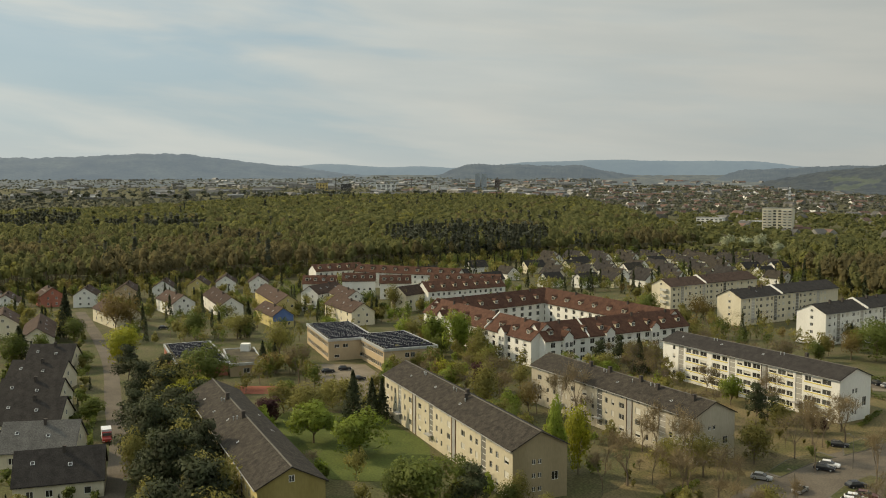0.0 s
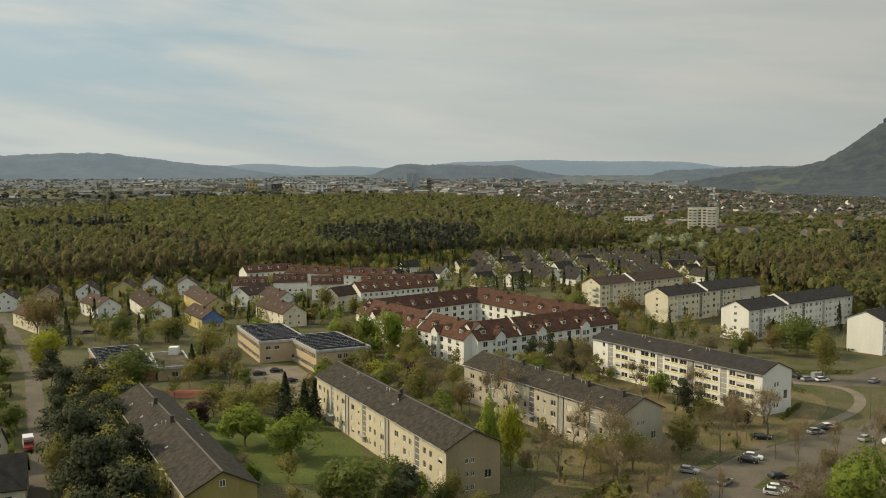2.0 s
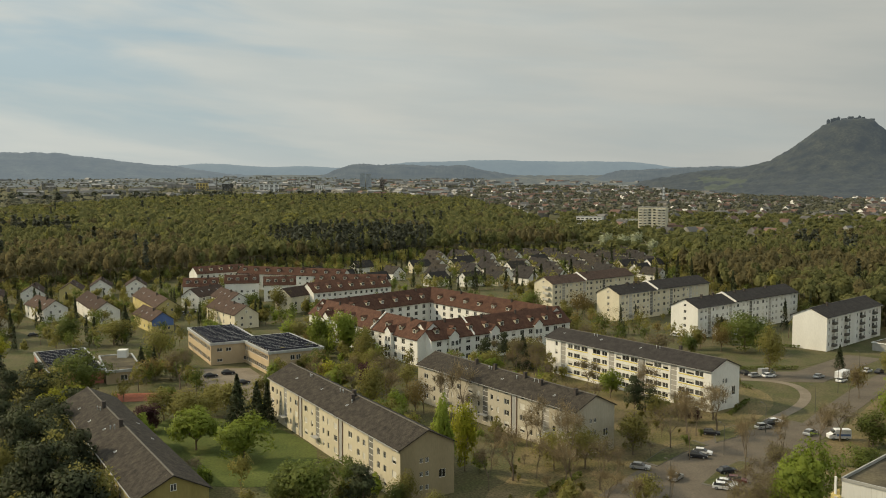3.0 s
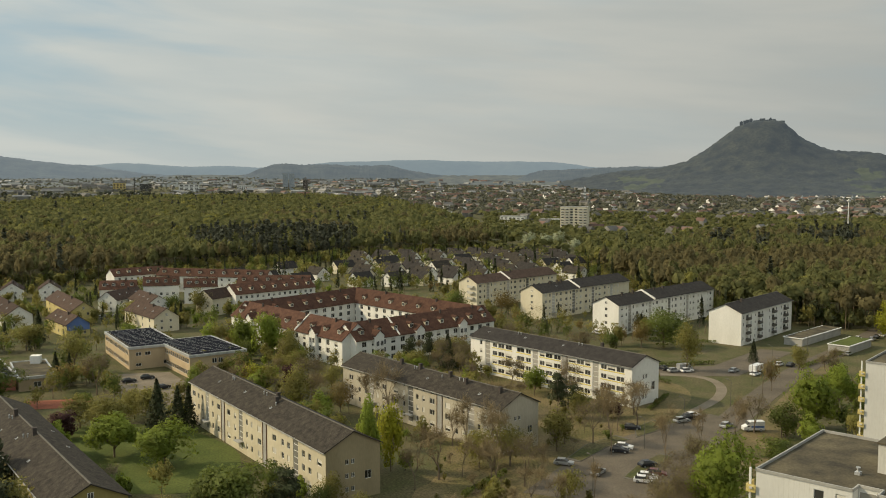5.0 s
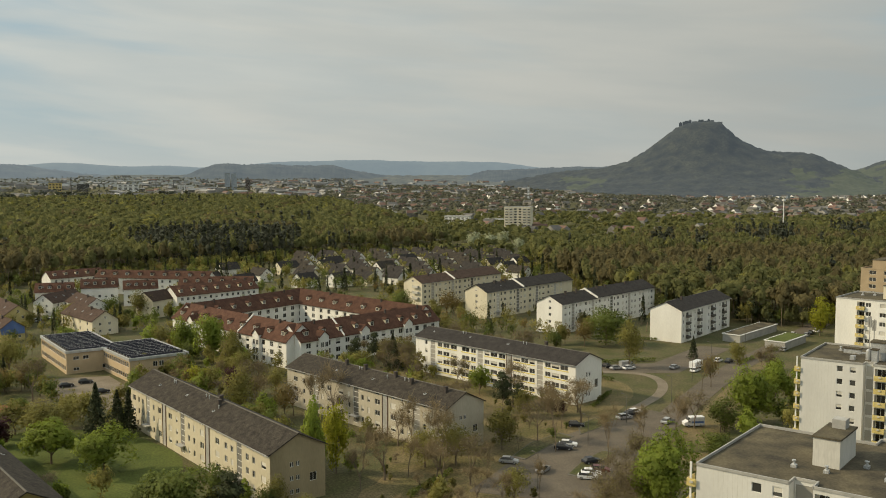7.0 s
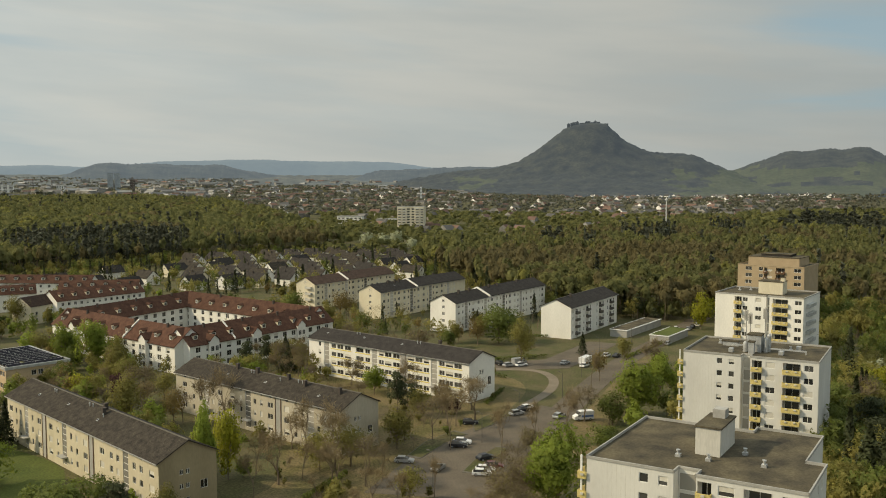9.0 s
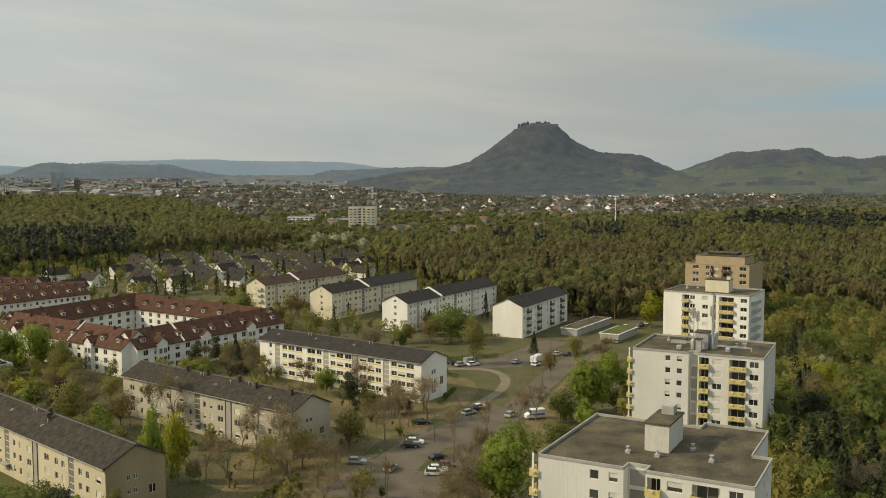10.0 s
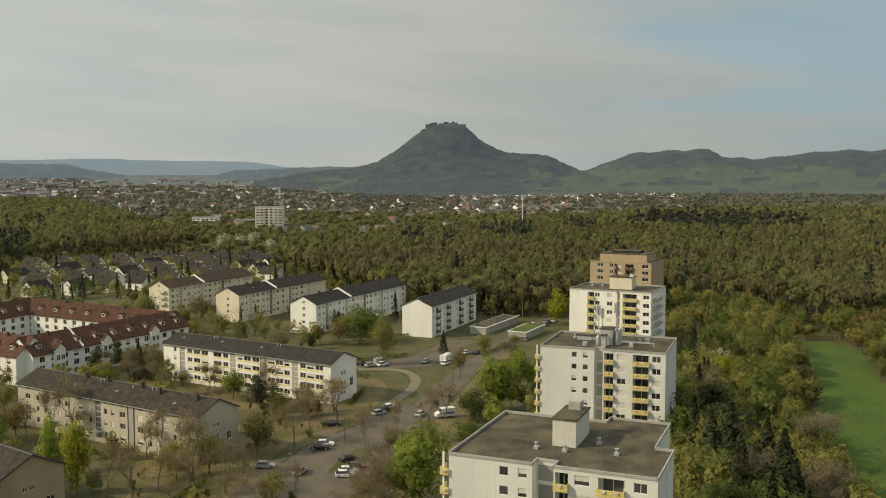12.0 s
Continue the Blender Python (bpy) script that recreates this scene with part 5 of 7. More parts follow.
wing((-21, 423), (-8, 438), 10, 8, 11.5, "cream", "roof_brown", "cream house with brown tiled roof", nwin=4, rows=(1.2, 4.0), group="family houses", gable_wins=((3, 4), (7, 4)))
for p, q, w, L2 in (((-90, 456), (-70.5, 409), "yellow", 0), ((-79, 399), (-67, 376), "yellow", 2), ((-113, 443), (-94.5, 401), "white", 0), ((-132, 430), (-118, 409), "white", 0),
                    ((-133, 494), (-130.5, 478), "yellow", 1), ((-149, 484), (-146, 468), "white", 1), ((-122, 507), (-119, 492), "white", 1), ((-104, 507), (-101, 492), "white", 1),
                    ((-66, 444), (-55, 464), "white", 0), ((-52, 450), (-41, 424), "white", 0), ((-49, 411), (-34, 382), "cream", 0), ((-158, 352), (-144, 317.5), "cream", 1),
                    ((-197, 447), (-190, 437), "redwall", 1), ((-178, 452), (-174, 436), "white", 1), ((-206, 426), (-200, 410), "white", 1), ((-164, 470), (-160, 453), "orange", 1),
                    ((-150, 398), (-130, 372), "cream", 0), ((-228, 452), (-222, 436), "white", 1), ((-182, 372), (-172, 350), "cream", 0)):
    hs = wing(p, q, 10.5 if L2 != 2 else 9.0, 5.8 if L2 != 2 else 5.0, 9.4 if L2 != 2 else 8.2, w, "roof_brown", {"yellow": "pale yellow house with brown tiled roof", "bluewall": "row house with blue gable and brown roof", "redwall": "brick-red house with white-edged roof",
         "orange": "ochre house with brown tiled roof", "cream": "cream house with brown tiled roof", "white": "white house with brown tiled roof"}[w], name="house", group="family houses",
         nwin=4, rows=(1.0, 3.7), sides=("near",), gable_wins=((3.2, 1.0), (7, 1.0), (3.2, 3.8), (7, 3.8), (5.2, 6.3)), chim=(0.15,), lights=((-0.25, 2.5), (0.0, 2.5), (0.28, 2.8)))
    if L2 == 2:   # blue cladding over one gable
        xg = math.hypot(q[0] - p[0], q[1] - p[1]) / 2 + 0.05
        bm = bmesh.new()
        ring = [[bm.verts.new((xg + dx, yy, zz)) for yy, zz in ((-4.4, 2.6), (4.4, 2.6), (4.4, 5.0), (0, 8.1), (-4.4, 5.0))] for dx in (0, 0.05)]
        bm.faces.new(ring[1]), bm.faces.new(ring[0][::-1])
        for k in range(5):
            bm.faces.new((ring[0][k], ring[0][(k + 1) % 5], ring[1][(k + 1) % 5], ring[1][k]))
        bmesh.ops.recalc_face_normals(bm, faces=bm.faces[:])
        part("gable_cladding", bm, "bluewall", hs, "blue painted gable cladding")
for (px0, py0), (px1, py1), r in (((-124.5, 264), (-108.5, 264), "roof_dark"), ((-115.5, 239), (-99.5, 240), "roof_dark"), ((-106.5, 218), (-90.5, 219.5), "roof_dark"), ((-94, 195.5), (-78.5, 198), "roof_pale"), ((-81.5, 174), (-66, 179), "roof_dark"),
                ((-98, 158), (-86, 162), "roof_dark"), ((-131, 290), (-117, 291), "roof_dark"), ((-150, 262), (-137, 263), "roof_pale")):
    wing((px0 - 2.4, py0), (px1 - 2.4, py1), 12.2, 3.6, 8.6, "cream", r, "row house with pale grey sheet roof" if r == "roof_pale" else "row house with dark brown tiled roof", name="house", group="row houses",
         nwin=4, rows=(0.9,), gable_wins=((4, 0.9), (8, 0.9), (6, 4.2)), chim=(0.05,), lights=((0.12, 3.2), (-0.3, 2.5)))

# the dense settlement before the wood: rows of dark gabled houses
srng = random.Random(5)
proto_houses = []
for k, (wl_, rf) in enumerate((("white", "roof_dark"), ("white", "roof_grey"), ("cream", "roof_dark"))):
    b = base("house", 0, 0, label=("cream" if wl_ == "cream" else "white") + " gabled house with " + ("dark slate roof" if rf == "roof_dark" else "weathered grey roof"), category="house", group="settlement houses")
    Lh = 13 + k
    wall_block(b, Lh, 9, 4.4, wl_, {"left": [(3, 1, 1.1, 1.2, "double"), (6, 1, 1.1, 1.2, "double"), (4.5, 4.9, 1.1, 1.1, "double")], "back": [(3.5, 1.4, 1.4, 1.2, "double"), (9, 1.4, 1.4, 1.2, "double")]}, 8.2)
    gable_roof(b, Lh, 9, 4.4, 8.2, rf)
    chimney(b, 1.5, 0.6, 8.1, 0.6, 1.0, "flue")
    proto_houses.append(b)
spots = []
for row in range(7):
    for col in range(9):
        sx, sy = 62 + col * 19 + row * 3 + srng.uniform(-3, 3), 520 + row * 27 + col * 2 + srng.uniform(-4, 4)
        if math.degrees(math.atan2(sx, sy)) < 21.5 - row * 0.4 and free(sx, sy, 7):
            spots.append((sx, sy, 33 + srng.choice((0, 90, 90, 90)) + srng.uniform(-5, 5)))
spots += [(-10, 560, 30), (8, 540, 30), (28, 525, 30), (40, 560, 120), (60, 600, 30), (22, 600, 30)]
for i, (sx, sy, a) in enumerate(spots):
    src = proto_houses[i % 3]
    foot(sx, sy, a, 15, 10)
    if i < 3:
        src.location, src.rotation_euler = (sx, sy, 0), (0, 0, radians(a))
    else:
        copy_thing(src, pose(sx, sy, 0, 0, 0, a))

# ---- school with solar roofs ----
def flat_hall(parent, o, ang, L, W, H, wall, wins, band=True, panels=True, wall_name="wall"):
    """A flat-roofed wing with a pale parapet, window bands and rows of solar panels."""
    c, s = math.cos(radians(ang)), math.sin(radians(ang))
    e = new("wing")
    e.parent = parent
    e.location, e.rotation_euler = (o[0] + W * s, o[1] - W * c, 0), (0, 0, radians(ang))
    wall_block(e, L, W, H, wall, wins, None, x0=L / 2, y0=W / 2)
    bm = bmesh.new()
    for x0, x1, y0, y1 in ((-0.3, L + 0.3, -0.3, 0.15), (-0.3, L + 0.3, W - 0.15, W + 0.3), (-0.3, 0.15, 0.15, W - 0.15), (L - 0.15, L + 0.3, 0.15, W - 0.15)):
        add_box(bm, x0, x1, y0, y1, H - 0.5, H + 0.35)
    part("parapet", bm, "metal", e)
    part("roof", box_bm(0.15, L - 0.15, 0.15, W - 0.15, H - 0.1, H + 0.05), "roof_flat", e)
    if panels:
        n = int((L - 1.6) / 2.6)
        m = max(2, int((W - 1.6) / 4.2))
        for k in range(n):
            x0 = 0.8 + k * (L - 1.6) / n
            x1 = x0 + 1.75
            for j in range(m):
                y0 = 0.8 + j * (W - 1.6) / m
                y1 = y0 + (W - 1.6) / m - 0.1
                bm = bmesh.new()
                v = [bm.verts.new(p) for p in ((x0, y0, H + 0.22), (x1, y0, H + 0.62), (x1, y1, H + 0.62), (x0, y1, H + 0.22), (x0, y0, H + 0.16), (x1, y0, H + 0.56), (x1, y1, H + 0.56), (x0, y1, H + 0.16))]
                for f in ((0, 3, 2, 1), (4, 5, 6, 7), (0, 1, 5, 4), (1, 2, 6, 5), (2, 3, 7, 6), (3, 0, 4, 7)):
                    bm.faces.new([v[i] for i in f])
                part("solar_panel", bm, "solar", e)
            part("panel_rail", box_bm(x1 + 0.02, x1 + 0.17, 0.8, W - 0.9, H + 0.06, H + 0.62), "metal", e)
    return e


school = base("school", -28, 318, 0, label="ochre flat-roofed school with rows of solar panels", category="school")
foot(-27, 317, 22, 40, 46)


def band_wins(L, zs, w=1.7, h=1.5, m=0.8):
    n = int((L - 2 * m) / (w + 0.25))
    return [(m + (L - 2 * m) * (i + 0.5) / n, z, w, h, "double") for i in range(n) for z in zs]


flat_hall(school, (-11.2, -12.2), 110, 36, 16.5, 7.2, "orange", {"back": band_wins(36, (1.0, 4.6)), "left": [(3, 4.4, 1.8, 1.2, "double"), (6, 4.4, 1.8, 1.2, "double"), (3, 1, 1.8, 1.0, "double"), (12, 1, 1.8, 1.2, "double")]})
flat_hall(school, (9.0, -30.2), 113, 31, 18.5, 7.2, "orange", {"back": band_wins(31, (1.0, 4.6)), "left": [(8, 4.2, 1.5, 1.6, "double"), (10, 4.2, 1.5, 1.6, "double")]})
annex = base("school_annex", -80, 296, 0, label="low flat-roofed school annex with solar panels", category="school")
foot(-76, 297, 22, 30, 36)
flat_hall(annex, (-2.5, -19), 113, 37, 15.5, 4.6, "redwall", {"left": [(4, 1.2, 1.6, 1.4, "double"), (8, 1.2, 1.6, 1.4, "double")]})
flat_hall(annex, (13.2, -15.5), 108, 26, 10, 4.0, "tan", {"left": [(5, 1, 2.0, 1.6, "double")]}, panels=False)
part("stair_tower", box_bm(11.5, 14.5, 6, 9, -0.2, 6.5), "white", annex)

# ---- garages by the wood ----
for gx, gy, gl, gw in ((198, 300, 36, 7), (205, 283, 21, 7.5)):
    g = base("garage_row", gx, gy, 33, label="low garage row with a green roof", category="garage")
    foot(gx + gl / 2 * 0.84, gy + gl / 2 * 0.54, 33, gl, gw + 4)
    wall_block(g, gl, gw, 2.8, "grey", {}, None, x0=gl / 2, y0=0)
    part("roof", box_bm(-0.3, gl + 0.3, -gw / 2 - 0.3, gw / 2 + 0.3, 2.78, 3.05), "trim", g)
    part("roof_planting", box_bm(0.2, gl - 0.2, -gw / 2 + 0.2, gw / 2 - 0.2, 3.06, 3.14), "lawn" if gl < 30 else "roof_flat", g)
    for k in range(int(gl / 3.2)):
        part("garage_door", box_bm(0.6 + k * 3.2, 3.2 + k * 3.2, -gw / 2 - 0.04, -gw / 2 + 0.02, 0.05, 2.2), "grey", g)

# ---- trees ----


def cards(centres, normals, size, rng, aspect=0.75, jitter=0.55):
    """Small quads at the centres, facing roughly along the normals."""
    n = len(centres)
    nm = normals + rng.normal(0, jitter, (n, 3))
    nm /= np.linalg.norm(nm, axis=1)[:, None] + 1e-9
    a = np.cross(nm, rng.normal(0, 1, (n, 3)))
    a /= np.linalg.norm(a, axis=1)[:, None] + 1e-9
    b = np.cross(nm, a)
    s = size * rng.uniform(0.6, 1.35, (n, 1))
    a, b = a * s, b * s * aspect
    return np.stack([centres - a, centres - b * 0.9, centres + a, centres + b], 1)


def crown_cards(rng, n, size, clumps=9, rz=1.0, rxy=1.0, z0=0.0):
    """Leaf quads of a lumpy crown of about unit radius."""
    c = rng.normal(0, 1, (clumps, 3))
    c /= np.linalg.norm(c, axis=1)[:, None]
    c *= rng.uniform(0.30, 0.62, (clumps, 1))
    c[:, 2] = np.abs(c[:, 2]) * 0.9 - 0.12
    r = rng.uniform(0.34, 0.52, clumps)
    which = rng.randint(0, clumps, n)
    d = rng.normal(0, 1, (n, 3))
    d /= np.linalg.norm(d, axis=1)[:, None]
    d[:, 2] = np.where(d[:, 2] < -0.35, -d[:, 2], d[:, 2])
    p = c[which] + d * (r[which] * rng.uniform(0.7, 1.05, n))[:, None]
    out = d * 0.5 + p * 0.9 + np.array([0, 0, 0.15])
    return cards(p, out, size, rng, jitter=0.33) * np.array([rxy, rxy, rz]) + np.array([0, 0, z0])


def soft_normals(q, zc=0.6, zr=0.4, up=0.45, own=0.34):
    """Leaf normals that follow the crown's and its clumps' swell; one for each corner."""
    c = q.mean(1)
    n = np.cross(q[:, 2] - q[:, 0], q[:, 3] - q[:, 1])
    n /= np.linalg.norm(n, axis=1)[:, None] + 1e-9
    n = own * n + (0.9 - own) * (c - np.array([0, 0, zc])) / np.array([1, 1, zr]) + np.array([0, 0, up])
    n /= np.linalg.norm(n, axis=1)[:, None] + 1e-9
    return np.repeat(n[:, None], 4, 1)


def inside(poly, x, y):
    res = np.zeros(len(x), bool)
    j = len(poly) - 1
    for i in range(len(poly)):
        (xi, yi), (xj, yj) = poly[i], poly[j]
        res ^= ((yi > y) != (yj > y)) & (x < (xj - xi) * (y - yi) / (yj - yi + 1e-12) + xi)
        j = i
    return res


def scatter(poly, spacing, rng):
    xs, ys = [p[0] for p in poly], [p[1] for p in poly]
    gx, gy = np.meshgrid(np.arange(min(xs), max(xs), spacing), np.arange(min(ys), max(ys), spacing * 0.87))
    gx = gx + (np.arange(gx.shape[0]) % 2)[:, None] * spacing / 2
    x = (gx + rng.uniform(-0.38, 0.38, gx.shape) * spacing).ravel()
    y = (gy + rng.uniform(-0.38, 0.38, gy.shape) * spacing).ravel()
    keep = inside(poly, x, y)
    return x[keep], y[keep]


def plant(protos, x, y, h, r, rng):
    """Loose faces of many trees: prototypes of unit radius and height turned, scaled and set down."""
    out, nout = [], []
    kind = rng.randint(0, len(protos), len(x))
    for k, pr in enumerate(protos):
        s = kind == k
        m = int(s.sum())
        if not m:
            continue
        a = rng.uniform(0, 2 * np.pi, m)
        ca, sa = np.cos(a)[:, None, None], np.sin(a)[:, None, None]
        X = (pr[None, ..., 0] * ca - pr[None, ..., 1] * sa) * r[s][:, None, None] + x[s][:, None, None]
        Y = (pr[None, ..., 0] * sa + pr[None, ..., 1] * ca) * r[s][:, None, None] + y[s][:, None, None]
        Z = pr[None, ..., 2] * h[s][:, None, None] + rise(x[s], y[s])[:, None, None]
        out.append(np.stack([X, Y, Z], -1).reshape(-1, 3))
        nm = soft_normals(pr, up=0.2, own=0.08)
        nout.append(np.stack([nm[None, ..., 0] * ca - nm[None, ..., 1] * sa, nm[None, ..., 0] * sa + nm[None, ..., 1] * ca, np.broadcast_to(nm[None, ..., 2], X.shape)], -1).reshape(-1, 3))
    return np.concatenate(out), np.concatenate(nout)


def trunk_cards(w=0.035, top=0.75):
    """A slim three-sided stem of unit height, as quads."""
    p = [(math.cos(a) * w, math.sin(a) * w) for a in (0, 2.1, 4.2)]
    return np.array([[(*p[i], 0), (*p[(i + 1) % 3], 0), (p[(i + 1) % 3][0] * 0.4, p[(i + 1) % 3][1] * 0.4, top), (p[i][0] * 0.4, p[i][1] * 0.4, top)] for i in range(3)])


def wood_proto(rng, n, size, fine=7):
    c = crown_cards(rng, n, size, clumps=8)
    # the dense heart of the crown, uneven, behind the outer leaves
    th, ph = np.meshgrid(np.linspace(0, 2 * np.pi, fine), np.linspace(-0.5, 0.5 * np.pi, fine // 2 + 1))
    bulge = rng.uniform(0.34, 0.58, th.shape)
    bulge[:, -1], bulge[-1] = bulge[:, 0], 0.5
    g = np.stack([np.cos(th) * np.cos(ph) * bulge, np.sin(th) * np.cos(ph) * bulge, np.sin(ph) * bulge], -1)
    core = np.stack([g[:-1, :-1], g[:-1, 1:], g[1:, 1:], g[1:, :-1]], 2).reshape(-1, 4, 3)
    return np.concatenate([c, core]) * np.array([1, 1, 0.40]) + np.array([0, 0, 0.60])


def fir_proto(rng, n, size):
    z = rng.uniform(0.08, 1.0, n) ** 0.9
    a = rng.uniform(0, 2 * np.pi, n)
    rad = (1 - z) * 0.95 * rng.uniform(0.55, 1.05, n) + 0.03
    p = np.stack([rad * np.cos(a), rad * np.sin(a), z], 1)
    d = np.stack([np.cos(a), np.sin(a), np.full(n, 0.9)], 1)
    c = cards(p, d, 1.0, rng)
    c = p[:, None] + (c - p[:, None]) * size * np.array([1, 1, 0.14])
    return c


F1 = [(-420, 440), (-240, 470), (-170, 515), (-118, 545), (-75, 595), (-20, 640), (52, 690), (150, 735), (216, 759), (257, 1070), (289, 1421), (281, 1879), (157, 2244), (-300, 2150), (-500, 1500), (-700, 1250), (-760, 700)]
F2 = [(207, 385), (222, 345), (246, 322), (300, 322), (330, 300), (330, 228), (400, 230), (800, 300), (1500, 600), (1400, 800), (1079, 1042), (694, 955), (430, 745), (301, 676), (258, 672), (235, 600), (207, 480)]
GREEN = [wood_proto(np.random.RandomState(20 + i), 58, 0.215) for i in range(7)]
GREEN_NEAR = [wood_proto(np.random.RandomState(30 + i), 170, 0.135) for i in range(7)]
GREEN_FAR = [wood_proto(np.random.RandomState(40 + i), 14, 0.40, 5) for i in range(6)]
FIRS = [fir_proto(np.random.RandomState(60 + i), 54, 0.5) for i in range(4)]
STEM = [trunk_cards()]


# stands of dark conifers in the woods: bearing and distance from the hill of the eye, half widths
STANDS = ((1.5, 760, 5.2, 110), (-18.0, 1010, 3.2, 50), (-24.5, 1120, 3.0, 120), (9.5, 690, 2.0, 55), (48.0, 1090, 5.4, 150), (35.4, 815, 1.9, 55), (39.8, 900, 1.0, 40), (29.0, 735, 0.8, 25), (31.6, 700, 0.6, 20))


def in_stand(x, y):
    b, r = np.degrees(np.arctan2(x, y)), np.hypot(x, y)
    res = np.zeros(len(x), bool)
    for sb, sr, wb, wr in STANDS:
        res |= ((b - sb) / wb) ** 2 + ((r - sr) / wr) ** 2 < 1
    return res


def wood(name, poly, label, far=950.0, spacing=8.0, seed=1, bias=0.0):
    rng = np.random.RandomState(seed)
    x, y = scatter(poly, spacing, rng)
    d, b = np.hypot(x, y), np.degrees(np.arctan2(x, y))
    rest = (b < -32) | (b > 63)   # thinner, coarser growth far round to the sides
    keep = ((d < far) & ~rest) | (rng.uniform(0, 1, len(x)) < 0.45)
    x, y, d, rest = x[keep], y[keep], d[keep], rest[keep]
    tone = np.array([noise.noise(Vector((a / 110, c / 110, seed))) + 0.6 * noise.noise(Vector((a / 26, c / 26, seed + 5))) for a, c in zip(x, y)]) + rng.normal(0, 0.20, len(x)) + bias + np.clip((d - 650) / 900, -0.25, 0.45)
    dark = (in_stand(x, y) & (rng.uniform(0, 1, len(x)) < 0.7)) | (rng.uniform(0, 1, len(x)) < 0.012)
    lush = rng.uniform(0, 1, len(x)) < 0.10
    h = rng.uniform(15.5, 23, len(x))
    r = rng.uniform(3.8, 6.3, len(x)) * np.where((d > far) | rest, 1.5, np.where(d < 480, 1.2, 1.0))
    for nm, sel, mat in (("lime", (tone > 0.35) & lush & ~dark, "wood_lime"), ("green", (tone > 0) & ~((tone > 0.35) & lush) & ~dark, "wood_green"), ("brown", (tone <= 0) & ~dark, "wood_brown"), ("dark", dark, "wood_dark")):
        verts, norms = [], []
        for lo, hi, protos in ((0, 480, GREEN_NEAR), (480, far, GREEN), (far, 9999, GREEN_FAR)):
            s = sel & (np.where(rest, 9000, d) >= lo) & (np.where(rest, 9000, d) < hi)
            if s.any():
                vv, nn = plant(FIRS if nm == "dark" else protos, x[s], y[s], h[s] * (1.12 if nm == "dark" else 1), r[s] * (0.62 if nm == "dark" else 1), rng)
                verts.append(vv), norms.append(nn)
        ob = new(name, quads_mesh(name, np.concatenate(verts), [mat], normals=np.concatenate(norms)))
        tagged(ob, label[nm], "woodland", kind="stuff")
    # young growth closes the wood's edge down to the ground
    rim = (d < 900) & ~rest & ~inside(poly, x - 20 * x / d, y - 20 * y / d)
    ex = np.repeat(x[rim], 2) + rng.uniform(-6, 6, 2 * rim.sum())
    ey = np.repeat(y[rim], 2) + rng.uniform(-6, 6, 2 * rim.sum())
    vv, nn = plant([q * np.array([1, 1, 1.25]) - np.array([0, 0, 0.3]) for q in GREEN], ex, ey, rng.uniform(5, 12, len(ex)), rng.uniform(2.2, 3.8, len(ex)), rng)
    tagged(new("undergrowth", quads_mesh("undergrowth", vv, ["wood_green"], normals=nn)), "young trees and brush closing the wood's edge", "undergrowth", kind="stuff")
    s = (d < 800) & ~rest
    ob = new("tree_stems", quads_mesh("tree_stems", plant(STEM, x[s], y[s], h[s], r[s] * 1.1, rng)[0], ["bark"]))
    tagged(ob, "grey-brown stems of the woodland trees", "tree trunks", kind="stuff")


WOOD_LABELS = {"lime": "woodland crowns in bright yellow-green leaf", "green": "broadleaf woodland in fresh olive green leaf", "brown": "woodland crowns still brown and budding", "dark": "dark conifers standing in the wood"}
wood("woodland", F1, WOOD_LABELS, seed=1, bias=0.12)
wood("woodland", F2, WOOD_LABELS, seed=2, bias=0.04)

# ---- single trees ----


def tube_quads(p, q, r0, r1, n=4):
    p, q = np.array(p, float), np.array(q, float)
    d = (q - p) / (np.linalg.norm(q - p) + 1e-9)
    a = np.cross(d, (0.3, 0.5, 0.81))
    a /= np.linalg.norm(a) + 1e-9
    b = np.cross(d, a)
    th = np.arange(n) * 2 * np.pi / n
    ring = np.cos(th)[:, None] * a + np.sin(th)[:, None] * b
    lo, hi = p + ring * r0, q + ring * r1
    return np.stack([lo, np.roll(lo, -1, 0), np.roll(hi, -1, 0), hi], 1)


def limbs(rng, h, spread, depth=3, fork=3, start=0.3, r=0.035, up=0.8):
    """Trunk and branching limbs as tapered tubes; returns the quads and the tips."""
    quads, tips = [], []

    def grow_limb(p, d, length, rad, lvl):
        bend = d + rng.normal(0, 0.12, 3)
        bend /= np.linalg.norm(bend)
        mid, end = p + d * length * 0.5, p + d * length * 0.5 + bend * length * 0.5
        quads.append(tube_quads(p, mid, rad, rad * 0.8, 6 if lvl == 0 else 4))
        quads.append(tube_quads(mid, end, rad * 0.8, rad * 0.55, 6 if lvl == 0 else 4))
        if lvl >= depth:
            tips.append(end)
            return
        for k in range(fork + (2 if lvl == 0 else 0)):
            a = rng.uniform(0, 2 * np.pi)
            side = np.array([np.cos(a), np.sin(a), 0.0])
            nd = bend * up + side * spread * rng.uniform(0.5, 1.1) + np.array([0, 0, 0.25])
            nd /= np.linalg.norm(nd)
            t = rng.uniform(0.55, 1.0)
            grow_limb(p + (end - p) * t, nd, length * rng.uniform(0.55, 0.8), rad * 0.5, lvl + 1)

    grow_limb(np.zeros(3), np.array([0, 0, 1.0]), h * start, h * r * 0.5, 0)
    return np.concatenate(quads), np.array(tips)


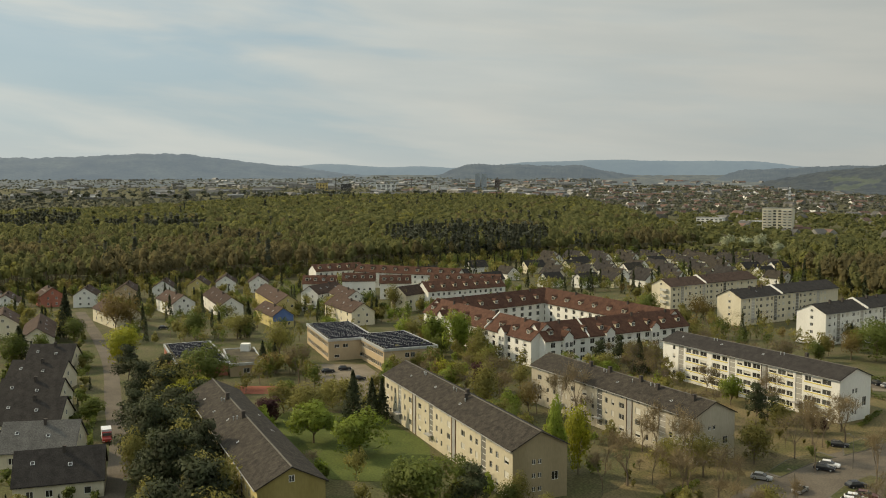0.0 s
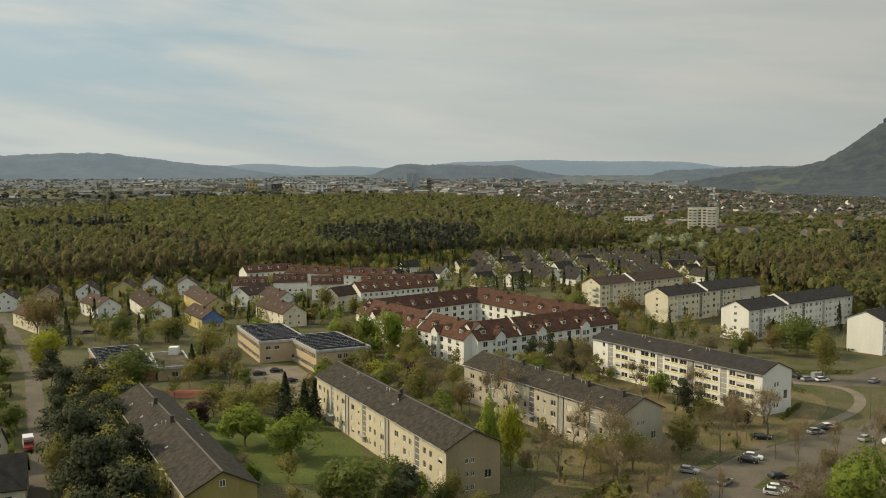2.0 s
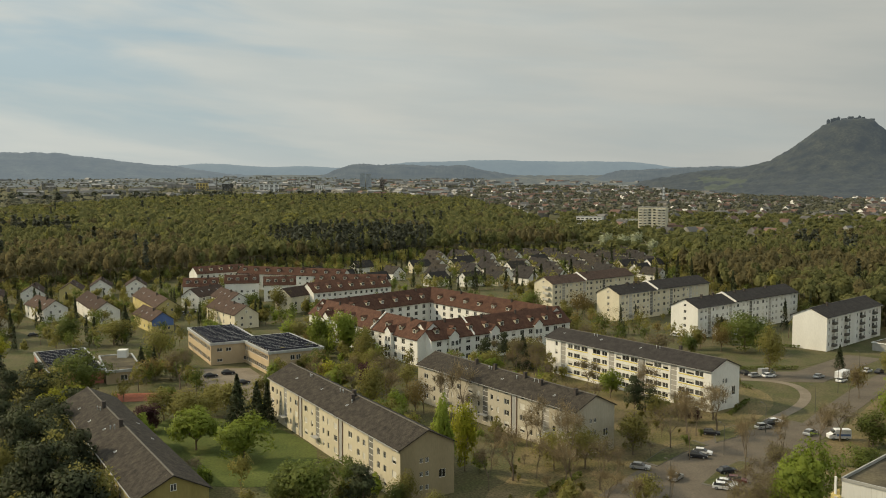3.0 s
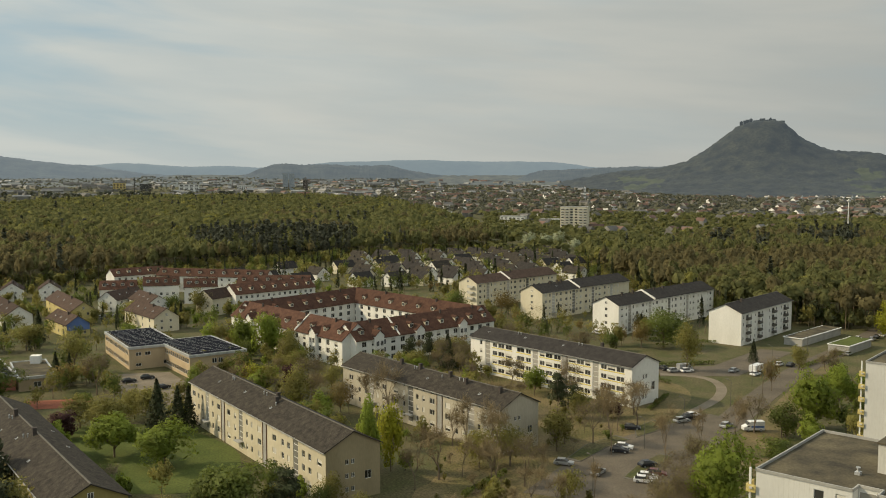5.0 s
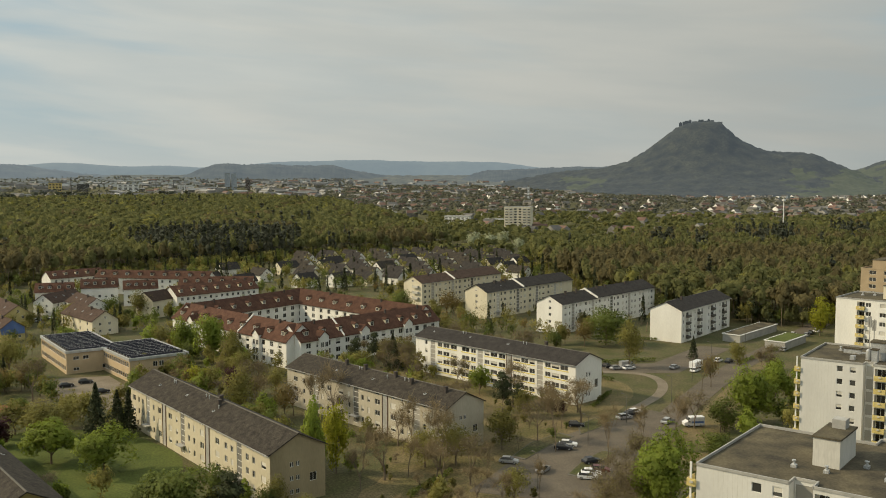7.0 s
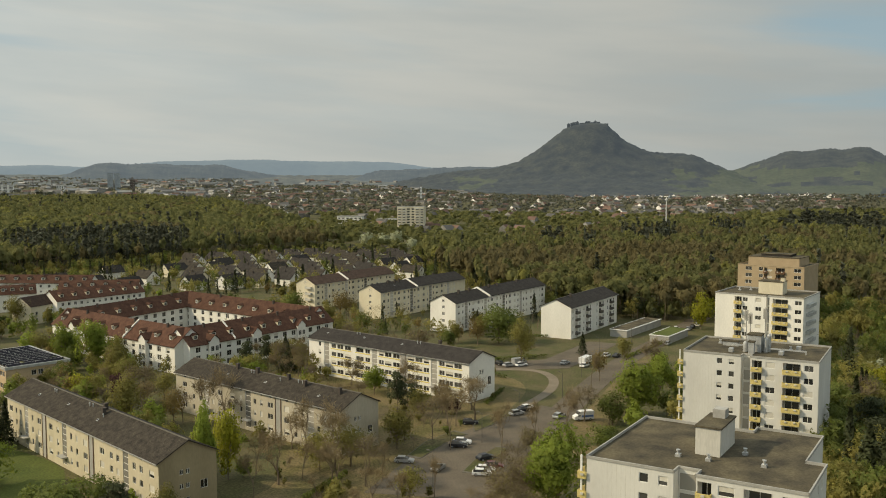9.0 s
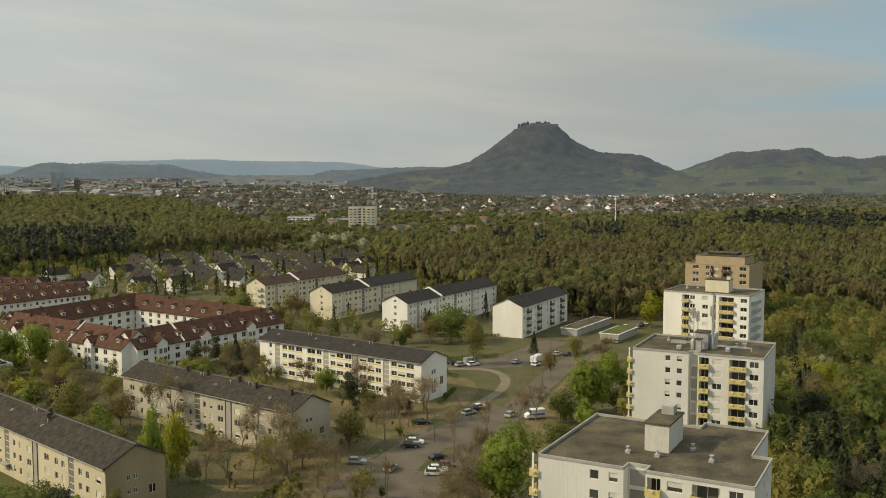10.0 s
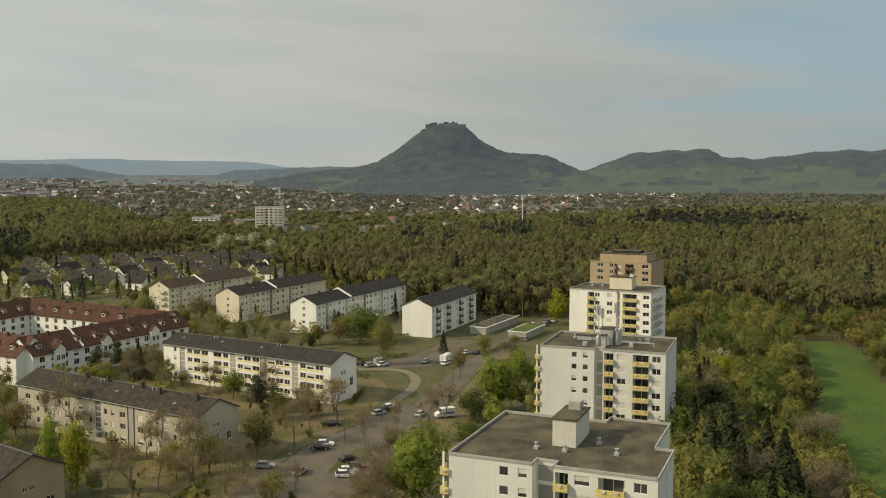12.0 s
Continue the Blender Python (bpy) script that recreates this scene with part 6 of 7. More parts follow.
def leafy_proto(seed, leaf_mat, n=1500, size=0.075, clumps=16):
    """A broadleaf tree of unit height and crown radius 0.5."""
    rng = np.random.RandomState(seed)
    wood_q, tips = limbs(rng, 1.0, 0.75, depth=2, start=0.30, r=0.035)
    c = rng.normal(0, 1, (clumps, 3))
    c /= np.linalg.norm(c, axis=1)[:, None]
    c *= rng.uniform(0.10, 0.34, (clumps, 1))
    c = c * np.array([1, 1, 1.05]) + np.array([0, 0, 0.52])
    rad = rng.uniform(0.14, 0.22, clumps)
    w = rng.randint(0, clumps, n)
    d = rng.normal(0, 1, (n, 3))
    d /= np.linalg.norm(d, axis=1)[:, None]
    pts = c[w] + d * (rad[w] * rng.uniform(0.55, 1.08, n))[:, None]
    pts[:, 2] = np.maximum(pts[:, 2], 0.08)
    out = d * 0.6 + (pts - np.array([0, 0, 0.5])) * 1.2
    return wood_q, cards(pts, out, size * 0.68, rng, jitter=0.4), leaf_mat


def bare_proto(seed, leaf_mat="twig"):
    rng = np.random.RandomState(seed)
    wood_q, tips = limbs(rng, 1.0, 0.66, depth=5, start=0.33, r=0.030, fork=2, up=0.95)
    m = 8
    base_p = np.repeat(tips, m, 0)
    d = rng.normal(0, 1, base_p.shape) + np.array([0, 0, 0.6])
    d /= np.linalg.norm(d, axis=1)[:, None]
    ln = rng.uniform(0.07, 0.19, (len(d), 1))
    base_p = base_p + rng.normal(0, 0.018, base_p.shape)
    side = np.cross(d, rng.normal(0, 1, d.shape))
    side /= np.linalg.norm(side, axis=1)[:, None]
    wd = 0.0024
    tw = np.stack([base_p - side * wd, base_p + side * wd, base_p + d * ln + side * wd * 0.4, base_p + d * ln - side * wd * 0.4], 1)
    lf = cards(base_p + d * ln * rng.uniform(0.3, 1.0, (len(d), 1)), d, 0.006, rng)
    q = np.concatenate([tw, lf])
    top = max(q[..., 2].max(), 0.5)
    s = np.array([0.5 / max(np.abs(q[..., :2]).max(), 0.2), 0.5 / max(np.abs(q[..., :2]).max(), 0.2), 1 / top])
    return wood_q * s, q * s, leaf_mat


def bud_proto(seed):
    """A tree still almost bare, its twigs veiled by small brownish buds and first leaves."""
    wood_q, twigs, _ = bare_proto(seed)
    rng = np.random.RandomState(seed + 500)
    c = twigs.mean(1)
    c = np.repeat(c, 2, 0) + rng.normal(0, 0.03, (2 * len(c), 3))
    buds = cards(c, c - np.array([0, 0, 0.5]), 0.0085, rng, jitter=0.8)
    return np.concatenate([wood_q, twigs[: len(twigs) // 2]]), buds, "bud_brown"


def conifer_proto(seed, n=1800):
    rng = np.random.RandomState(seed)
    z = rng.uniform(0.06, 1.0, n) ** 0.85
    lvl = np.round(z * 16) / 16
    z = lvl + rng.uniform(-0.012, 0.03, n)
    a = rng.uniform(0, 2 * np.pi, n)
    full = (1.02 - lvl) * 0.5 * (0.8 + 0.2 * np.sin(a * 5 + lvl * 40))
    rad = full * rng.uniform(0.25, 1.0, n) ** 0.6
    p = np.stack([rad * np.cos(a), rad * np.sin(a), z - rad * 0.18], 1)
    d = np.stack([np.cos(a) * 0.35, np.sin(a) * 0.35, np.ones(n)], 1)
    q = cards(p, d, 0.042, rng)
    return np.concatenate([tube_quads((0, 0, 0), (0, 0, 0.95), 0.018, 0.003, 6)]), q, "needle"


def pine_proto(seed, n=4200):
    rng = np.random.RandomState(seed)
    wood_q, tips = limbs(rng, 1.0, 0.7, depth=1, start=0.5, r=0.035)
    k = 22
    a, z = rng.uniform(0, 2 * np.pi, k), rng.uniform(0.3, 0.92, k)
    rr_ = rng.uniform(0.04, 0.34, k) * np.clip(1.25 - z, 0.3, 1)
    c = np.stack([rr_ * np.cos(a), rr_ * np.sin(a), z], 1)
    w = rng.randint(0, k, n)
    d = rng.normal(0, 1, (n, 3))
    d /= np.linalg.norm(d, axis=1)[:, None]
    p = c[w] + d * np.array([0.17, 0.17, 0.085]) * rng.uniform(0.5, 1.0, (n, 1))
    return wood_q, cards(p, d + np.array([0, 0, 0.5]), 0.024, rng, 0.6), "needle"


KINDS = {
    "fresh": [leafy_proto(101 + i, "leaf_fresh", 3000, 0.056, 22) for i in range(3)], "lime": [leafy_proto(111 + i, "leaf_lime", 3200, 0.047, 22) for i in range(2)],
    "green": [leafy_proto(121 + i, "leaf_green", 3400, 0.044, 22) for i in range(3)], "olive": [leafy_proto(131 + i, "leaf_olive", 3000, 0.037, 22) for i in range(3)],
    "rust": [leafy_proto(141 + i, "leaf_rust", 1900, 0.036, 18) for i in range(2)], "plum": [leafy_proto(151, "leaf_plum")],
    "white": [leafy_proto(161, "leaf_white", 900, 0.09)], "bare": [bare_proto(171 + i) for i in range(4)], "bud": [bud_proto(221 + i) for i in range(3)],
    "fir": [conifer_proto(181 + i) for i in range(2)], "pine": [pine_proto(191 + i) for i in range(3)],
    "bush": [leafy_proto(201 + i, "leaf_olive", 420, 0.13, 9) for i in range(3)], "shrub": [leafy_proto(211 + i, "leaf_green", 420, 0.13, 9) for i in range(2)],
}
TREE_LABELS = {
    "fresh": "broadleaf tree in dense fresh green leaf", "lime": "maple in bright yellow-green spring leaf", "green": "mid-green leafy garden tree", "olive": "tree with thin olive-brown young leaves",
    "rust": "tree with rust-brown young leaves", "plum": "dark purple-leaved plum tree", "white": "tree covered in pale blossom", "bare": "bare deciduous tree with brown twigs", "bud": "nearly bare tree veiled in brownish buds",
    "fir": "slender dark green spruce", "pine": "broad dark green pine", "bush": "low olive-brown bush in young leaf", "shrub": "low dense green garden shrub",
}
_protos = {}


def leaf_normals(kind, q):
    return soft_normals(q, 0.3, 0.9, 0.1) if kind == "fir" else soft_normals(q * np.array([2, 2, 1]), 0.5, 0.5, 0.15)



def grow(kind, rows, group=""):
    """Set down trees of one kind: rows of (x, y, height, crown radius)."""
    for i, (x, y, h, r) in enumerate(rows):
        k = i % len(KINDS[kind])
        s = 1.0 + 0.001 * (i % 7)
        if (kind, k) not in _protos:
            wq, lq, mat = KINDS[kind][k]
            nm = "bush" if kind in ("bush", "shrub") else "tree"
            wm, lm = quads_mesh("trunk", wq, ["bark"]), quads_mesh("crown", lq, [mat], normals=None if kind == "bare" else leaf_normals(kind, lq))
            _protos[kind, k] = (wm, lm, nm)
        wm, lm, nm = _protos[kind, k]
        e = base(nm, x, y, (i * 137.5 + x * 3) % 360, -0.05, TREE_LABELS[kind], nm, group or {"bush": "garden bushes"}.get(nm, "estate trees"))
        wide = 2.7 if kind in ("fresh", "lime", "green", "olive") else 4.6 if kind == "fir" else 2.5
        e.scale = (wide * r, wide * r, h * s * 1.1)
        for name_, me in (("trunk", wm), ("crown", lm)):
            o = new(name_, me)
            o.parent = e


def thicket(name, kinds, rows, label, category="trees"):
    """Many small or distant trees as one mesh for each kind of leaf."""
    for kind in kinds:
        mine = [r for k, r in rows if k == kind]
        if not mine:
            continue
        quads, stems, norms = [], [], []
        for i, (x, y, h, r) in enumerate(mine):
            wq, lq, mat = KINDS[kind][i % len(KINDS[kind])]
            a = (i * 137.5 + x * 3) % 360
            ca, sa = math.cos(radians(a)), math.sin(radians(a))
            near_ = math.hypot(x, y) < 260
            step = max(1, len(lq) // (300 if near_ else 120))
            g = 1.0 if kind in ("bare", "bud") else min(0.98 * math.sqrt(step), 3.2)
            ln = leaf_normals(kind, lq)[::step]
            norms.append(np.stack([ln[..., 0] * ca - ln[..., 1] * sa, ln[..., 0] * sa + ln[..., 1] * ca, ln[..., 2]], -1).reshape(-1, 3))
            for src, out, k in ((lq[::step], quads, g), (wq if near_ and kind in ("bare", "bud") else wq[:12], stems, 1.0)):
                c0 = src.mean(1, keepdims=True)
                q = c0 + (src - c0) * k
                out.append(np.stack([(q[..., 0] * ca - q[..., 1] * sa) * 2 * r + x, (q[..., 0] * sa + q[..., 1] * ca) * 2 * r + y, q[..., 2] * h], -1).reshape(-1, 3))
        tagged(new(name, quads_mesh(name, np.concatenate(quads), [KINDS[kind][0][2]], normals=None if kind == "bare" else np.concatenate(norms))), TREE_LABELS[kind].replace("tree", "trees") + " " + label, category, kind="stuff")
        tagged(new("stems", quads_mesh("stems", np.concatenate(stems), ["bark"])), "brown stems and limbs of " + category, "tree trunks", kind="stuff")


def hedge(p, q, h, w, label):
    """A clipped hedge: leaf clusters filling a long low box."""
    p, q = np.array(p, float), np.array(q, float)
    L = np.linalg.norm(q - p)
    u = (q - p) / L
    v = np.array([-u[1], u[0]])
    rng = np.random.RandomState(int(L * 10))
    n = int(L * 40)
    a, b, c = rng.uniform(0, L, n), rng.uniform(-w / 2, w / 2, n), h * rng.uniform(0.05, 1.0, n) ** 0.6
    pts = np.concatenate([p[None] + a[:, None] * u + b[:, None] * v, c[:, None]], 1)
    d = np.stack([v[0] * b, v[1] * b, np.full(n, 0.5)], 1)
    tagged(new("hedge", quads_mesh("hedge", cards(pts, d, 0.3, rng), ["leaf_green"])), label, "hedge", "hedges")


for p, q, h in (((128, 277), (152, 275), 1.2), ((118, 263), (124, 250), 1.3), ((176, 262), (205, 281), 1.2), ((-86, 216), (-78, 196), 2.2), ((-94, 242), (-87, 220), 2.2), ((-72, 186), (-66, 166), 1.8),
                ((104, 222), (116, 236), 1.1), ((40, 168), (52, 180), 1.2), ((96, 330), (120, 318), 1.3), ((150, 322), (172, 310), 1.2)):
    hedge(p, q, h, 1.3, "clipped dark green hedge along the plot")

grow("lime", ((-108.2, 300.3, 13.4, 7.2), (-67.8, 228.9, 10.8, 5.7), (-66.0, 240.4, 9.3, 4.4), (1.1, 261.9, 9.2, 4.3), (28.4, 186.1, 15.9, 2.8), (240.0, 302.8, 15.1, 5.1)))
grow("rust", ((-131.3, 359.3, 19.2, 8.1), (-126.1, 362.0, 16.1, 5.3), (22.4, 233.6, 10.6, 3.8), (17.2, 256.3, 7.4, 3.5), (139.9, 306.3, 10.7, 4.2), (148.9, 235.5, 10.7, 3.1), (110.9, 392.4, 12.9, 5.1), (114.6, 391.5, 10.3, 4.6)))
grow("green", ((-145.2, 300.3, 10.6, 5.4), (-119.6, 295.8, 5.7, 3.6), (-90.8, 228.9, 6.4, 3.4), (-136.9, 305.1, 9.8, 3.3), (-141.6, 342.9, 9.8, 4.2), (-70.5, 263.4, 13.2, 7.8), (-96.8, 349.0, 11.1, 5.0), (-2.6, 164.0, 11.7, 6.2), (-8.4, 167.6, 9.7, 4.4), (4.0, 178.6, 6.4, 2.7), (12.1, 165.0, 6.0, 2.3), (125.2, 191.7, 8.1, 4.3), (111.7, 174.9, 5.8, 3.6), (148.7, 306.5, 14.7, 8.1), (127.3, 303.4, 7.3, 2.9), (53.2, 346.0, 8.9, 4.4), (90.9, 397.1, 12.9, 4.6), (-77.9, 436.7, 10.3, 3.9), (30.3, 263.5, 8.5, 3.6), (-35.4, 426.7, 10.3, 3.7), (-27.9, 425.0, 3.9, 3.2)))
grow("pine", ((-81.6, 240.4, 13.1, 5.4), (-73.2, 211.2, 12.3, 5.0), (-60.7, 182.8, 16.0, 5.1), (-49.9, 162.4, 15.9, 5.8), (-92.9, 263.4, 13.2, 4.9), (-65.8, 213.6, 10.4, 5.0), (-45.7, 162.4, 12.2, 4.2), (5.7, 163.0, 9.6, 4.1), (58.5, 295.3, 10.2, 3.4), (51.1, 291.6, 9.5, 3.3), (77.8, 220.9, 11.4, 3.5), (83.8, 225.7, 6.8, 2.7), (92.4, 340.1, 7.8, 3.5)))
grow("olive", ((-61.5, 176.0, 12.6, 3.0), (-80.2, 349.0, 10.0, 6.3), (-55.8, 305.1, 14.6, 4.7), (-34.7, 227.2, 10.0, 6.3), (-42.4, 236.2, 8.1, 4.5), (-31.3, 240.4, 7.6, 3.9), (11.5, 237.9, 13.0, 5.4), (22.7, 262.7, 7.6, 3.6), (93.5, 339.9, 8.9, 5.7), (138.2, 267.3, 16.3, 4.9), (170.1, 253.5, 9.7, 2.9), (77.1, 400.3, 9.1, 5.6), (11.8, 292.0, 12.9, 4.7), (32.1, 410.9, 10.3, 5.2), (-22.9, 423.8, 12.9, 5.3)))
grow("fir", ((-144.6, 305.1, 10.7, 3.0), (-147.0, 349.0, 17.8, 2.4), (-78.6, 362.0, 11.5, 1.9), (-58.8, 291.3, 8.4, 1.5), (-54.8, 291.3, 8.0, 1.3), (-22.8, 225.7, 12.1, 2.1), (-18.3, 229.3, 9.7, 1.7), (-15.8, 230.6, 9.4, 1.4), (62.6, 285.7, 10.3, 2.2), (165.9, 273.8, 7.2, 1.2)))
grow("fresh", ((-30.5, 209.1, 9.9, 5.7), (-18.7, 198.8, 9.9, 6.0), (17.5, 231.3, 7.5, 3.5), (79.2, 245.0, 8.1, 3.2), (81.0, 141.7, 16.7, 6.1), (137.0, 198.0, 14.7, 6.0), (153.3, 210.9, 12.5, 4.6), (5.1, 312.1, 16.5, 5.1), (-2.9, 324.2, 14.1, 4.9), (22.7, 178.9, 18.1, 2.5)))
grow("plum", ((-44.4, 225.9, 7.5, 3.7), (10.8, 264.2, 8.5, 2.6), (92.8, 217.9, 4.5, 2.1), (-5.7, 347.3, 7.5, 3.9)))
grow("bare", ((33.9, 224.8, 15.8, 5.1), (29.8, 227.0, 13.3, 4.0), (50.5, 183.3, 15.0, 4.0), (47.8, 197.8, 13.1, 3.3), (34.4, 187.3, 9.9, 3.3), (78.9, 187.6, 14.0, 3.4), (85.4, 174.1, 13.8, 3.6), (98.7, 183.3, 11.0, 2.6), (113.6, 194.4, 10.2, 2.8), (63.8, 159.7, 8.7, 2.6), (71.6, 198.2, 7.4, 2.9), (58.1, 174.4, 8.2, 3.0), (42.6, 179.9, 9.2, 3.0), (142.6, 230.2, 10.4, 2.7), (52.9, 192.5, 10.0, 3.0)))
grow("white", ((233.1, 740.3, 17.5, 6.3), (247.7, 736.8, 16.5, 5.8), (261.8, 746.2, 17.8, 5.9), (263.6, 708.9, 14.1, 5.7)))

# garden and street greenery between the buildings
ROAD_LINES = [[(-50, 124), (-61, 160), (-73, 200), (-90, 243), (-112, 300), (-136, 352), (-170, 420)], [(46, 120), (70, 160), (93, 183), (115, 203), (139, 227), (172, 258), (211, 289), (262, 330)]]


def off_road(x, y, m=5.5):
    for line in ROAD_LINES:
        for (ax, ay), (bx, by) in zip(line, line[1:]):
            t = max(0, min(1, ((x - ax) * (bx - ax) + (y - ay) * (by - ay)) / ((bx - ax) ** 2 + (by - ay) ** 2)))
            if math.hypot(x - ax - t * (bx - ax), y - ay - t * (by - ay)) < m:
                return False
    return True


LAWNS = [[(-40, 195), (-12, 182), (-3, 205), (-20, 232), (-44, 236)], [(124, 278), (150, 276), (182, 300), (160, 322), (130, 300)], [(52, 168), (72, 155), (100, 186), (124, 206), (118, 216), (92, 203), (76, 194)],
         [(-48, 300), (-26, 300), (-12, 262), (-22, 255), (-40, 275)], MEADOW, [(120, 205), (135, 205), (205, 275), (190, 290), (150, 262), (125, 262)]]


def strew(poly, n, kinds, hs, margin=2.0, seed=0, group="", joined=""):
    rg = random.Random(seed)
    xs, ys = [p[0] for p in poly], [p[1] for p in poly]
    got = {k: [] for k in kinds}
    tries = 0
    while sum(map(len, got.values())) < n and tries < n * 40:
        tries += 1
        x, y = rg.uniform(min(xs), max(xs)), rg.uniform(min(ys), max(ys))
        pt = (np.array([x]), np.array([y]))
        if inside(poly, *pt)[0] and free(x, y, margin) and off_road(x, y) and not any(inside(p, *pt)[0] for p in LAWNS):
            k = rg.choice(kinds)
            h = rg.uniform(*hs) * (1.25 if k in ("fir", "bare", "bud") else 1.0)
            got[k].append((round(x, 1), round(y, 1), round(h, 1), round(h * (0.2 if k == "fir" else rg.uniform(0.36, 0.5)), 1)))
    if joined:
        thicket("thicket", list(dict.fromkeys(kinds)), [(k, r) for k, rows in got.items() for r in rows], joined)
        return
    for k, rows in got.items():
        grow(k, rows, group)


strew([(-230, 360), (-90, 330), (-60, 360), (-20, 400), (-80, 540), (-230, 480)], 430, ("green", "olive", "fir", "olive", "bush", "bud", "green"), (3.5, 9), margin=1.2, seed=1, joined="in the gardens")
strew([(-150, 200), (-100, 180), (-80, 230), (-110, 300), (-145, 350), (-190, 330)], 30, ("green", "shrub", "fir", "olive", "shrub"), (2.5, 6), seed=2, joined="in the gardens")
strew([(-150, 200), (-100, 180), (-80, 230), (-110, 300), (-145, 350), (-190, 330)], 90, ("shrub", "bush", "green", "bud"), (1.5, 5), margin=0.6, seed=22, joined="along the hedges")
strew([(-60, 200), (0, 180), (30, 200), (90, 300), (-10, 350), (-60, 300)], 36, ("olive", "bud", "bare", "green", "olive"), (5, 10), seed=3, group="estate trees")
strew([(-60, 180), (0, 160), (30, 180), (90, 300), (-10, 350), (-60, 300)], 140, ("bush", "olive", "shrub", "olive", "bud", "fresh"), (3.0, 8.5), margin=2.0, seed=23, joined="between the blocks")
strew([(20, 120), (60, 140), (75, 190), (110, 220), (125, 270), (95, 320), (60, 290), (40, 190), (30, 170)], 26, ("bare", "bare", "olive", "bare", "bud"), (6, 10), margin=3.0, seed=4, group="estate trees")
strew([(10, 120), (60, 130), (75, 190), (120, 235), (130, 275), (95, 320), (60, 290), (40, 190), (20, 160)], 150, ("bush", "shrub", "bush", "bud"), (1.2, 3.2), margin=0.8, seed=24, joined="between the blocks")
strew([(80, 320), (130, 300), (160, 330), (215, 400), (200, 470), (150, 500), (60, 480), (50, 410)], 170, ("olive", "rust", "green", "bare", "fir", "olive", "bush"), (4, 10), seed=5, joined="between the far blocks")
strew([(-60, 490), (200, 480), (250, 740), (150, 740), (40, 700), (-60, 620)], 700, ("olive", "green", "fir", "bud", "olive", "olive"), (5, 10.5), margin=0.3, seed=6, joined="in the settlement")
strew([(-60, 262), (-2, 250), (30, 290), (0, 352), (-30, 372), (-62, 360)], 60, ("olive", "green", "fresh", "green", "rust"), (5, 10.5), margin=1.5, seed=27, joined="round the school")
strew([(-60, 400), (0, 370), (20, 420), (60, 450), (40, 490), (-60, 500)], 80, ("olive", "green", "fresh", "bush"), (4, 8), seed=7, joined="by the terraces")
strew([(120, 130), (150, 190), (190, 250), (180, 262), (140, 215), (112, 172)], 26, ("green", "fresh", "shrub", "olive"), (4, 9), seed=8, joined="beside the street")
strew([(20, 100), (60, 130), (62, 160), (38, 180), (0, 160)], 30, ("bare", "bush", "shrub", "olive"), (3, 8), seed=9, group="estate trees")
strew([(-46, 124), (-34, 130), (-40, 160), (-62, 235), (-80, 262), (-70, 215), (-62, 180), (-54, 150)], 40, ("pine", "pine", "olive", "pine"), (8, 15), seed=10, group="lane trees")

# still leafless trees over the grass and along the street
strew([(20, 120), (60, 140), (75, 190), (110, 220), (125, 270), (95, 320), (60, 290), (40, 190), (30, 170)], 12, ("bud", "bare", "bud"), (6, 9.5), margin=3.0, seed=41, group="estate trees")
strew([(20, 240), (60, 215), (100, 300), (84, 316), (36, 290)], 7, ("bud", "bud", "fresh"), (5, 8), margin=2.5, seed=42, group="estate trees")
strew([(62, 128), (86, 150), (140, 206), (190, 256), (182, 266), (120, 208), (70, 158)], 16, ("bud", "bare"), (5.5, 9), margin=1.5, seed=43, group="estate trees")
strew([(84, 330), (126, 306), (146, 330), (120, 372), (104, 412), (70, 440), (56, 400)], 40, ("bud", "bud", "olive"), (7, 10.5), margin=1.2, seed=44, joined="between the far blocks")
strew([(125, 320), (215, 316), (235, 420), (190, 440), (150, 400)], 40, ("bud", "bud", "fir", "olive"), (6, 9.5), margin=1.2, seed=45, joined="between the far blocks")

strew([(-104, 150), (-64, 150), (-72, 190), (-94, 240), (-114, 292), (-142, 292), (-122, 230)], 110, ("shrub", "green", "fir", "shrub", "bush", "shrub"), (1.5, 5), margin=0.4, seed=47, joined="round the row houses")
grow("white", ((221, 197, 9, 4.2),))
grow("lime", ((207, 183, 11, 4.2),))

# the wood beside the towers, close by
strew([(104, 84), (150, 92), (196, 150), (254, 192), (284, 226), (330, 240), (330, 320), (262, 296), (215, 236), (168, 166), (120, 118)], 470, ("olive", "green", "green", "olive", "bush", "green", "bud", "olive", "green"), (6, 13), margin=1.0, seed=12, joined="at the edge of the wood")
strew([(232, 104), (300, 90), (440, 120), (440, 280), (312, 226), (262, 172)], 320, ("olive", "green", "olive", "rust", "green"), (9, 16), margin=1.0, seed=13, joined="beyond the meadow")
strew([(140, 84), (158, 92), (180, 122), (216, 152), (258, 186), (292, 224), (280, 232), (250, 200), (192, 156), (160, 120)], 120, ("olive", "green", "bush", "olive"), (4, 9), margin=0.5, seed=15, joined="round the meadow")
strew([(244, 138), (300, 124), (340, 222), (296, 232), (284, 196), (252, 172), (240, 156)], 130, ("olive", "green", "bush", "green"), (5, 11), margin=0.5, seed=16, joined="round the meadow")
strew([(104, 78), (128, 88), (172, 150), (160, 158)], 26, ("pine", "fir", "green"), (8, 13), margin=0.3, seed=14, group="lane trees")
strew([(88, 76), (112, 84), (158, 136), (214, 198), (222, 212), (206, 208), (166, 156), (146, 140), (106, 98)], 44, ("pine", "green", "olive", "fir"), (8, 14), margin=0.3, seed=46, joined="behind the towers")
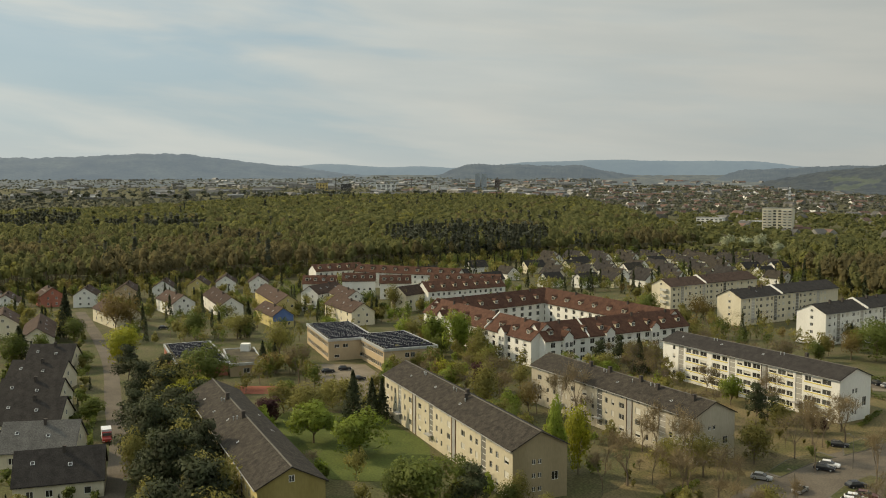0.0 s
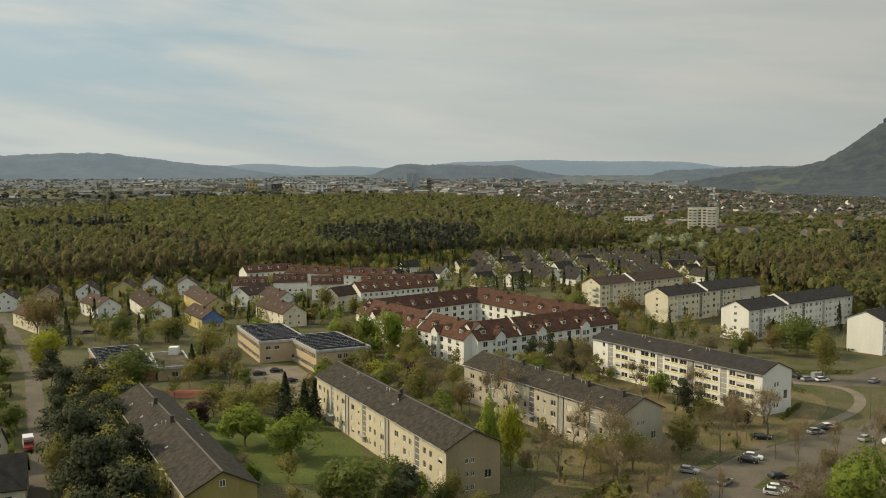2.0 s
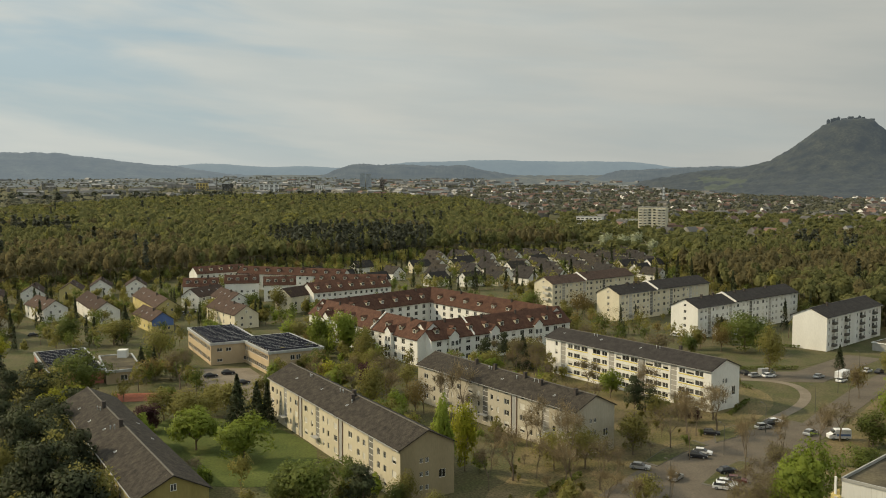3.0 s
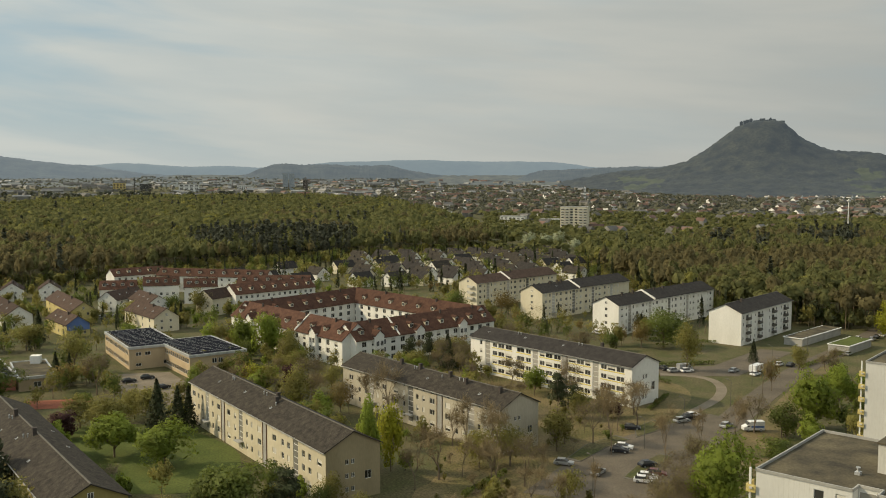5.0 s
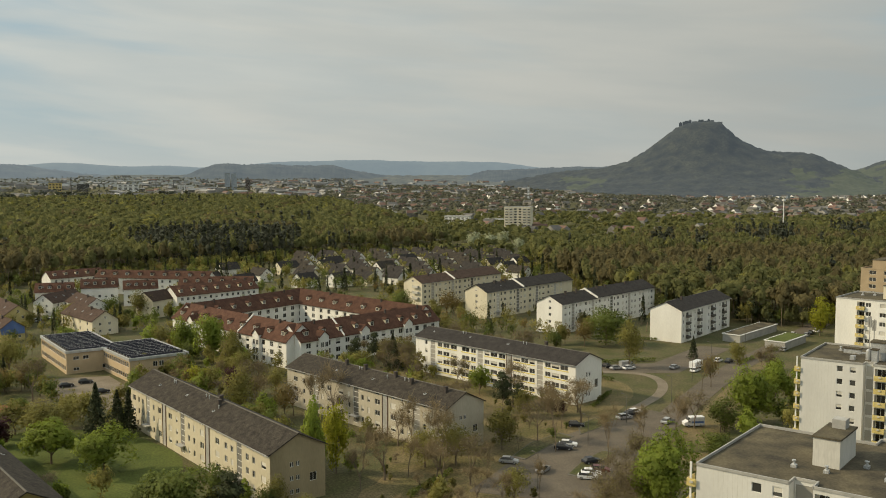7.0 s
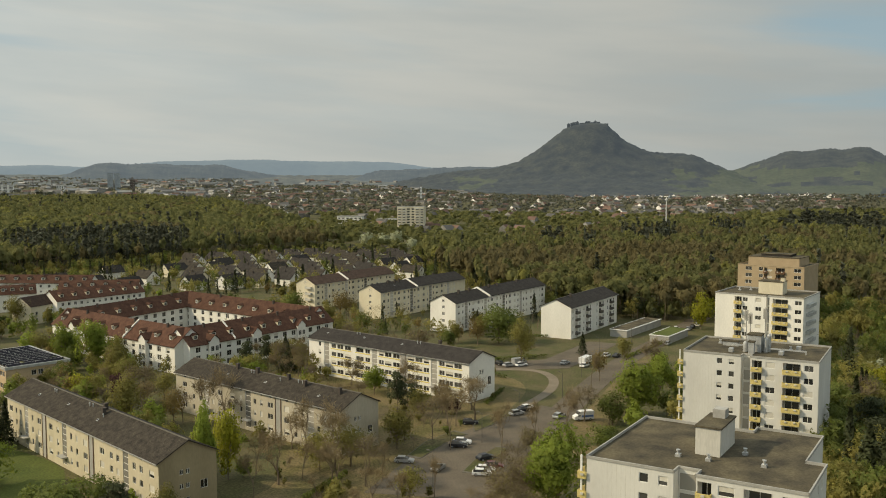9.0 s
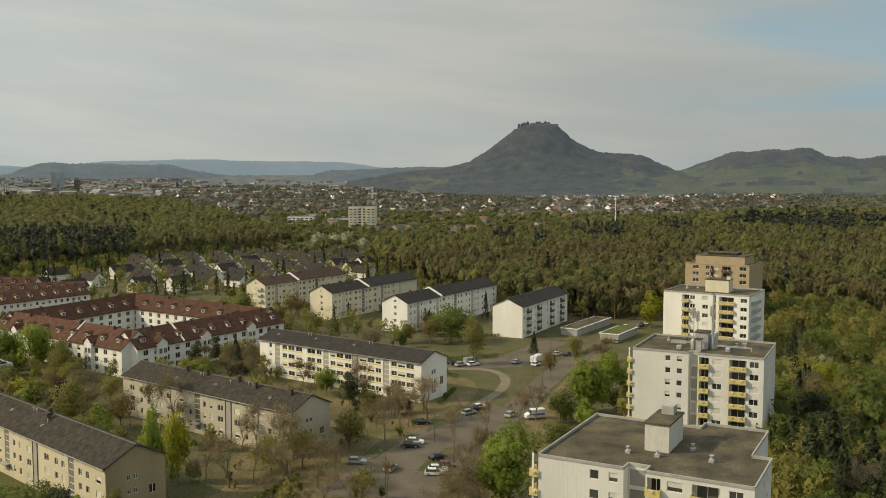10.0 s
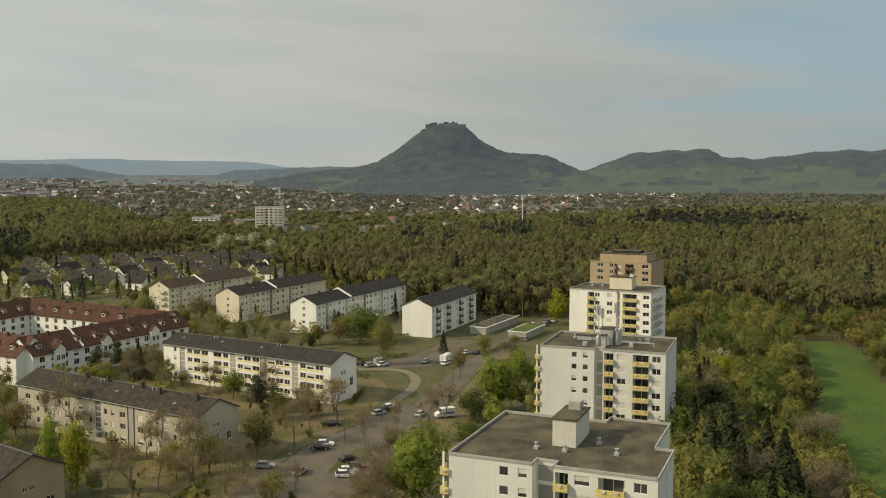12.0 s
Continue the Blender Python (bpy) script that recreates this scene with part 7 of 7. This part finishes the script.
strew([(-420, 425), (-240, 455), (-170, 500), (-118, 530), (-75, 580), (-20, 625), (52, 675), (150, 720), (150, 745), (52, 700), (-20, 652), (-80, 610), (-120, 560), (-172, 530), (-240, 485), (-420, 455)], 240, ("olive", "green", "olive", "bush", "rust"), (5, 11), margin=0.8, seed=31, joined="along the foot of the wood")
strew([(200, 385), (214, 345), (240, 316), (262, 330), (236, 352), (222, 392), (222, 480), (250, 600), (268, 670), (250, 672), (226, 600), (200, 480)], 110, ("olive", "green", "fir", "pine", "olive"), (6, 13), margin=0.8, seed=32, joined="along the foot of the wood")

# ---- far town ----


def gable_houses(x, y, z, L, W, H, R, a):
    """Wall and roof quads of many small pitched houses."""
    c, s = np.cos(a), np.sin(a)

    def P(u, v, w):
        return np.stack([x + u * c - v * s, y + u * s + v * c, z + w], -1)

    l, w = L / 2, W / 2
    A = [P(-l, -w, -1), P(l, -w, -1), P(l, w, -1), P(-l, w, -1)]
    B = [P(-l, -w, H), P(l, -w, H), P(l, w, H), P(-l, w, H)]
    T0, T1 = P(-l, 0 * w, R), P(l, 0 * w, R)
    walls = [np.stack(q, 1) for q in ((A[0], A[1], B[1], B[0]), (A[1], A[2], B[2], B[1]), (A[2], A[3], B[3], B[2]), (A[3], A[0], B[0], B[3]), (B[1], B[2], T1, T1 * 0.999 + B[1] * 0.001), (B[3], B[0], T0, T0 * 0.999 + B[3] * 0.001))]
    roofs = [np.stack(q, 1) for q in ((B[0], B[1], T1, T0), (B[2], B[3], T0, T1))]
    return np.concatenate(walls), np.concatenate(roofs)


def town(name, b0, b1, r0, r1, n, size, tall, roofs, label, seed, pow_=1.0, wall="white"):
    rg = np.random.RandomState(seed)
    b = rg.uniform(b0, b1, n)
    r = r0 + (r1 - r0) * rg.uniform(0, 1, n) ** pow_
    x, y = polar(b, r)
    keep = ~inside(F1, x, y) & ~inside(F2, x, y)
    x, y, r = x[keep], y[keep], r[keep]
    m = len(x)
    L, W, H = rg.uniform(*size, m), rg.uniform(9, 13, m), rg.uniform(*tall, m)
    R = H + np.where(rg.uniform(0, 1, m) < 0.85, W * 0.36, 0.05)
    a = rg.choice([0.5, 2.07, 0.2], m) + rg.normal(0, 0.15, m)
    kind = rg.randint(0, len(roofs), m)
    z = rise(x, y)
    ws = []
    for k, mat in enumerate(roofs):
        s = kind == k
        w_, f_ = gable_houses(x[s], y[s], z[s], L[s], W[s], H[s], R[s], a[s])
        ws.append(w_)
        tagged(new(name + "_roofs", quads_mesh(name + "_roofs", f_, [mat])), "roofs of the far town", "town roofs", kind="stuff")
    tagged(new(name + "_houses", quads_mesh(name + "_houses", np.concatenate(ws), [wall])), label, "town houses", kind="stuff")


town("town", 8.5, 47, 1420, 3150, 640, (10, 22), (4, 8), ("far_red", "far_grey", "far_red", "far_grey"), "small gabled houses of the far town", 41, wall="far_wall")
town("town", 15.5, 40, 930, 1480, 50, (10, 20), (5, 9), ("far_red", "far_grey", "far_red"), "gabled houses at the edge of the town", 45, wall="far_wall")
town("town", 9, 40, 1500, 3100, 80, (9, 16), (6, 9), ("far_red", "far_grey"), "whitewashed houses of the far town", 46, wall="far_white")
town("suburb", 30, 46, 2550, 3150, 240, (10, 15), (5, 8), ("far_grey", "far_grey"), "white hillside houses of the far suburb", 42, wall="far_white")
town("works", -30, 9, 2350, 4350, 330, (20, 70), (4, 9), ("far_grey", "far_pale", "far_grey", "far_pale"), "sheds and blocks of the industrial town", 43, 1.2, wall="far_wall")
town("works", -4, 24, 2300, 3800, 240, (14, 40), (5, 10), ("far_red", "far_grey", "far_pale"), "larger buildings of the town centre", 44, wall="far_wall")


TOWN_TREES = [wood_proto(np.random.RandomState(80 + i), 9, 0.5, 5) for i in range(5)]


def planted(name, protos, x, y, h, r, rg, mat):
    v, n = plant(protos, x, y, h, r, rg)
    return quads_mesh(name, v, [mat], normals=n)


def groves(name, b0, b1, r0, r1, n, seed, mat, label, hmin=8, hmax=15):
    rg = np.random.RandomState(seed)
    b, r = rg.uniform(b0, b1, n), np.sqrt(rg.uniform(r0 ** 2, r1 ** 2, n))
    x, y = polar(b, r)
    keep = ~inside(F1, x, y) & ~inside(F2, x, y)
    x, y = x[keep], y[keep]
    h = rg.uniform(hmin, hmax, len(x))
    tagged(new(name, planted(name, TOWN_TREES, x, y, h, h * rg.uniform(0.4, 0.65, len(x)), rg, mat)), label, "trees", kind="stuff")


groves("town_trees", 8, 30, 1400, 3200, 4600, 51, "far_tree", "trees among the far houses", 8, 13)
groves("town_trees", 30, 48, 1400, 2450, 2000, 57, "far_tree", "trees among the far houses", 7, 11)
groves("town_trees", 30, 48, 2450, 3200, 420, 58, "far_tree", "garden trees of the far suburb", 5, 8)
groves("town_trees", -30, 10, 2150, 4300, 3600, 52, "far_tree", "trees among the industrial town", 7, 12)
groves("town_trees", 40, 64, 1150, 3100, 1800, 55, "far_tree", "tree belts beyond the big wood", 8, 15)
groves("town_trees", 14.5, 38, 700, 1450, 1900, 53, "wood_green", "trees between the settlement and the town", 8, 14)
groves("far_groves", -33, -13, 1450, 2150, 800, 56, "far_tree", "tree belts behind the wood", 10, 15)
groves("dark_groves", -30, 0, 2000, 2500, 120, 54, "wood_dark", "dark conifers behind the wood", 18, 24)


def flat_tower(name, x, y, ang, L, W, H, wall, label, cat, nx=0, nz=0, cap=0.0, z0=0.0):
    b = base(name, x, y, ang, z0, label, cat)
    wins = {}
    if nx:
        wins = {s: [(u, 1.5 + k * (H - 2) / nz, (L if s in ("front",) else W) / nx * 0.6, (H - 2) / nz * 0.55, "plain") for u in [(i + 0.5) * (L if s == "front" else W) / nx for i in range(nx)] for k in range(nz)] for s in ("front", "left")}
    wall_block(b, L, W, H, wall, wins, None)
    part("roof", box_bm(-L / 2 - 0.3, L / 2 + 0.3, -W / 2 - 0.3, W / 2 + 0.3, H, H + 0.5), "grey", b)
    if cap:
        bm = bmesh.new()
        v = [bm.verts.new((sx * W * 0.5, sy * W * 0.5, H + 0.5)) for sx, sy in ((-1, -1), (1, -1), (1, 1), (-1, 1))]
        t = bm.verts.new((0, 0, H + cap))
        for i in range(4):
            bm.faces.new((v[i], v[(i + 1) % 4], t))
        part("spire", bm, "far_grey", b)
    return b


# a ten-storey block with balcony bands beyond the settlement
hb = flat_tower("high_rise", 372, 1003, -31, 32, 13, 30, "cream", "long ten-storey block with pale balcony bands", "high-rise", 6, 9)
for k in range(9):
    for u0, u1 in ((-15, -5), (4, 15)):
        part("balcony_band", box_bm(u0, u1, -7.6, -6.54, 2.6 + k * 3.1, 3.7 + k * 3.1), "shutter", hb)
flat_tower("office_block", 345, 1165, -31, 34, 12, 13, "white", "low white block beyond the trees", "apartment block", 6, 4)
flat_tower("office_block", 395, 1140, -31, 36, 12, 10, "white", "low white block beyond the trees", "apartment block", 6, 3)
for bb_, rr_, L_, W_, H_, wall_, lab_, cap_ in ((2.19, 3000, 17, 15, 52, "far_blue", "blue-grey twin tower in the haze", 0), (2.59, 3000, 17, 15, 51, "far_blue", "blue-grey twin tower in the haze", 0),
                                             (3.42, 2900, 15, 15, 34, "far_brown", "dark brown tower with pitched cap in the haze", 10), (9.05, 2500, 7, 7, 22, "far_white", "church tower with a slim spire", 18),
                                             (20.95, 2000, 4.5, 4.5, 37, "far_white", "slim white church tower", 4), (-7.6, 2900, 36, 16, 25, "far_ochre", "yellow factory block in the haze", 0), (-6.1, 2900, 34, 16, 22, "far_grey", "grey factory block in the haze", 0),
                                             (-3.6, 2850, 60, 20, 22, "far_white", "white factory hall in the haze", 0), (-0.5, 2850, 26, 14, 20, "far_white", "white factory block in the haze", 0),
                                             (-22.6, 4150, 200, 40, 12, "far_white", "long white hall at the valley edge", 0)):
    x_, y_ = polar(bb_, rr_)
    flat_tower("far_tower" if H_ > 36 else "factory", float(x_), float(y_), -bb_, L_, W_, H_, wall_, lab_, "tower" if H_ > 36 else "factory", 4 if H_ < 40 else 0, 5, cap_, float(rise(x_, y_)))
for bb_, rr_, H_, r_ in ((-6.75, 2850, 40, 1.8), (-2.0, 3000, 36, 1.5), (36.2, 830, 46, 0.55), (-1.0, 3000, 30, 1.4)):
    x_, y_ = polar(bb_, rr_)
    m_ = base("mast" if rr_ < 1000 else "factory_chimney", float(x_), float(y_), z=float(rise(x_, y_)), label="slim white lattice mast above the wood" if rr_ < 1000 else "tall factory chimney in the haze", category="mast" if rr_ < 1000 else "chimney")
    bm = bmesh.new()
    add_tube(bm, (0, 0, 0), (0, 0, H_), r_, r_ * 0.75, 8)
    part("pole", bm, "trim" if rr_ < 1000 else "far_grey", m_)
    if rr_ < 1000:
        bm = bmesh.new()
        add_tube(bm, (0, 0, H_ - 2.2), (0, 0, H_ - 1.2), 1.5, 1.5, 10)
        part("head_frame", bm, "trim", m_)

# castle ruin along the crest of the cone, in the hill's haze-emitting material
ruin = base("castle_ruin", float(hx), float(hy), -HB, 0, "grey ruined castle walls on the hilltop", "castle")
rrng = random.Random(3)
for k in range(14):
    u = -70 + k * 10.5 + rrng.uniform(-2, 2)
    h_ = rrng.uniform(-1, 5) + 2.5 * math.sin(k * 0.9) - 0.13 * abs(u)
    bm = box_bm(u - 5.5, u + 5.5, -8 + rrng.uniform(-6, 6), 2, 240, 269 + h_)
    if k % 3 == 0:
        add_box(bm, u - 2.5, u + 2.5, -9, -3, 262, 272 + h_)
    part("ruin_wall", bm, "hill_near", ruin)

# ---- cars ----


def car_proto(paint, label, L=4.3, W=1.75, H=1.45, van=False):
    """A parked car standing along local X."""
    e = base("van" if van else "car", 0, 0, label=label, category="van" if van else "car", group="parked cars")
    bm = bmesh.new()
    prof = [(-L / 2, 0.35), (-L / 2, 0.75), (-L / 2 + 0.15, 0.9), (L / 2 - 1.2, 0.92), (L / 2 - 0.1, 0.75), (L / 2, 0.45), (L / 2 - 0.05, 0.3), (-L / 2 + 0.1, 0.28)]
    if van:
        prof = [(-L / 2, 0.4), (-L / 2, H), (L / 2 - 1.6, H), (L / 2 - 0.9, H * 0.62), (L / 2, H * 0.45), (L / 2, 0.4)]
    s = [[bm.verts.new((x, y, z)) for x, z in prof] for y in (-W / 2, W / 2)]
    bm.faces.new(s[0]), bm.faces.new(s[1][::-1])
    for i in range(len(prof)):
        j = (i + 1) % len(prof)
        bm.faces.new((s[0][i], s[1][i], s[1][j], s[0][j]))
    bmesh.ops.recalc_face_normals(bm, faces=bm.faces[:])
    part("body", bm, paint, e)
    if van:
        part("windscreen", box_bm(L / 2 - 1.55, L / 2 - 0.95, -W / 2 + 0.05, W / 2 - 0.05, H * 0.66, H * 0.93), "pane", e)
        for sy in (-1, 1):
            y0, y1 = sorted((sy * W / 2, sy * (W / 2 + 0.01)))
            part("side_window", box_bm(L / 2 - 1.5, L / 2 - 0.8, y0, y1, H * 0.5, H * 0.62), "pane", e)
    else:
        bm = bmesh.new()
        lo, hi = [(-L / 2 + 0.2, -W / 2 + 0.06), (L / 2 - 1.15, -W / 2 + 0.06), (L / 2 - 1.15, W / 2 - 0.06), (-L / 2 + 0.2, W / 2 - 0.06)], [(-L / 2 + 0.75, -W / 2 + 0.25), (L / 2 - 1.9, -W / 2 + 0.25), (L / 2 - 1.9, W / 2 - 0.25), (-L / 2 + 0.75, W / 2 - 0.25)]
        a, b = [bm.verts.new((*p, 0.9)) for p in lo], [bm.verts.new((*p, H - 0.06)) for p in hi]
        for i in range(4):
            bm.faces.new((a[i], a[(i + 1) % 4], b[(i + 1) % 4], b[i]))
        bm.faces.new(b)
        bmesh.ops.recalc_face_normals(bm, faces=bm.faces[:])
        part("cabin_glass", bm, "pane", e, "dark glazed cabin")
        part("roof", box_bm(-L / 2 + 0.72, L / 2 - 1.87, -W / 2 + 0.22, W / 2 - 0.22, H - 0.06, H, bevel=0.02), paint, e)
    for sx in (-0.31, 0.3):
        for sy in (-1, 1):
            bm = bmesh.new()
            add_tube(bm, (sx * L, sy * (W / 2 - 0.2), 0.32), (sx * L, sy * (W / 2 + 0.01), 0.32), 0.32, 0.32, 12)
            wheel = part("wheel", bm, "rubber", e)
            bm = bmesh.new()
            add_tube(bm, (sx * L, sy * (W / 2), 0.32), (sx * L, sy * (W / 2 + 0.02), 0.32), 0.19, 0.19, 10)
            part("rim", bm, "car_silver", wheel)
    for sy in (-1, 1):
        part("headlight", box_bm(L / 2 - 0.06, L / 2 + 0.01, sy * W * 0.36 - 0.15, sy * W * 0.36 + 0.15, 0.55, 0.68), "trim", e)
    return e


CARS = {"car_white": car_proto("car_white", "white parked hatchback car"), "car_silver": car_proto("car_silver", "silver car parked on the asphalt"), "car_dark": car_proto("car_dark", "dark blue-black parked car"), "car_maroon": car_proto("car_maroon", "small dark maroon car parked in line")}
used_protos = set()


def park(kind, x, y, a, z=0.06):
    src = CARS[kind]
    if kind in used_protos:
        copy_thing(src, pose(x, y, z, 0, 0, a))
    else:
        used_protos.add(kind)
        src.location, src.rotation_euler = (x, y, z), (0, 0, radians(a))


for kind, x, y, a in (("car_white", 83.5, 191.2, -30), ("car_dark", 81.5, 189.0, -30), ("car_dark", 83.4, 178.1, 10), ("car_white", 78.2, 168.6, -28), ("car_white", 79.8, 170.6, -28), ("car_maroon", 82.6, 172.2, -28),
                      ("car_silver", 71.0, 175.5, 45), ("car_silver", 66, 183, -30), ("car_silver", 107.2, 209.6, 12), ("car_white", 112.4, 213.6, 12), ("car_dark", 110.5, 212.0, 12), ("car_silver", 116.0, 203.0, 35),
                      ("car_dark", 92, 206, -25), ("car_silver", 133, 266, 10), ("car_white", 137, 265, 10), ("car_dark", 131, 270, 100), ("car_white", 156, 256, 32), ("car_silver", 152, 262, 32), ("car_dark", 175, 266, 35),
                      ("car_white", 172, 268, 35), ("car_silver", 206, 279, 35), ("car_white", 222, 302, 20), ("car_white", 230, 306, 40), ("car_silver", 234, 303, 40), ("car_dark", 239, 307, 40), ("car_white", 244, 310, 40),
                      ("car_dark", 214, 296, 35), ("car_silver", 210, 292, 35), ("car_dark", -37, 287, 20), ("car_dark", -26, 276, 40), ("car_dark", -32, 291, 10),
                      ("car_silver", -79, 188, 110), ("car_dark", -76, 187, 20), ("car_white", -128, 362, 110), ("car_dark", -121, 350, 15), ("car_dark", -116, 372, 15), ("car_silver", -112, 378, 15), ("car_white", -106, 383, 15),
                      ("car_dark", -63, 428, 60), ("car_silver", -60, 432, 60), ("car_dark", -57, 421, 60), ("car_silver", -66, 424, 60), ("car_white", -53, 416, 60), ("car_dark", -50, 470, 30), ("car_white", 136, 340, 120),
                      ("car_silver", 170, 345, 120), ("car_white", 167, 343, 120), ("car_dark", 164, 341, 120), ("car_white", 161, 339, 120)):
    park(kind, x, y, a)
camper = car_proto("car_white", "white camper van with blue side stripe", 5.2, 2.0, 2.5, van=True)
camper.location, camper.rotation_euler = (120.7, 198.5, 0.06), (0, 0, radians(170))
part("side_stripe", box_bm(-2.4, 0.8, -1.02, -1.005, 1.0, 1.5), "bluewall", camper)
part("side_stripe", box_bm(-2.4, 0.8, 1.005, 1.02, 1.0, 1.5), "bluewall", camper)
lorry = car_proto("car_red", "small delivery van with red front and white box", 5.6, 2.1, 2.4, van=True)
lorry.location, lorry.rotation_euler = (-80.0, 211, 0.06), (0, 0, radians(-66))
part("cargo_box", box_bm(-2.7, 0.9, -1.1, 1.1, 0.7, 2.9), "car_white", lorry)
van = car_proto("car_silver", "silver minibus parked by the lawn", 5.2, 1.95, 2.1, van=True)
van.location, van.rotation_euler = (138, 268.5, 0.06), (0, 0, radians(10))
trailer = base("trailer", 158, 259, 35, 0.06, "white boxed trailer on the street edge", "trailer")
part("cargo_box", box_bm(-3, 3, -1.1, 1.1, 0.8, 2.8), "car_white", trailer)
for sx in (-1.2, 1.2):
    bm = bmesh.new()
    add_tube(bm, (sx, -1.1, 0.4), (sx, 1.1, 0.4), 0.4, 0.4, 12)
    part("wheel", bm, "rubber", trailer)

# street lamps along the street
for k, (x, y) in enumerate(((66, 166), (88, 190), (106, 206), (128, 222), (147, 243), (168, 266), (196, 288))):
    lamp = base("street_lamp", x, y, 120, label="slim grey street lamp", category="street lamp", group="street lamps")
    bm = bmesh.new()
    add_tube(bm, (0, 0, 0), (0, 0, 7.0), 0.09, 0.06, 6)
    add_tube(bm, (0, 0, 7.0), (1.1, 0, 7.4), 0.05, 0.04, 6)
    part("pole", bm, "kerb", lamp)
    part("lamp_head", box_bm(0.9, 1.6, -0.14, 0.14, 7.35, 7.5), "kerb", lamp)

# traffic islands with kerbs in the parking lot
for poly in ([(77, 170), (86, 178), (92, 184), (90, 186), (82, 180), (75, 172)], [(70, 184), (80, 193), (88, 198), (86, 202), (76, 196), (68, 187)], [(90, 199), (97, 203), (105, 211), (101, 213), (93, 207)], [(99, 186), (106, 192), (103, 195), (97, 189)]):
    sheet("kerb_island", poly, 0.14, "kerb", "kerbed planting island in the parking lot", "kerb")
    cx, cy = sum(p[0] for p in poly) / len(poly), sum(p[1] for p in poly) / len(poly)
    sheet("lawn", [(cx + (x - cx) * 0.93, cy + (y - cy) * 0.93) for x, y in poly], 0.17, "ground", "scrubby grass on a kerbed island", "lawn")
